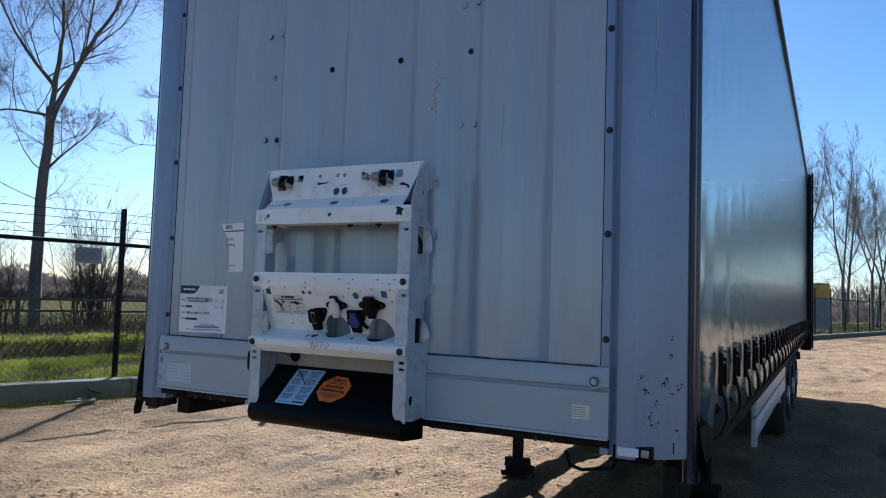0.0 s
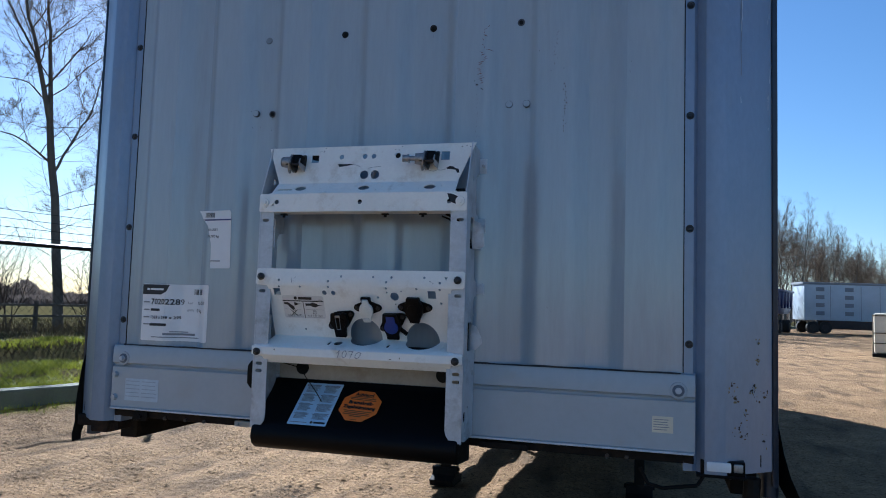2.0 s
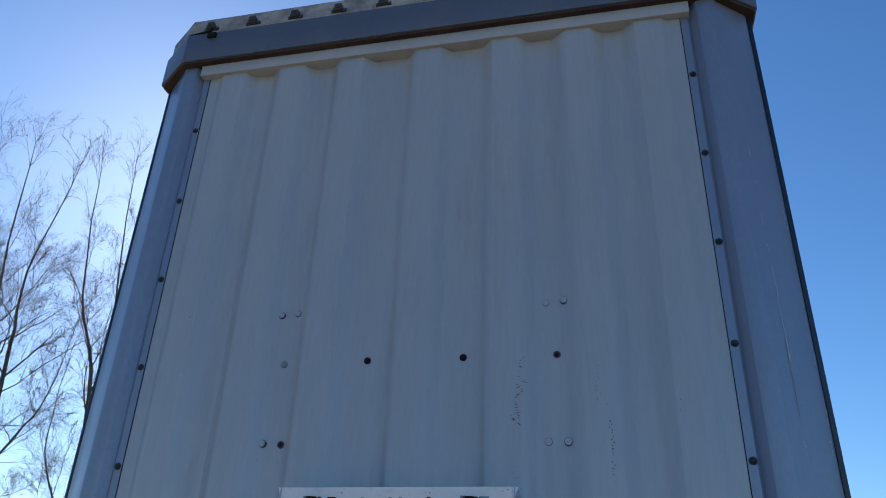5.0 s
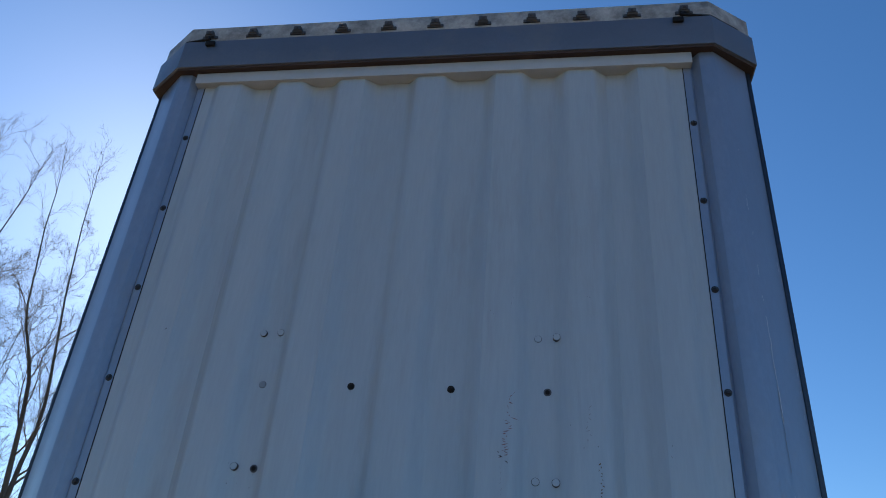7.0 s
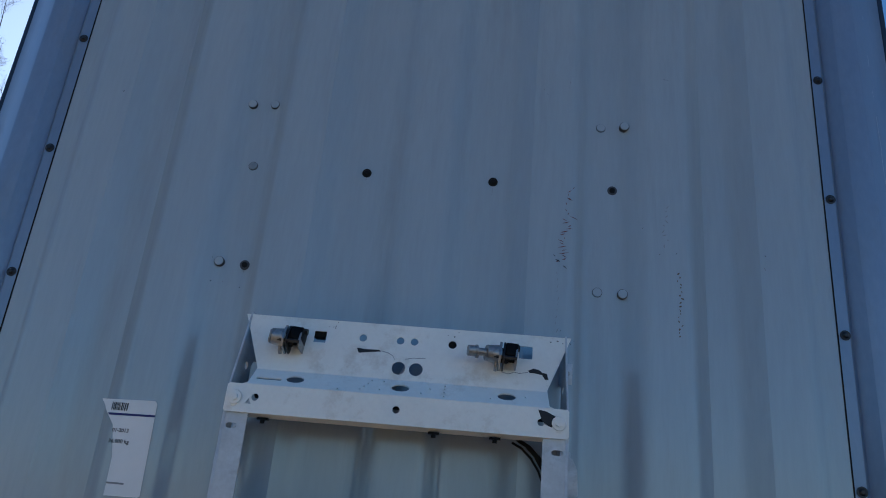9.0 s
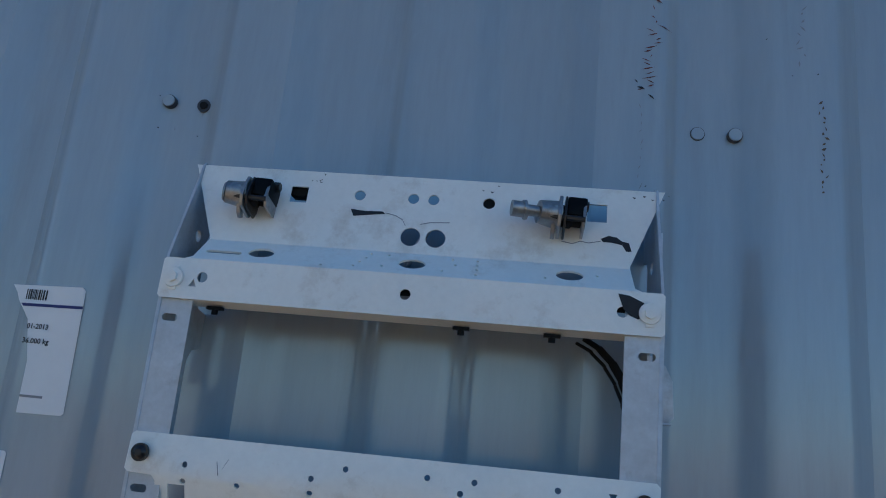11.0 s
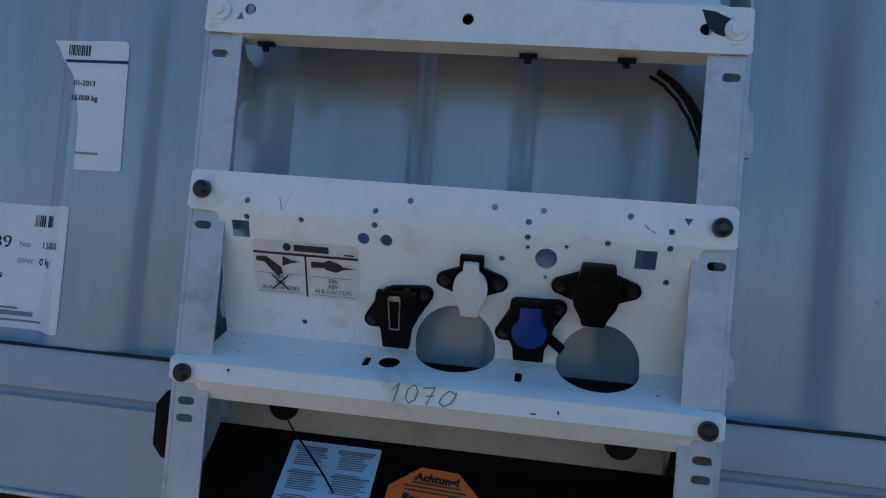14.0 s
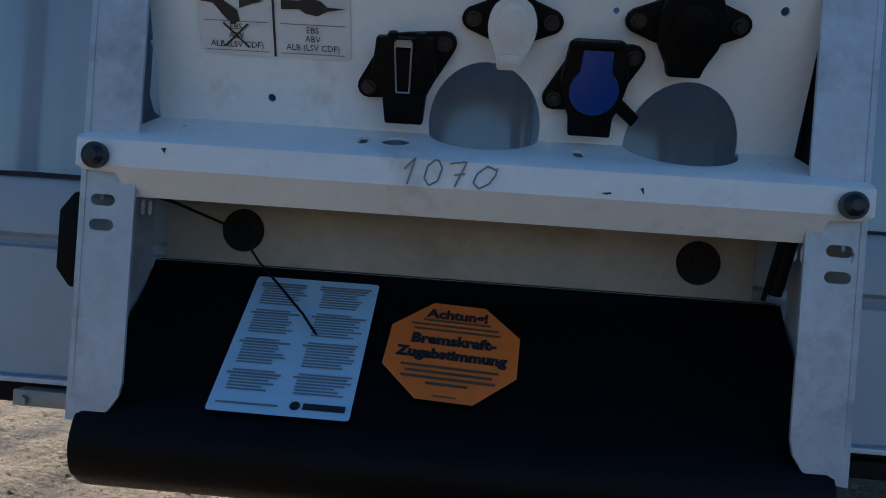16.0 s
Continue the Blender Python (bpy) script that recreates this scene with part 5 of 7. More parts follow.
for s in (-1, 1):
    def scallop(z0, z1):
        """A rounded gap along the edge that stands against the wall."""
        n = 8
        return [(-0.016 - 0.048 * min(1.0, 1.9 * math.sin(math.pi * k / n)), z0 + (z1 - z0) * (0.5 - 0.5 * math.cos(math.pi * k / n))) for k in range(n + 1)]
    outer = [(-0.015, 2.075), (-0.112, 2.092), (-0.118, 2.088), (-0.183, 1.92), (-0.183, 1.16), (-0.180, 1.143), (-0.166, 1.130), (-0.13, 1.124), (-0.03, 1.132), (-0.03, 1.366), (-0.015, 1.37)]
    outer += scallop(1.44, 1.588) + scallop(1.632, 1.795) + scallop(1.852, 1.995)
    cuts = [round_rect(-0.128, 1.738, -0.082, 1.842, 0.004), round_rect(-0.126, 1.408, -0.080, 1.50, 0.006), circle_pts(-0.10, 1.97, 0.010, 12)]
    cuts += [circle_pts(y, z, 0.0042, 10) for y, z in ((-0.152, 1.379), (-0.088, 1.373), (-0.152, 1.342), (-0.099, 1.228), (-0.066, 1.52))]
    cuts += [circle_pts(-0.140, 1.201, 0.015, 16, 0.019)] + [slot(y, z, 0.009, 0.018) for y in (-0.062, -0.044) for z in (1.336,)] + [slot(y, z, 0.008, 0.018) for y in (-0.150, -0.132) for z in (1.174, 1.146)]
    side = part("bracket_side", plate_yz(outer, cuts, s * 0.366, 0.004), M["galv"], trailer, "grey galvanised steel side plate")
    # front flange with slots, rounded foot
    w0, w1 = s * 0.314, s * 0.368
    lo, hi = min(w0, w1), max(w0, w1)
    pts = [(hi, 1.905), (lo, 1.905)]
    if s > 0:
        pts += [(lo, 1.164), (lo + 0.003, 1.150), (lo + 0.012, 1.136), (lo + 0.026, 1.127), (hi, 1.124)]
    else:
        pts += [(lo, 1.124), (hi - 0.026, 1.127), (hi - 0.012, 1.136), (hi - 0.003, 1.150), (hi, 1.164)]
    fl = [(x, 1.905 - z) for x, z in pts]
    hs = [slot(s * 0.345, 1.905 - z, 0.024, 0.011) for z in (1.825, 1.583, 1.338, 1.314)]
    part("flange", sheet(fl, hs, [(-0.182, 1.905), (-0.182, 1.11)], 0.004), M["galv"], side, "grey galvanised front flange with slots")
    for z0, z1 in ((2.0, 2.05), (1.800, 1.846), (1.592, 1.628)):      # ears screwed to the wall
        bm = bmesh.new()
        box(bm, (s * 0.366, -0.024, z0), (s * 0.392, -0.020, z1), 0.001)
        ear = part("wall_ear", bm, M["galv"], side)
        bm = bmesh.new()
        tube(bm, (s * 0.380, -0.023, (z0 + z1) / 2), (s * 0.380, -0.029, (z0 + z1) / 2), 0.006, n=6)
        part("bolt", bm, M["steel"] if z0 > 1.9 else M["galv"], ear)
    for z0, z1, r0, r1 in ((1.742, 1.826, 0.014, 0.008), (1.412, 1.486, 0.02, 0.02)):  # flaps bent out of the side
        bm = bmesh.new()
        x0, x1 = 0.366, 0.403
        pts = [(x0, z0), (x1 - r1, z0), (x1, z0 + r1), (x1 - 0.003, z1 - r0 * 1.6), (x1 - r0, z1), (x0, z1 + 0.008)]
        prism(bm, [(s * x, z) for x, z in pts], -0.0835, -0.0800, "y", 0.0008)
        if r1 < 0.01:
            box(bm, (s * x0, -0.098, z0 - 0.003), (s * (x1 - 0.006), -0.080, z0), 0.0008)
        part("bent_flap", bm, M["galv"], side, "flap punched out of the side plate and bent outwards")
    # bolts that hold the trays
    for z, dark in ((1.884, False), (1.632, True), (1.379, True)):
        bm = bmesh.new()
        y = -0.191 if z > 1.5 else -0.197
        if dark:
            tube(bm, (s * 0.346, y, z), (s * 0.346, y - 0.005, z), 0.0125, n=20)
            tube(bm, (s * 0.346, y - 0.005, z), (s * 0.346, y - 0.010, z), 0.010, 0.005, n=16)
        else:
            box(bm, (s * 0.346 - 0.006, y + 0.002, z - 0.019), (s * 0.346 + 0.006, y - 0.0006, z + 0.017), 0.0005)
            tube(bm, (s * 0.346, y, z), (s * 0.346, y - 0.003, z), 0.0155, 0.0145, n=22)
            tube(bm, (s * 0.346, y - 0.002, z), (s * 0.346, y - 0.009, z), 0.0085, n=6)
        part("bolt", bm, M["dark_steel"] if dark else M["rack"], trailer, "dark round-headed bolt" if dark else "white painted hex bolt")

# beam plugs behind the bracket, the black chute below it
bm = bmesh.new()
box(bm, (-0.345, -0.0335, 1.2795), (0.324, -0.0295, 1.372), 0.0015)
part("backing_plate", bm, M["plate"], trailer, "cream painted backing plate behind the bracket")
for x in (-0.255, 0.262):
    bm = bmesh.new()
    tube(bm, (x, -0.030, 1.318), (x, -0.038, 1.318), 0.026, 0.023, n=22)
    tube(bm, (x, -0.038, 1.318), (x, -0.042, 1.318), 0.010, n=6)
    part("rubber_washer", bm, M["rubber"], trailer, "round black rubber washer")
bm = bmesh.new()
prof = [(-0.029, 1.279), (-0.034, 1.2625), (-0.178, 1.140), (-0.191, 1.122), (-0.196, 1.098), (-0.188, 1.074), (-0.165, 1.056), (-0.03, 1.045), (-0.02, 1.05), (-0.02, 1.279)]
prism(bm, prof, -0.360, 0.358, "x", 0.010)
part("front_chute", bm, M["black"], trailer, "black plastic sloping cover with a rounded nose")
bm = bmesh.new()
prism(bm, [(-0.398, 1.268), (-0.398, 1.326), (-0.384, 1.345), (-0.369, 1.345), (-0.369, 1.250), (-0.384, 1.250)], -0.165, -0.10, "y", 0.004)
part("side_bumper", bm, M["black"], trailer, "black plastic block beside the bracket")
bm = bmesh.new()
pts = [(-0.330, -0.175, 1.352), (-0.30, -0.12, 1.342), (-0.255, -0.05, 1.318), (-0.225, -0.06, 1.283), (-0.20, -0.07, 1.262), (-0.165, -0.09, 1.233), (-0.135, -0.105, 1.200)]
for a, b in zip(pts, pts[1:]):
    tube(bm, a, b, 0.0016, n=6)
part("cord", bm, M["rubber"], trailer, "thin black cord hanging over the sticker")
bm = bmesh.new()
pts = [(0.268, -0.080, 1.857), (0.292, -0.066, 1.846), (0.314, -0.058, 1.826), (0.331, -0.056, 1.800), (0.342, -0.06, 1.772), (0.350, -0.065, 1.74), (0.353, -0.08, 1.60), (0.350, -0.085, 1.46), (0.345, -0.075, 1.36), (0.335, -0.06, 1.29)]
for k, (a, b) in enumerate(zip(pts, pts[1:])):
    tube(bm, a, b, 0.0045 + 0.0012 * min(k, 4), n=10)
    tube(bm, Vector(a) + Vector((-0.012, -0.004, -0.008)), Vector(b) + Vector((-0.011, -0.004, -0.007)), 0.0028, n=6)
part("air_hose", bm, M["rubber"], trailer, "black braided hose under the upper tray")
for x in (-0.285, 0.085, 0.215):
    bm = bmesh.new()
    tube(bm, (x, -0.165, 1.848), (x, -0.165, 1.836), 0.005, n=8)
    box(bm, (x - 0.012, -0.17, 1.843), (x + 0.012, -0.16, 1.848))
    part("clip", bm, M["black"], trailer, "small black plastic clip")


bm = bmesh.new()
for y, z, r in ((-0.062, 1.925, 0.020), (-0.088, 1.922, 0.018), (-0.112, 1.910, 0.014)):
    tube(bm, (-0.325, y, z), (0.325, y, z), r, n=10)
part("cable_loom", bm, M["rubber"], trailer, "black cable loom behind the upper tray")
# added tubes, stand-in for the shade seen through the lower tray's holes
bm = bmesh.new()
for y, z, r in ((-0.055, 1.392, 0.017), (-0.088, 1.392, 0.013)):
    tube(bm, (-0.325, y, z), (0.325, y, z), r, n=10)
part("cable_loom", bm, M["rubber"], trailer, "black tubes added behind the lower tray to darken its holes")
bm = bmesh.new()
tube(bm, (0.110, -0.104, 2.049), (0.110, -0.118, 2.049), 0.012, n=14)
part("grommet", bm, M["rubber"], trailer, "black rubber grommet")
bm = bmesh.new()
box(bm, (-0.214, -0.112, 2.046), (-0.178, -0.085, 2.066), 0.002)
part("hose_end", bm, M["rubber"], trailer, "black hose end behind the tray")
bm = bmesh.new()
tube(bm, (-0.035, -0.06, 1.93), (0.012, -0.07, 2.02), 0.006, n=8)
part("tie_rod", bm, M["galv"], trailer, "thin grey rod behind the tray")


# ---- sockets and couplings ----
def frame_on(profile, v, x):
    """A frame on the folded sheet: X along the tray, Y up the sheet, Z towards the viewer."""
    L = 0.0
    for (y0, z0), (y1, z1) in zip(profile, profile[1:]):
        seg = math.hypot(y1 - y0, z1 - z0)
        if v <= L + seg:
            d = Vector((0, (y1 - y0) / seg, (z1 - z0) / seg))
            p = Vector((x, y0, z0)) + d * (v - L)
            break
        L += seg
    up = -d
    out = Vector((1, 0, 0)).cross(up)
    return Matrix(((1, up.x, out.x, p.x), (0, up.y, out.y, p.y), (0, up.z, out.z, p.z), (0, 0, 0, 1)))


def flat(bm, pts, z0, z1, bevel=0.0):
    return prism(bm, pts, z0, z1, "z", bevel)


def diamond(rot, L, r, body):
    """Outline of a two-bolt flange: a round body with two ears."""
    c, s = math.cos(radians(rot)), math.sin(radians(rot))
    pts = [(L + r * math.cos(radians(a)), r * math.sin(radians(a))) for a in (-60, -30, 0, 30, 60)]
    pts += [(body * math.cos(radians(a)), body * math.sin(radians(a))) for a in (55, 75, 90, 105, 125)]
    pts += [(-L + r * math.cos(radians(a)), r * math.sin(radians(a))) for a in (120, 150, 180, 210, 240)]
    pts += [(body * math.cos(radians(a)), body * math.sin(radians(a))) for a in (235, 255, 270, 285, 305)]
    return [(x * c - y * s, x * s + y * c) for x, y in pts]


def socket_base(name, label, x, v, rot, L, body, seat=0.016):
    """Flange, bolts and round body of one trailer socket."""
    m = frame_on(LOWER, v, x)
    bm = bmesh.new()
    flat(bm, diamond(rot, L, 0.013, body), 0.001, 0.009, 0.0015)
    flat(bm, circle_pts(0, 0, body * 0.86, 24), 0.008, seat, 0.001)
    ob = part(name, bm, M["black"], trailer, label)
    ob.matrix_basis = m @ Matrix.Diagonal((0.9, 0.88, 1, 1))
    for sgn in (-1, 1):
        bm = bmesh.new()
        p = (sgn * L * math.cos(radians(rot)), sgn * L * math.sin(radians(rot)))
        flat(bm, circle_pts(*p, 0.0085, 14), 0.009, 0.0115)
        flat(bm, circle_pts(*p, 0.0055, 6), 0.0115, 0.0155)
        part("bolt", bm, M["dark_steel"], ob)
    return ob


s1 = socket_base("socket", "black plastic trailer socket with a wire spring clip on its lid", -0.066, 0.176, 32, 0.049, 0.036)
bm = bmesh.new()
flat(bm, [(-0.030, 0.034), (-0.018, 0.034), (-0.018, 0.039), (-0.008, 0.039), (-0.008, 0.033), (0.012, 0.033), (0.012, 0.039), (0.022, 0.039), (0.022, 0.034), (0.032, 0.034), (0.034, -0.010), (0.024, -0.030), (0.021, -0.062), (-0.021, -0.062), (-0.024, -0.030), (-0.036, -0.010)], 0.014, 0.028, 0.003)
flat(bm, circle_pts(0, -0.004, 0.026, 22), 0.027, 0.031, 0.001)
lid = part("lid", bm, M["black"], s1, "hinged black lid")
bm = bmesh.new()
for a, b in (((-0.009, 0.030, 0.034), (-0.007, -0.024, 0.034)), ((0.009, 0.030, 0.034), (0.007, -0.024, 0.034)), ((-0.007, -0.024, 0.034), (0.007, -0.024, 0.034)), ((-0.009, 0.030, 0.034), (0.009, 0.030, 0.034))):
    tube(bm, a, b, 0.0011, n=6)
flat(bm, [(-0.008, 0.025), (0.008, 0.025), (0.008, 0.032), (-0.008, 0.032)], 0.031, 0.035)
part("spring_clip", bm, M["steel"], s1, "bright wire spring clip")

s2 = socket_base("socket", "trailer socket with a white plastic lid", 0.035, 0.128, 0, 0.041, 0.029)
bm = bmesh.new()
flat(bm, [(-0.021, 0.030), (0.021, 0.030), (0.021, 0.047), (-0.021, 0.047)], 0.008, 0.020, 0.002)
part("hinge", bm, M["black"], s2).matrix_basis = Matrix.Diagonal((0.85, 1, 1, 1))
bm = bmesh.new()
flat(bm, [(-0.015, 0.043), (0.015, 0.043), (0.016, 0.026)] + [(0.035 * math.cos(radians(a)), 0.035 * math.sin(radians(a)) - 0.004) for a in (40, 20, 0, -20, -38)] + [(0.021, -0.040), (0.018, -0.053), (-0.018, -0.053), (-0.021, -0.040)] + [(-0.035 * math.cos(radians(a)), 0.035 * math.sin(radians(a)) - 0.004) for a in (-38, -20, 0, 20, 40)] + [(-0.016, 0.026)], 0.016, 0.027, 0.003)
for r in (0.024, 0.016):
    flat(bm, circle_pts(0, -0.002, r, 26), 0.026, 0.0285 if r > 0.02 else 0.030, 0.0006)
flat(bm, [(-0.016, -0.034), (0.016, -0.034), (0.014, -0.046), (-0.014, -0.046)], 0.026, 0.031, 0.001)
part("lid", bm, M["white_pl"], s2, "white plastic lid with moulded rings").matrix_basis = Matrix.Diagonal((0.74, 0.94, 1, 1))

s3 = socket_base("socket", "black trailer socket with a blue round lid", 0.117, 0.178, 32, 0.047, 0.036)
bm = bmesh.new()
flat(bm, [(-0.030, 0.040), (-0.024, 0.044), (0.024, 0.044), (0.030, 0.040), (0.036, 0.0), (0.030, -0.028), (0.024, -0.040), (0.024, -0.062), (-0.022, -0.062), (-0.024, -0.040), (-0.030, -0.028), (-0.036, 0.0)], 0.014, 0.025, 0.003)
flat(bm, [(-0.026, 0.036), (0.026, 0.036), (0.026, 0.044), (-0.026, 0.044)], 0.024, 0.032, 0.002)
part("hood", bm, M["black"], s3, "black plastic hood")
bm = bmesh.new()
flat(bm, [(-0.0155, 0.034), (0.0155, 0.034), (0.0165, 0.014)] + [(0.0265 * math.cos(radians(a)), 0.0265 * math.sin(radians(a)) - 0.010) for a in range(50, -231, -20)] + [(-0.0165, 0.014)], 0.024, 0.029, 0.0015)
part("lid", bm, M["blue_pl"], s3, "blue plastic lid")
bm = bmesh.new()
flat(bm, [(0.03, -0.018), (0.055, -0.04), (0.048, -0.052), (0.026, -0.034)], 0.004, 0.012, 0.002)
part("tongue", bm, M["black"], s3)

s4 = socket_base("socket", "black trailer socket with a tapered black rubber cap", 0.199, 0.122, 0, 0.052, 0.033)
bm = bmesh.new()
flat(bm, [(-0.024, 0.045), (0.024, 0.045), (0.026, 0.030), (0.034, 0.012), (0.036, -0.002), (0.030, -0.024), (0.020, -0.042), (0.017, -0.054), (-0.017, -0.054), (-0.020, -0.042), (-0.030, -0.024), (-0.036, -0.002), (-0.034, 0.012), (-0.026, 0.030)], 0.010, 0.027, 0.004)
flat(bm, circle_pts(0, 0, 0.022, 22), 0.026, 0.030, 0.001)
part("cap", bm, M["black"], s4, "black rubber cap")


def coupling(x, nozzle):
    """Air coupling with its die-cast body, dark seal and clamp plates, lying along the tray."""
    m = frame_on(UPPER, 0.068, x) @ pose(0, 0, 0.003, 0, 0, -3) @ Matrix.Diagonal((0.9, 0.86, 0.9, 1))
    bm = bmesh.new()
    tube(bm, (-0.010, 0, 0.034), (-0.042, -0.002, 0.044), 0.025, 0.020, n=22)
    if nozzle:
        tube(bm, (-0.042, -0.002, 0.044), (-0.066, -0.004, 0.049), 0.010, n=14)
        tube(bm, (-0.064, -0.004, 0.049), (-0.086, -0.006, 0.054), 0.014, n=16)
        tube(bm, (-0.062, -0.004, 0.049), (-0.067, -0.005, 0.050), 0.017, n=16)
    else:
        tube(bm, (-0.042, -0.002, 0.044), (-0.046, -0.002, 0.045), 0.0195, 0.016, n=22)
    body = part("air_coupling", bm, M["steel"], trailer, "grey die-cast air coupling with dark clamp plates", smooth=False)
    body.matrix_basis = m
    bm = bmesh.new()
    tube(bm, (-0.012, 0, 0.034), (0.012, 0.001, 0.028), 0.019, n=18)
    part("seal", bm, M["rubber"], body, "black rubber seal")
    for k, (px, w) in enumerate(((-0.010, 0.006), (0.0, 0.004), (0.030, 0.005))):
        bm = bmesh.new()
        pts = [(-0.034, 0.010), (-0.030, 0.052), (-0.012, 0.062), (0.010, 0.058), (0.030, 0.050), (0.036, 0.026), (0.030, 0.004), (-0.02, 0.002)]
        if k == 2:
            pts = [(-0.024, 0.0), (-0.024, 0.046), (-0.010, 0.056), (0.024, 0.050), (0.030, 0.0)]
        prism(bm, pts, px, px + w, "x", 0.0015)
        part("clamp_plate", bm, M["steel"] if k != 1 else M["dark_steel"], body)
    bm = bmesh.new()
    prism(bm, [(-0.042, 0.024), (-0.036, 0.036), (-0.024, 0.043), (-0.012, 0.056), (0.006, 0.060), (0.010, 0.051), (-0.012, 0.041), (-0.026, 0.028), (-0.037, 0.017)], -0.019, -0.012, "x", 0.0015)
    part("hook", bm, M["steel"], body, "cast steel coupling hook")
    bm = bmesh.new()
    tube(bm, (-0.022, -0.012, 0.052), (0.034, -0.012, 0.052), 0.005, n=8)
    part("clamp_bolt", bm, M["dark_steel"], body)
    bm = bmesh.new()
    tube(bm, (0.030, 0.030, 0.020), (0.040, 0.030, 0.020), 0.009, n=6)
    part("nut", bm, M["dark_steel"], body)
    bm = bmesh.new()
    box(bm, (0.004, -0.004, 0.0), (0.036, 0.030, 0.052), 0.004)
    part("mount", bm, M["black"], body, "black mounting block")
    return body


coupling(-0.258, False)
coupling(0.222, True)


# ---- decals ----
def quad_strip(bm, x0, x1, z0, z1, off=0.0015, n=1, y=None):
    """A thin patch that lies on the corrugated wall (or on the plane y)."""
    n = n if y is not None else max(1, int(abs(x1 - x0) / 0.012))
    for i in range(n):
        a, b = x0 + (x1 - x0) * i / n, x0 + (x1 - x0) * (i + 1) / n
        ya, yb = (panel_y(a) - off, panel_y(b) - off) if y is None else (y, y)
        bm.faces.new([bm.verts.new(p) for p in ((a, ya, z0), (b, yb, z0), (b, yb, z1), (a, ya, z1))])


def wall_shape(name, pts, mat_, parent, off, label="", y=None):
    """A patch of any outline on the wall, cut so that it follows the corrugation."""
    bm = bmesh.new()
    f = bm.faces.new([bm.verts.new((x, 0, z)) for x, z in pts])
    if y is None:
        lo, hi = min(p[0] for p in pts), max(p[0] for p in pts)
        k = lo + 0.012
        while k < hi:
            bmesh.ops.bisect_plane(bm, geom=bm.verts[:] + bm.edges[:] + bm.faces[:], plane_co=(k, 0, 0), plane_no=(1, 0, 0))
            k += 0.012
    for v in bm.verts:
        v.co.y = (panel_y(v.co.x) - off) if y is None else y
    bm.normal_update()
    for f in bm.faces:
        if f.normal.y > 0:
            f.normal_flip()
    return part(name, bm, mat_, parent, label)


def wall_text(body, x, z, size, mat_, parent, align='LEFT', bold=0.0, off=0.0026, y=None):
    me = text_mesh(body, size, align, bold)
    for v in me.vertices:
        px, pz = x + v.co.x, z + v.co.y
        v.co = (px, (panel_y(px) - off if y is None else y), pz)
    me.materials.append(mat_)
    ob = new("lettering", me)
    ob.parent = parent
    return ob


def bars(name, rows, mat_, parent, off=0.0026, y=None):
    """Plain bars for writing too small to read, each line a part of its own."""
    for x0, x1, z, h in rows:
        bm = bmesh.new()
        quad_strip(bm, x0, x1, z - h / 2, z + h / 2, off, y=y)
        part(name, bm, mat_, parent)


# large stock label
lab = wall_shape("stock_label", round_rect(-0.947, 1.385, -0.660, 1.600, 0.006), M["paper"], trailer, 0.0014, "white paper stock label with black printing")
wall_shape("label_tab", [(-0.947, 1.598), (-0.947, 1.560), (-0.865, 1.560), (-0.845, 1.572), (-0.835, 1.598)], M["ink"], lab, 0.0022, "black printed corner")
bars("tab_mark", [(-0.928, -0.915, 1.580, 0.008), (-0.912, -0.855, 1.580, 0.007)], M["paper"], lab, 0.003)
wall_text("70202289", -0.908, 1.532, 0.030, M["ink"], lab, bold=0.0006)
bars("small_print", [(-0.94, -0.914, 1.531, 0.005), (-0.938, -0.913, 1.502, 0.005), (-0.938, -0.913, 1.474, 0.005), (-0.938, -0.913, 1.447, 0.005)], M["ink_grey"], lab)
bars("printed_line", [(-0.908, -0.868, 1.502, 0.009)], M["ink"], lab)
bars("printed_line", [(-0.910, -0.840, 1.446, 0.010)], M["ink"], lab)
wall_text("1383 x 248 x 299", -0.908, 1.473, 0.0155, M["ink"], lab, bold=0.0003)
wall_text("Year", -0.775, 1.531, 0.013, M["ink_grey"], lab)
wall_text("12-2013", -0.731, 1.531, 0.0155, M["ink"], lab, bold=0.0003)
wall_text("GVW", -0.775, 1.502, 0.013, M["ink_grey"], lab)
wall_text("0 kg", -0.733, 1.502, 0.0165, M["ink"], lab, bold=0.0003)
rb = random.Random(2)
rows, x = [], -0.747
while x < -0.703:
    w = rb.choice((0.0012, 0.002, 0.003))
    rows.append((x, x + w, 1.573, 0.020))
    x += w + rb.choice((0.0012, 0.002))
bars("barcode", rows, M["ink"], lab)
bars("small_print", [(-0.83, -0.765, 1.420, 0.004), (-0.85, -0.735, 1.411, 0.008), (-0.90, -0.715, 1.399, 0.0035)], M["ink_grey"], lab)

# torn second label
tag = wall_shape("torn_label", [(-0.728, 1.878), (-0.600, 1.882), (-0.593, 1.876), (-0.587, 1.668), (-0.592, 1.664), (-0.671, 1.663), (-0.672, 1.75), (-0.688, 1.82), (-0.712, 1.852), (-0.718, 1.865)], M["paper"], trailer, 0, "torn white paper label with barcode", y=-0.0242)
wall_shape("blue_rule", [(-0.702, 1.842), (-0.592, 1.844), (-0.592, 1.849), (-0.706, 1.847)], M["ink_blue"], tag, 0, y=-0.0249)
rows, x = [], -0.700
while x < -0.660:
    w = rb.choice((0.0012, 0.002, 0.003))
    rows.append((x, x + w, 1.863, 0.018))
    x += w + rb.choice((0.0012, 0.002))
bars("barcode", rows, M["ink"], tag, y=-0.0249)
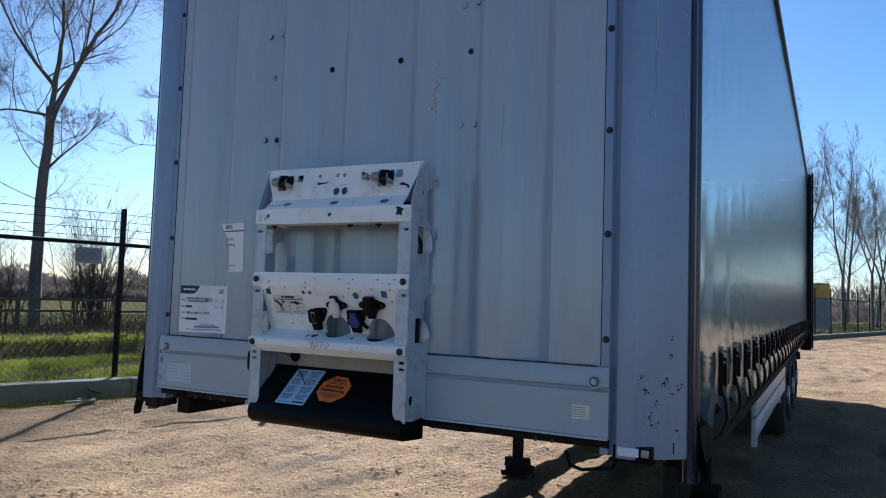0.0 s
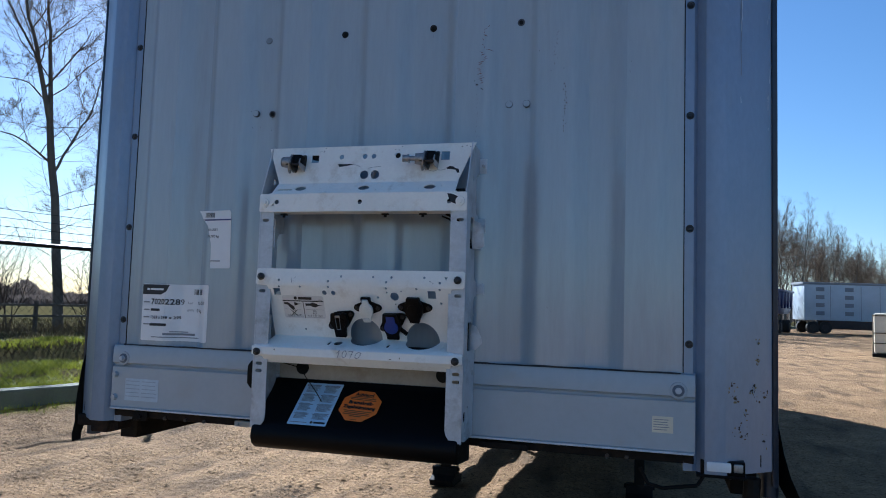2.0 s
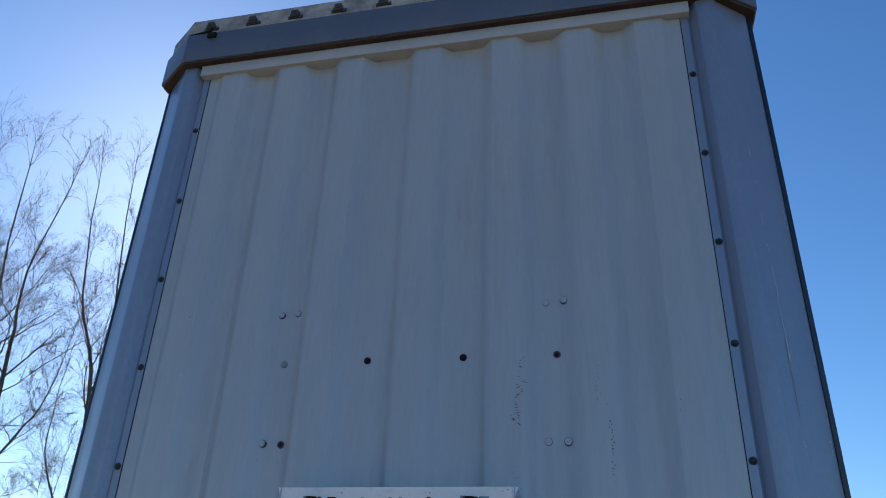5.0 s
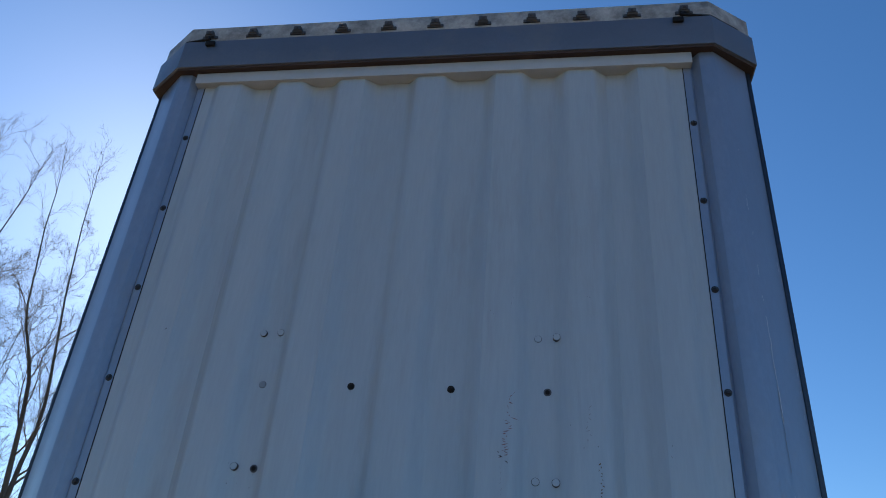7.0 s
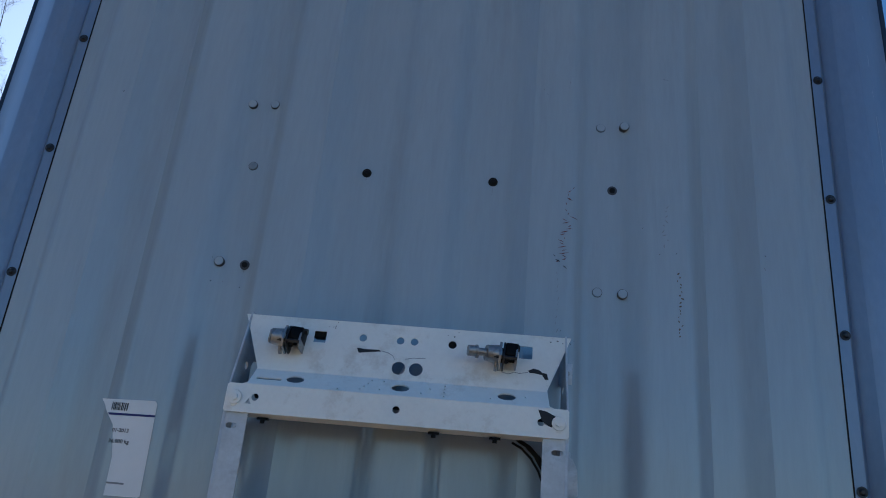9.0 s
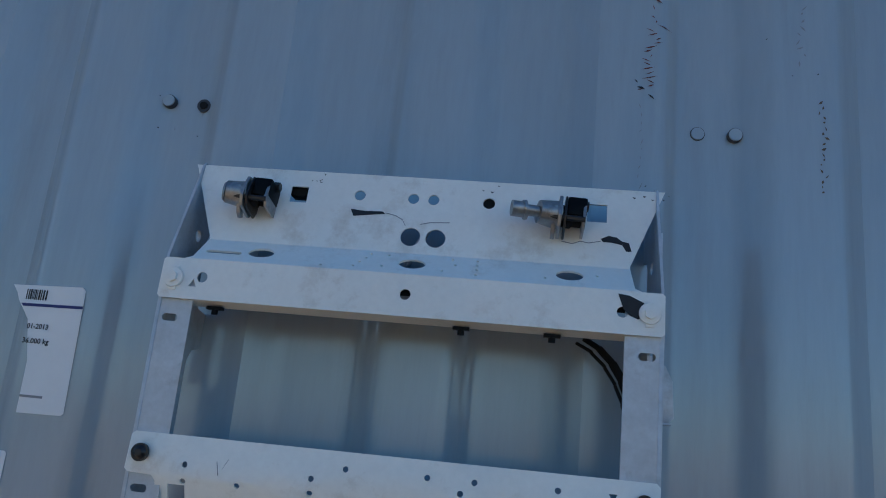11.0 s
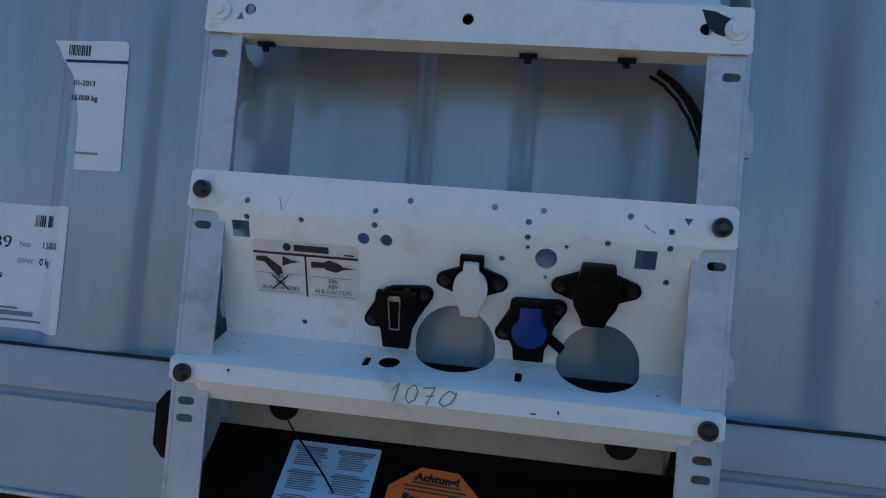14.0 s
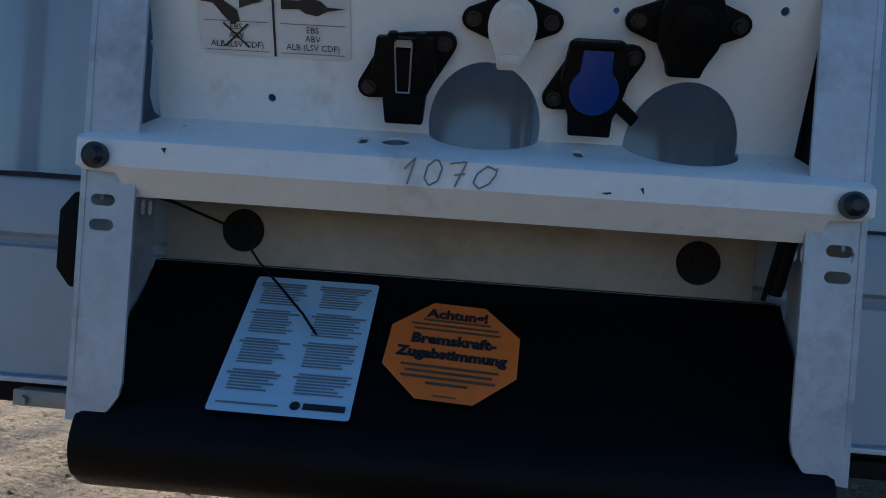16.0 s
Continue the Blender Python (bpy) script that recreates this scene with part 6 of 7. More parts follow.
wall_text("01-2013", -0.686, 1.808, 0.0120, M["ink"], tag, bold=0.0003, y=-0.0249)
wall_text("36.000 kg", -0.689, 1.783, 0.0125, M["ink"], tag, bold=0.0003, y=-0.0249)
bars("small_print", [(-0.671, -0.63, 1.691, 0.004)], M["ink_grey"], tag, y=-0.0249)

tag.location.x = 0.012

# faded type labels on the lower beam
for x0, x1, z0, z1, colr in ((-1.000, -0.852, 1.155, 1.238, "faded"), (0.936, 0.998, 1.182, 1.232, "tank")):
    st = wall_shape("type_label", [(x0, z0), (x1, z0), (x1, z1), (x0, z1)], M[colr], trailer, 0, "small faded label with tiny unreadable print", y=-0.0272)
    rows = []
    for k in range(5):
        z = z1 - 0.010 - k * (z1 - z0 - 0.012) / 5
        m_ = x0 + (x1 - x0) * 0.48
        rows += [(x0 + 0.004, m_ - rb.uniform(0.002, 0.012), z, 0.003), (m_ + 0.004, x1 - rb.uniform(0.003, 0.014), z, 0.003)] if x0 < 0 else [(x0 + 0.004, x1 - rb.uniform(0.003, 0.02), z, 0.0022)]
    bars("small_print", rows, M["faint_ink" if x0 < 0 else "ink_grey"], st, y=-0.0279)

# plugs and capped rivet holes in the wall
for x, z in ((-0.167, 2.537), (0.174, 2.535)):
    bm = bmesh.new()
    y = panel_y(x)
    tube(bm, (x, y + 0.002, z), (x, y - 0.003, z), 0.0135, 0.012, n=18)
    tube(bm, (x, y - 0.003, z), (x, y - 0.007, z), 0.008, 0.005, n=14)
    part("rubber_plug", bm, M["rubber"], trailer, "round black rubber plug in the wall")
for x, z, dark in ((-0.513, 2.726, 0), (-0.451, 2.73, 0), (-0.48, 2.536, 1), (0.458, 2.719, 0), (0.52, 2.722, 0), (0.49, 2.532, 2), (0.454, 2.246, 0), (0.516, 2.244, 0), (-0.517, 2.254, 0), (-0.45, 2.25, 2)):
    y = min(panel_y(x - 0.013), panel_y(x), panel_y(x + 0.013))
    bm = bmesh.new()
    tube(bm, (x, y + 0.012, z), (x, y - 0.0010, z), 0.0128, n=20)
    ring = part("cap_ring", bm, M["rim_dark"], trailer, "small filled bolt hole with a dark rim")
    bm = bmesh.new()
    tube(bm, (x, y, z), (x, y - 0.0034, z), 0.0117 if dark < 2 else 0.008, 0.0112 if dark < 2 else 0.007, n=18)
    part("cap", bm, [M["panel"], M["filler"], M["rubber"]][dark], ring)


def streak(name, mat_, x0, z0, x1, z1, w, seed, off=0.0012, pieces=1, jitter=0.0, y=None, parent=None):
    """Scratches: ragged slivers strung along a line on the wall."""
    rnd = random.Random(seed)
    bm = bmesh.new()
    for k in range(pieces):
        f0, f1 = k / pieces, (k + rnd.uniform(0.35, 0.9)) / pieces
        ax, az = x0 + (x1 - x0) * f0 + rnd.gauss(0, jitter), z0 + (z1 - z0) * f0
        bx, bz = x0 + (x1 - x0) * f1 + rnd.gauss(0, jitter), z0 + (z1 - z0) * f1
        d = Vector((bx - ax, bz - az))
        if d.length < 1e-5:
            continue
        n = Vector((-d.y, d.x)).normalized() * w * rnd.uniform(0.5, 1.2)
        pts = [(ax, az), ((ax + bx) / 2 + n.x, (az + bz) / 2 + n.y), (bx, bz), ((ax + bx) / 2 - n.x * 0.6, (az + bz) / 2 - n.y * 0.6)]
        vs = [bm.verts.new((px, (panel_y(px) - off) if y is None else y, pz)) for px, pz in pts]
        bm.faces.new(vs)
    return part(name, bm, mat_, parent or trailer, "scratches in the paint")


streak("scratch", M["chip"], -0.875, 2.718, -0.857, 2.742, 0.002, 1)
streak("scratch", M["scrape"], 0.385, 2.52, 0.370, 2.46, 0.0018, 2, pieces=5, jitter=0.008)
streak("scratch", M["scrape"], 0.372, 2.45, 0.350, 2.30, 0.0017, 3, pieces=18, jitter=0.010)
streak("scratch", M["chip"], 0.335, 2.325, 0.372, 2.285, 0.0028, 4, pieces=3, jitter=0.003)
streak("scratch", M["rust"], 0.650, 2.30, 0.645, 2.13, 0.0025, 5, pieces=18, jitter=0.004)
streak("scratch", M["ink_grey"], 0.625, 2.48, 0.615, 2.36, 0.0022, 6, pieces=9, jitter=0.006)
streak("scratch", M["ink_grey"], 0.37, 2.86, 0.365, 2.80, 0.0014, 7, pieces=3, jitter=0.004)
streak("scratch", M["ink_grey"], 0.855, 2.33, 0.865, 2.31, 0.0016, 8)
streak("scratch", M["ink_grey"], 0.60, 1.56, 0.625, 1.53, 0.0016, 9, pieces=2)
streak("scratch", M["ink_grey"], -0.50, 2.205, -0.50, 2.195, 0.002, 10)

streak("scratch", M["ink_grey"], 0.352, 2.28, 0.350, 2.12, 0.0012, 11, pieces=10, jitter=0.003)
streak("scratch", M["chip"], 0.62, 2.86, 0.64, 2.855, 0.0014, 12, pieces=2)
streak("scratch", M["ink_grey"], 0.30, 2.81, 0.31, 2.78, 0.0012, 13, pieces=2, jitter=0.004)
streak("dirt_run", M["ink_grey"], -0.167, 2.524, -0.168, 2.495, 0.0012, 14)
streak("dirt_run", M["ink_grey"], 0.174, 2.522, 0.173, 2.488, 0.0012, 15)
streak("dirt_run", M["ink_grey"], -0.45, 2.242, -0.452, 2.215, 0.0012, 16)
for k, (x, z) in enumerate(((-0.455, 2.19), (-0.535, 2.262), (0.56, 2.415), (0.60, 2.345), (0.642, 2.35), (0.86, 2.36), (0.36, 2.13), (-0.53, 2.20))):
    streak("paint_chip", M["chip"], x, z, x + 0.004, z - 0.003, 0.002, 30 + k)

# chipped paint on the trays
def sheet_patch(name, profile, pts, mat_, parent, lift=0.0006, label="", v_mid=None):
    v_mid = sum(p[1] for p in pts) / len(pts) if v_mid is None else v_mid
    m = frame_on(profile, v_mid, 0.0)
    bm = bmesh.new()
    f = bm.faces.new([bm.verts.new((x, v_mid - v, lift)) for x, v in pts])
    bm.normal_update()
    if f.normal.z < 0:
        f.normal_flip()
    ob = part(name, bm, mat_, parent, label)
    ob.matrix_basis = m
    return ob


sheet_patch("paint_chip", UPPER, [(-0.108, 0.063), (-0.085, 0.065), (-0.057, 0.064), (-0.052, 0.068), (-0.075, 0.071), (-0.102, 0.075)], M["chip"], upper_tray)
sheet_patch("paint_chip", UPPER, [(0.280, 0.086), (0.292, 0.080), (0.304, 0.082), (0.312, 0.088), (0.322, 0.090), (0.326, 0.104), (0.318, 0.104), (0.312, 0.094), (0.296, 0.091), (0.284, 0.091)], M["chip"], upper_tray)
sheet_patch("paint_chip", UPPER, [(0.302, 0.200), (0.318, 0.202), (0.338, 0.211), (0.344, 0.226), (0.330, 0.235), (0.318, 0.230), (0.310, 0.222)], M["chip"], upper_tray, v_mid=0.22)
for pts in ([(-0.285, 0.347), (-0.28, 0.346), (-0.281, 0.352)], [(0.125, 0.361), (0.134, 0.360), (0.135, 0.3615), (0.13, 0.3625)], [(0.16, 0.355), (0.163, 0.354), (0.164, 0.361)]):
    sheet_patch("paint_chip", LOWER, pts, M["chip"], lower_tray, v_mid=0.358)
for k, (x, v, dx, dv) in enumerate(((-0.235, 0.030, 0.004, 0.018), (-0.226, 0.04, 0.006, -0.014), (0.252, 0.031, 0.006, 0.006), (0.262, 0.038, 0.003, 0.003))):
    sheet_patch("scratch", LOWER, [(x, v), (x + dx + 0.0012, v + dv), (x + dx, v + dv + 0.001), (x - 0.0008, v + 0.001)], M["ink_grey"], lower_tray, v_mid=0.027)

# hairline cracks in the paint of the upper tray
def crack(pts, profile, parent, w=0.0007):
    for (ax, av), (bx, bv) in zip(pts, pts[1:]):
        sheet_patch("crack", profile, [(ax, av - w), (bx, bv - w), (bx, bv + w), (ax, av + w)], M["ink_grey"], parent, 0.0006, v_mid=0.07)


crack([(-0.052, 0.066), (-0.035, 0.070), (-0.024, 0.076), (-0.018, 0.086)], UPPER, upper_tray)
crack([(0.005, 0.082), (0.02, 0.078), (0.05, 0.076)], UPPER, upper_tray)
crack([(0.280, 0.090), (0.262, 0.094), (0.25, 0.092), (0.238, 0.097), (0.222, 0.094)], UPPER, upper_tray)
crack([(0.322, 0.104), (0.323, 0.122)], UPPER, upper_tray)
for k in range(14):
    x0, v0 = rb.choice((-0.18, -0.17, 0.12, 0.33, 0.345)) + rb.gauss(0, 0.012), rb.uniform(0.003, 0.02)
    sheet_patch("paint_chip", UPPER, [(x0, v0), (x0 + rb.uniform(0.002, 0.006), v0 + 0.001), (x0 + 0.002, v0 + rb.uniform(0.002, 0.004))], M["chip"], upper_tray, v_mid=0.01)

# felt-pen number on the lip
pen = []
X0, Z0, hgt = -0.055, 1.3715, 0.025
strokes = [[(0.0, 0.55), (0.45, 1.0), (0.15, 0.0)], [(1.25, 0.95), (0.95, 0.7), (0.85, 0.25), (1.05, 0.0), (1.4, 0.2), (1.55, 0.65), (1.4, 0.95), (1.25, 0.95)], [(1.85, 0.85), (2.55, 0.95), (2.1, 0.0)], [(2.05, 0.45), (2.5, 0.5)], [(3.75, 0.72), (3.4, 0.85), (3.0, 0.55), (2.85, 0.2), (3.1, 0.0), (3.5, 0.2), (3.75, 0.55), (3.8, 0.8)]]
bm = bmesh.new()
for st in strokes:
    for (ax, az), (bx, bz) in zip(st, st[1:]):
        a = Vector((X0 + ax * 0.0225, -0.1962, Z0 + az * hgt))
        b = Vector((X0 + bx * 0.0225, -0.1962, Z0 + bz * hgt))
        tube(bm, a, b, 0.0009, n=5)
part("felt_pen_number", bm, M["ink_grey"], lower_tray, "number 1070 written by felt pen")


# stickers that lie in a frame of their own: x to the right, y up
def sticker(name, pts, mat_, m, label):
    bm = bmesh.new()
    bm.faces.new([bm.verts.new((x, y, 0.0)) for x, y in pts])
    bm.normal_update()
    for f in bm.faces:
        if f.normal.z < 0:
            f.normal_flip()
    ob = part(name, bm, mat_, trailer, label)
    ob.matrix_basis = m
    return ob


def print_on(parent, body, x, y, size, mat_, align='CENTER', bold=0.0):
    me = text_mesh(body, size, align, bold)
    for v in me.vertices:
        v.co = (x + v.co.x, y + v.co.y, 0.0012)
    me.materials.append(mat_)
    ob = new("lettering", me)
    ob.parent = parent


def bars_on(parent, rows, mat_, name="small_print"):
    for x0, x1, y, h in rows:
        bm = bmesh.new()
        bm.faces.new([bm.verts.new(p) for p in ((x0, y - h / 2, 0.0012), (x1, y - h / 2, 0.0012), (x1, y + h / 2, 0.0012), (x0, y + h / 2, 0.0012))])
        part(name, bm, mat_, parent)


def shape_on(parent, name, pts, mat_, z=0.0012):
    bm = bmesh.new()
    f = bm.faces.new([bm.verts.new((x, y, z)) for x, y in pts])
    bm.normal_update()
    if f.normal.z < 0:
        f.normal_flip()
    return part(name, bm, mat_, parent)


up, out = Vector((0, 0.763, 0.646)), Vector((0, -0.646, 0.763))
top = Vector((0.0018, -0.035, 1.2653)) + out * 0.002
slope = Matrix(((1, 0, 0, top.x), (0, up.y, out.y, top.y), (0, up.z, out.z, top.z), (0, 0, 0, 1))) @ Matrix.Diagonal((0.96, 0.96, 1, 1))
ws = sticker("instruction_sticker", round_rect(-0.244, -0.1965, -0.098, 0.0, 0.004), M["sticker"], slope, "pale blue instruction sticker with two columns of small print")
rt2 = random.Random(6)
for c, (x0, x1) in enumerate(((-0.236, -0.178), (-0.166, -0.104))):
    rows = []
    y = -0.012
    k = 0
    while y > -0.172:
        if k in (9, 18, 27):
            y -= 0.007
        full = k in (0, 1, 10, 19, 28)
        rows.append((x0 + (0 if full else 0.005), x1 - rt2.uniform(0.0, 0.018 if not full else 0.006), y, 0.0023 if not full else 0.003))
        y -= 0.0041
        k += 1
    bars_on(ws, rows, M["ink_grey"], "print_column")
bars_on(ws, [(-0.236, -0.172, -0.186, 0.0026)], M["ink_grey"])
bars_on(ws, [(-0.147, -0.104, -0.184, 0.008)], M["ink"], "maker_mark")
shape_on(ws, "maker_mark", circle_pts(-0.155, -0.184, 0.0055, 12), M["ink"])
r, cx, cy = 0.0775, -0.004, -0.094
oc = sticker("warning_sticker", [(cx + r * math.cos(radians(22.5 + 45 * k)), cy + 0.97 * r * math.sin(radians(22.5 + 45 * k))) for k in range(8)], M["orange"], slope @ Matrix.Translation((0, 0, 0.0004)) @ Matrix.Translation((cx, cy, 0)) @ pose(0, 0, 0, 0, 0, -3) @ Matrix.Translation((-cx, -cy, 0)), "orange octagonal warning sticker with black German text")
print_on(oc, "Achtung!", cx, cy + 0.051, 0.0190, M["ink"], bold=0.0008)
print_on(oc, "Bremskraft-", cx, cy + 0.012, 0.0195, M["ink"], bold=0.0010)
print_on(oc, "Zugabstimmung", cx, cy - 0.0085, 0.0185, M["ink"], bold=0.0010)
bars_on(oc, [(cx - 0.038, cx + 0.038, cy + 0.041, 0.003), (cx - 0.05, cx + 0.048, cy + 0.034, 0.003), (cx - 0.046, cx + 0.05, cy + 0.027, 0.003)] + [(cx - w, cx + w, cy - 0.026 - 0.0075 * k, 0.0034) for k, w in enumerate((0.052, 0.046, 0.05, 0.022))] + [(cx - 0.012, cx + 0.012, cy - 0.064, 0.002)], M["rust"])

m = frame_on(LOWER, 0.135, -0.199) @ Matrix.Translation((0, 0, 0.0012))
al = sticker("coupling_sticker", round_rect(-0.0765, -0.042, 0.0765, 0.042, 0.008), M["silver_st"], m, "silver sticker with plug pictograms and black print")
bars_on(al, [(-0.0755, 0.0755, 0.0225, 0.0035), (-0.0012, 0.0012, -0.010, 0.062)], M["ink"], "rule")
bars_on(al, [(-0.016, 0.034, 0.0325, 0.0095), (0.056, 0.070, 0.0275, 0.002)], M["ink"], "maker_mark")
shape_on(al, "maker_mark", circle_pts(-0.026, 0.033, 0.006, 12), M["ink"])
shape_on(al, "pictogram", [(-0.072, 0.016), (-0.057, 0.017), (-0.048, 0.010), (-0.036, 0.002), (-0.034, -0.008), (-0.042, -0.012), (-0.052, -0.002), (-0.060, 0.008), (-0.072, 0.009)], M["ink"])
shape_on(al, "pictogram", [(-0.033, 0.019), (-0.020, 0.013), (-0.008, 0.012), (-0.020, 0.009), (-0.034, 0.004)], M["ink"])
shape_on(al, "pictogram", [(0.008, 0.014), (0.026, 0.014), (0.034, 0.018), (0.048, 0.014), (0.054, 0.009), (0.072, 0.008), (0.054, 0.005), (0.044, 0.0), (0.032, 0.002), (0.026, 0.006), (0.008, 0.005)], M["ink"])
for dx in (-0.0385, 0.0385):
    print_on(al, "EBS", dx, -0.014, 0.0085, M["ink"])
    print_on(al, "ABV", dx, -0.0225, 0.0085, M["ink"])
    print_on(al, "ALB (LSV CDF)", dx, -0.031, 0.0085, M["ink"])
for k in (1, -1):
    shape_on(al, "cross_stroke", [(-0.052, -0.022 - k * 0.011), (-0.050, -0.022 - k * 0.012), (-0.025, -0.022 + k * 0.011), (-0.027, -0.022 + k * 0.012)], M["ink"], 0.0016)
bars_on(al, [(-0.071, -0.006, -0.0085, 0.0008), (0.006, 0.071, -0.0085, 0.0008), (-0.071, -0.006, -0.037, 0.0008), (0.006, 0.071, -0.037, 0.0008)], M["ink_grey"], "rule")

# chips and scrapes on the right-hand corner post: its outer face is bevelled
def on_post(t, z, lift=0.0012):
    a, b = Vector((1.152, -0.027)), Vector((1.292, 0.090))
    n = Vector((b.y - a.y, a.x - b.x)).normalized()
    p = a + (b - a) * t + n * lift
    return Vector((p.x, p.y, z))


rp = random.Random(21)
for k in range(95):
    t, z, sp = rp.choice(((0.10, 1.315, 1), (0.16, 1.30, 1), (0.14, 1.335, 1), (0.62, 1.325, 1), (0.70, 1.315, 1), (0.55, 1.32, 1), (0.30, 1.19, 1), (0.22, 1.20, 1), (0.36, 1.18, 1), (0.70, 1.47, 0.5), (0.70, 1.41, 0.5), (0.88, 1.31, 0.5), (0.4, 1.25, 0.6), (0.85, 1.17, 1)))
    t, z = t + rp.gauss(0, 0.05 * sp), z + rp.gauss(0, 0.014 * sp)
    t = min(0.95, max(0.04, t))
    w, h = 0.008 + 0.045 * rp.random() ** 2.5, rp.uniform(0.0015, 0.006)
    bm = bmesh.new()
    bm.faces.new([bm.verts.new(on_post(min(1, max(0, t + w * math.cos(a) * rp.uniform(0.4, 1))), z + h * math.sin(a) * rp.uniform(0.5, 1))) for a in (0, 0.9, 1.8, 2.7, 3.6, 4.5, 5.4)])
    part("paint_chip", bm, rp.choice((M["moss"], M["moss"], M["rust"], M["rust"], M["chip"])), trailer)
for shade, ks in (("ink_grey", range(0, 7)), ("worn_edge", range(4, 14))):
    bm = bmesh.new()
    for k in ks:
        z0 = 2.30 + 0.036 * k
        t = 0.30 + (0.012 if shade == "worn_edge" else 0) + rp.gauss(0, 0.006)
        bm.faces.new([bm.verts.new(on_post(t + d, z)) for d, z in ((0, z0), (0.016, z0 + 0.004), (0.013, z0 + 0.034), (0.002, z0 + 0.04))])
    part("scratch", bm, M[shade], trailer, "long scratch down the post")
for k in range(34):
    t, z = rp.choice((0.30, 0.93, 0.93, 0.96)) + rp.gauss(0, 0.012), rp.uniform(2.1, 3.5)
    t, h = min(0.98, t), 0.008 + 0.05 * rp.random() ** 3
    bm = bmesh.new()
    bm.faces.new([bm.verts.new(on_post(t + d, zz)) for d, zz in ((0, z), (0.012, z + h * 0.3), (0.008, z + h), (0.002, z + h * 0.8))])
    part("paint_chip", bm, M["worn_edge"], trailer)


# ---- vehicles and tanks across the yard ----
def wheel_set(parent, places, r, w):
    src = None
    for p in places:
        if src is None:
            bm = bmesh.new()
            tube(bm, (-w / 2, 0, 0), (w / 2, 0, 0), r, n=24)
            src = part("wheel", bm, M["tyre"], parent)
            bm = bmesh.new()
            tube(bm, (-w / 2 - 0.01, 0, 0), (w / 2 + 0.01, 0, 0), r * 0.55, n=18)
            part("rim", bm, M["dark_steel"], src)
            src.matrix_basis = Matrix.Translation(p)
        else:
            ob = shared("wheel", src, parent, Matrix.Translation(p))
            rim = shared("rim", src.children[0], ob, Matrix())


def build_tipper():
    t = afield(thing("tipper_trailer", "dark blue tipper trailer seen from behind, parked by the far kerb", "truck", at=pose(7.65, 52.18, 0, 0, 0, -19)), 0.91)
    bm = bmesh.new()
    prism(bm, [(-0.95, 1.45), (0.95, 1.45), (1.28, 2.2), (1.34, 3.2), (-1.34, 3.2), (-1.28, 2.2)], 0.0, 6.2, "y", 0.03)
    part("tipper_body", bm, M["tipper_blue"], t, "dark blue steel tipping body")
    for y in (0.5, 1.7, 2.9, 4.1, 5.3):
        for s in (-1, 1):
            bm = bmesh.new()
            box(bm, (s * 1.26, y - 0.06, 1.9), (s * 1.38, y + 0.06, 3.15), 0.01)
            part("rib", bm, M["tipper_blue"], t)
    bm = bmesh.new()
    box(bm, (-1.42, -0.06, 3.14), (1.42, 6.26, 3.3), 0.03)
    part("top_rail", bm, M["tipper_blue"], t)
    bm = bmesh.new()
    box(bm, (-0.5, 0.2, 0.8), (0.5, 6.0, 1.4), 0.02)
    box(bm, (-1.2, -0.02, 0.9), (1.2, 0.12, 1.25), 0.02)
    part("chassis", bm, M["chassis"], t)
    for x in (-0.95, 0.72):
        bm = bmesh.new()
        box(bm, (x, -0.05, 1.0), (x + 0.3, -0.02, 1.12), 0.01)
        part("tail_lamp", bm, M["lamp_lens"], t, "pale rear lamp")
    wheel_set(t, [(s * 0.98, y, 0.5) for s in (-1, 1) for y in (0.8, 2.0, 5.2)], 0.5, 0.5)


def build_box_trailer():
    t = afield(thing("livestock_trailer", "long white livestock trailer with columns of vent slots", "trailer", at=pose(14.4, 58.3, 0, 0, 0, -80)), 0.955)
    L = 7.1
    bm = bmesh.new()
    box(bm, (-1.25, -L / 2, 1.0), (1.25, L / 2, 3.75), 0.05)
    part("body", bm, M["white_box"], t, "white slotted box body")
    for s in (-1, 1):
        for y in (-2.4, -0.3, 2.75):
            for z in (1.38, 2.0, 2.6, 3.2):
                bm = bmesh.new()
                box(bm, (s * 1.25, y - 0.31, z), (s * 1.265, y + 0.31, z + 0.3))
                part("vent_slot", bm, M["grey_slot"], t)
        for y in (-1.65, 0.55, 1.9):
            bm = bmesh.new()
            box(bm, (s * 1.25, y - 0.012, 1.1), (s * 1.262, y + 0.012, 3.65))
            part("panel_joint", bm, M["grey_slot"], t)
    bm = bmesh.new()
    box(bm, (-1.2, -L / 2 + 1.8, 0.35), (1.2, L / 2 - 0.1, 1.0), 0.03)
    part("skirt", bm, M["skirt"], t, "dark brown skirt panel")
    for y in (-0.75, -0.35, 0.05):
        bm = bmesh.new()
        box(bm, (-1.215, y, 0.62), (-1.2, y + 0.22, 0.74), 0.01)
        part("side_lamp", bm, M["lamp_lens"], t)
    bm = bmesh.new()
    box(bm, (-1.28, -L / 2 - 0.1, 3.7), (1.28, L / 2 + 0.1, 3.88), 0.02)
    part("top_rail", bm, M["grey_slot"], t)
    wheel_set(t, [(s * 1.05, y, 0.45) for s in (-1, 1) for y in (-2.9, -2.0)], 0.45, 0.35)


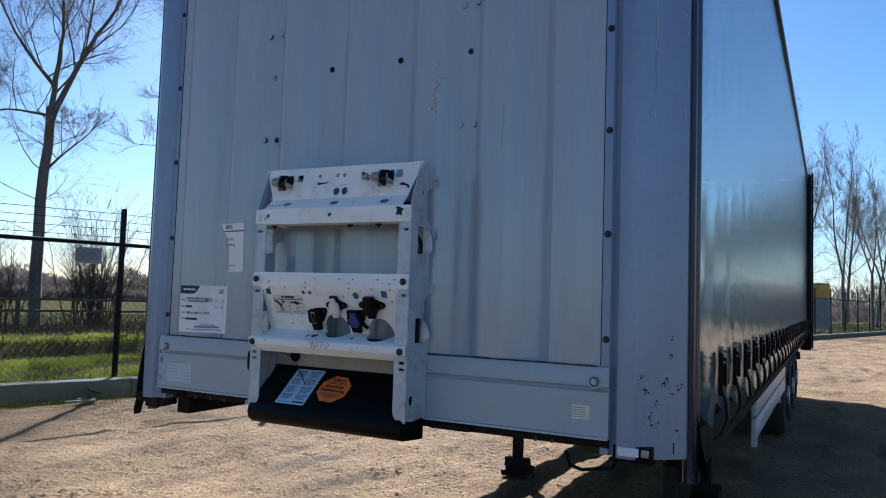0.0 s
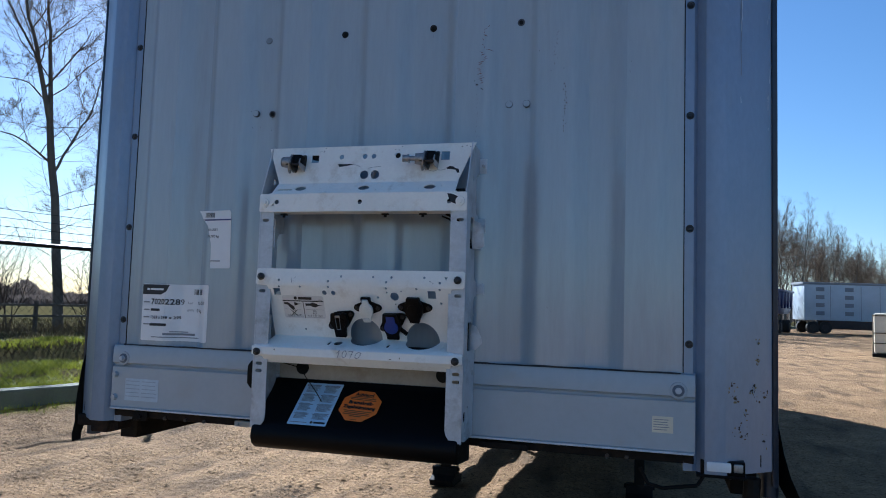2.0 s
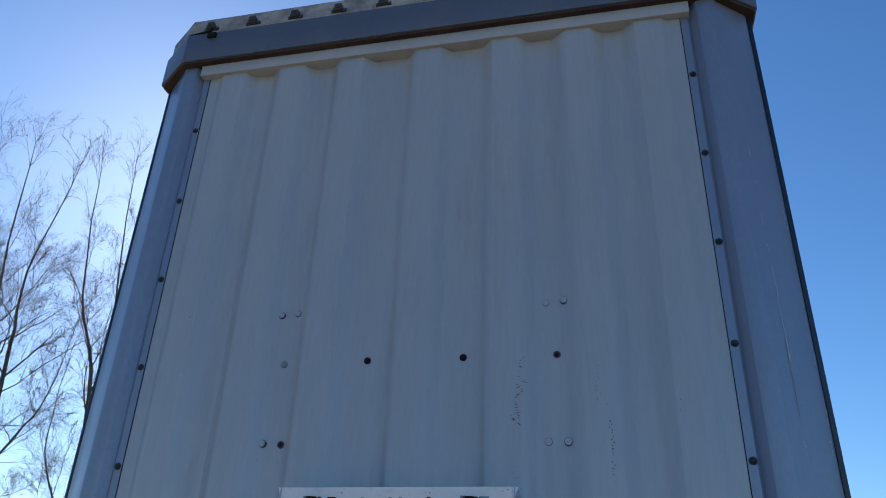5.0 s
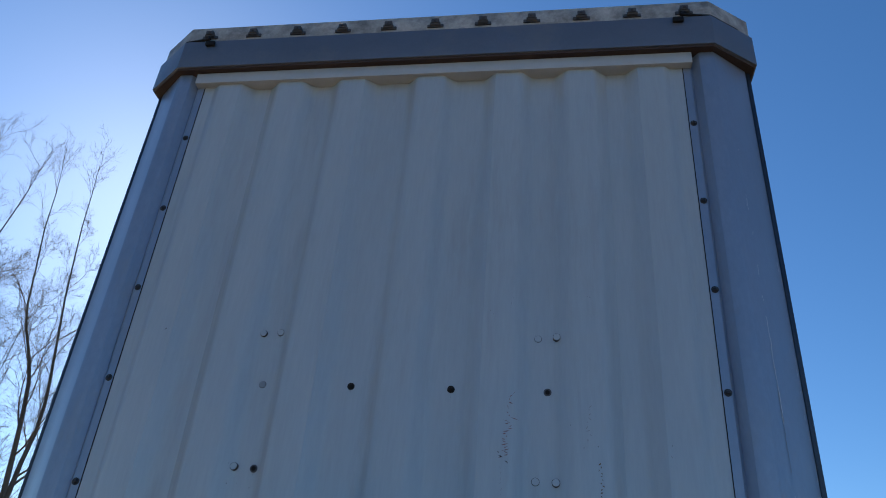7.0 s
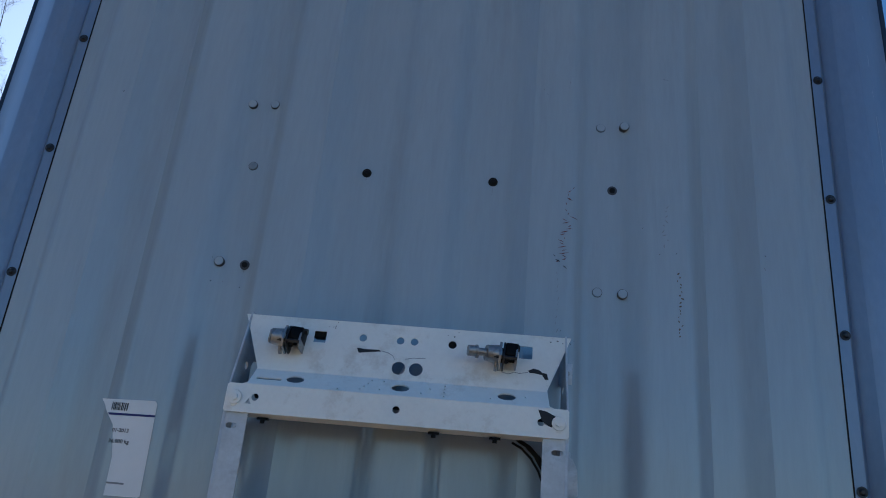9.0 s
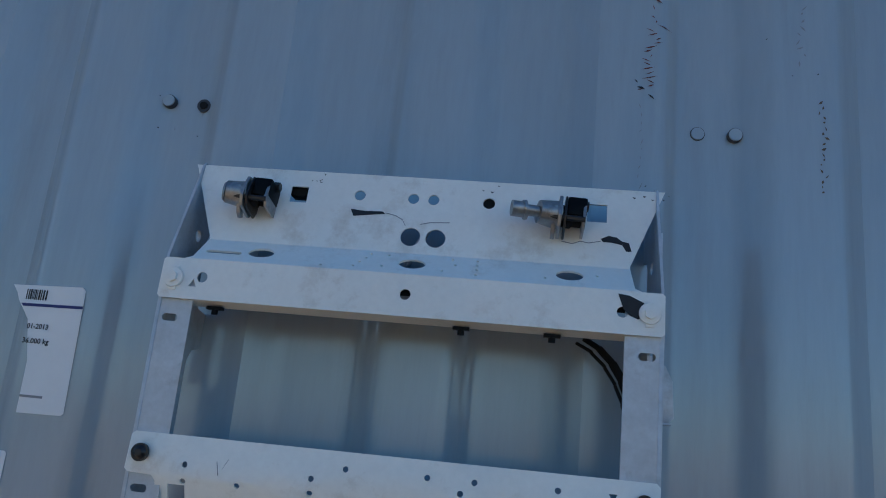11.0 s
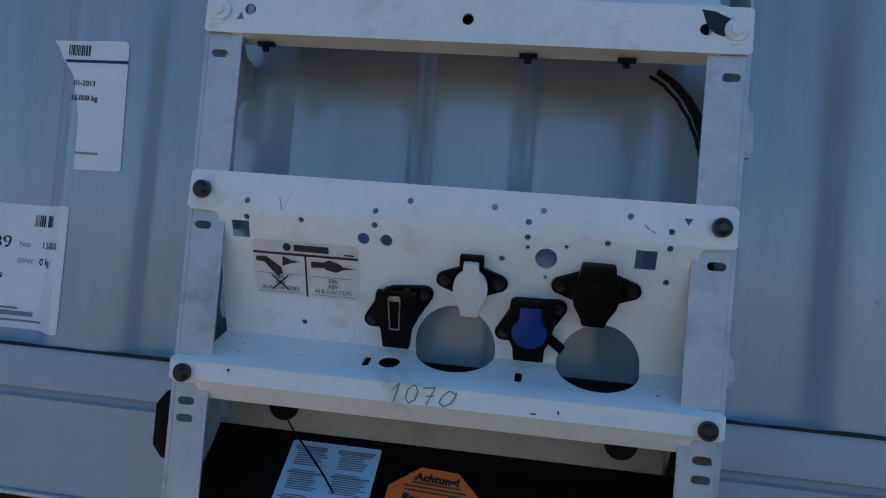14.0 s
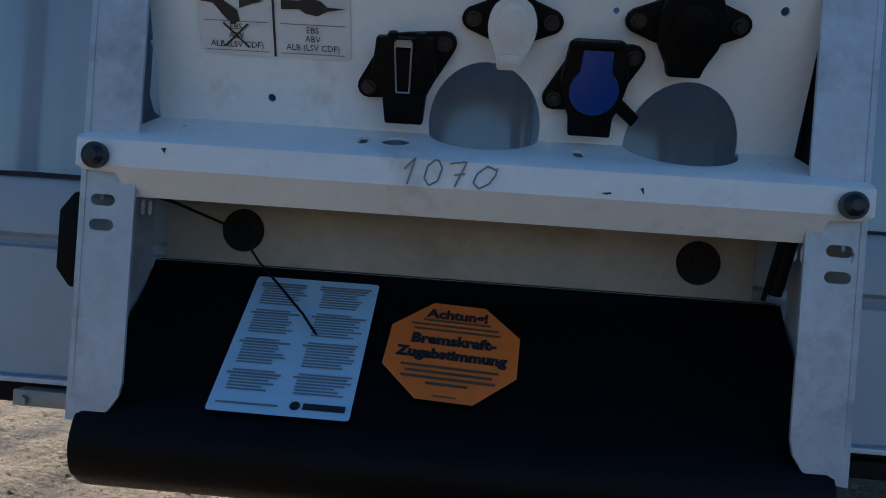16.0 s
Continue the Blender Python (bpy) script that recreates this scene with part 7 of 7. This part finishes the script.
def build_tank():
    t = afield(thing("liquid_tank", "cream plastic liquid container in a rusty steel frame", "tank", at=pose(8.28, 25.84, 0, 0, 0, -14)), 0.955)
    bm = bmesh.new()
    box(bm, (-0.2, -0.8, 0.12), (1.9, 0.8, 1.50), 0.09)
    part("bottle", bm, M["tank"], t, "cream plastic bottle")
    for z in (0.45, 0.80, 1.40):
        bm = bmesh.new()
        box(bm, (-0.23, -0.83, z), (1.93, 0.83, z + 0.035), 0.004)
        part("frame_bar", bm, M["rust"], t)
    for x in (-0.22, 0.85, 1.92):
        for y in (-0.82, 0.82):
            bm = bmesh.new()
            tube(bm, (x, y, 0.1), (x, y, 1.45), 0.02, n=8)
            part("frame_post", bm, M["rust"], t)
    bm = bmesh.new()
    box(bm, (-0.25, -0.85, 0.0), (1.95, 0.85, 0.11), 0.01)
    part("pallet", bm, M["chassis"], t)


def build_loader():
    t = afield(thing("yellow_machine", "yellow and black site machine standing far off", "machine", at=pose(16.2, 50.3, 0, 0, 0, -20)), 0.955)
    bm = bmesh.new()
    box(bm, (-1.0, -1.6, 2.3), (1.4, 0.2, 3.0), 0.1)
    part("body", bm, M["yellow"], t, "yellow body")
    bm = bmesh.new()
    box(bm, (-1.1, -2.0, 0.6), (1.1, 2.0, 1.5), 0.1)
    box(bm, (-0.7, -1.4, 1.4), (1.3, 0.1, 2.35), 0.1)
    box(bm, (-0.8, 0.2, 1.6), (0.8, 1.6, 2.3), 0.1)
    part("undercarriage", bm, M["chassis"], t)
    wheel_set(t, [(s * 1.05, y, 0.6) for s in (-1, 1) for y in (-1.3, 1.3)], 0.6, 0.4)


def build_silo():
    t = afield(thing("silo", "squat round tank, yellow above and dark grey below, beyond the fence", "silo", at=pose(0.9, 59.0, 0)), 0.955)
    bm = bmesh.new()
    tube(bm, (0, 0, -0.1), (0, 0, 2.2), 0.8, n=32)
    part("lower_band", bm, M["grey_slot"], t)
    bm = bmesh.new()
    tube(bm, (0, 0, 2.2), (0, 0, 3.3), 0.8, n=32)
    part("upper_band", bm, M["yellow"], t)
    bm = bmesh.new()
    tube(bm, (0, 0, 3.3), (0, 0, 3.42), 0.82, 0.7, n=32)
    part("lid", bm, M["grey_slot"], t)


build_tipper()
build_box_trailer()
build_tank()
build_loader()
build_silo()
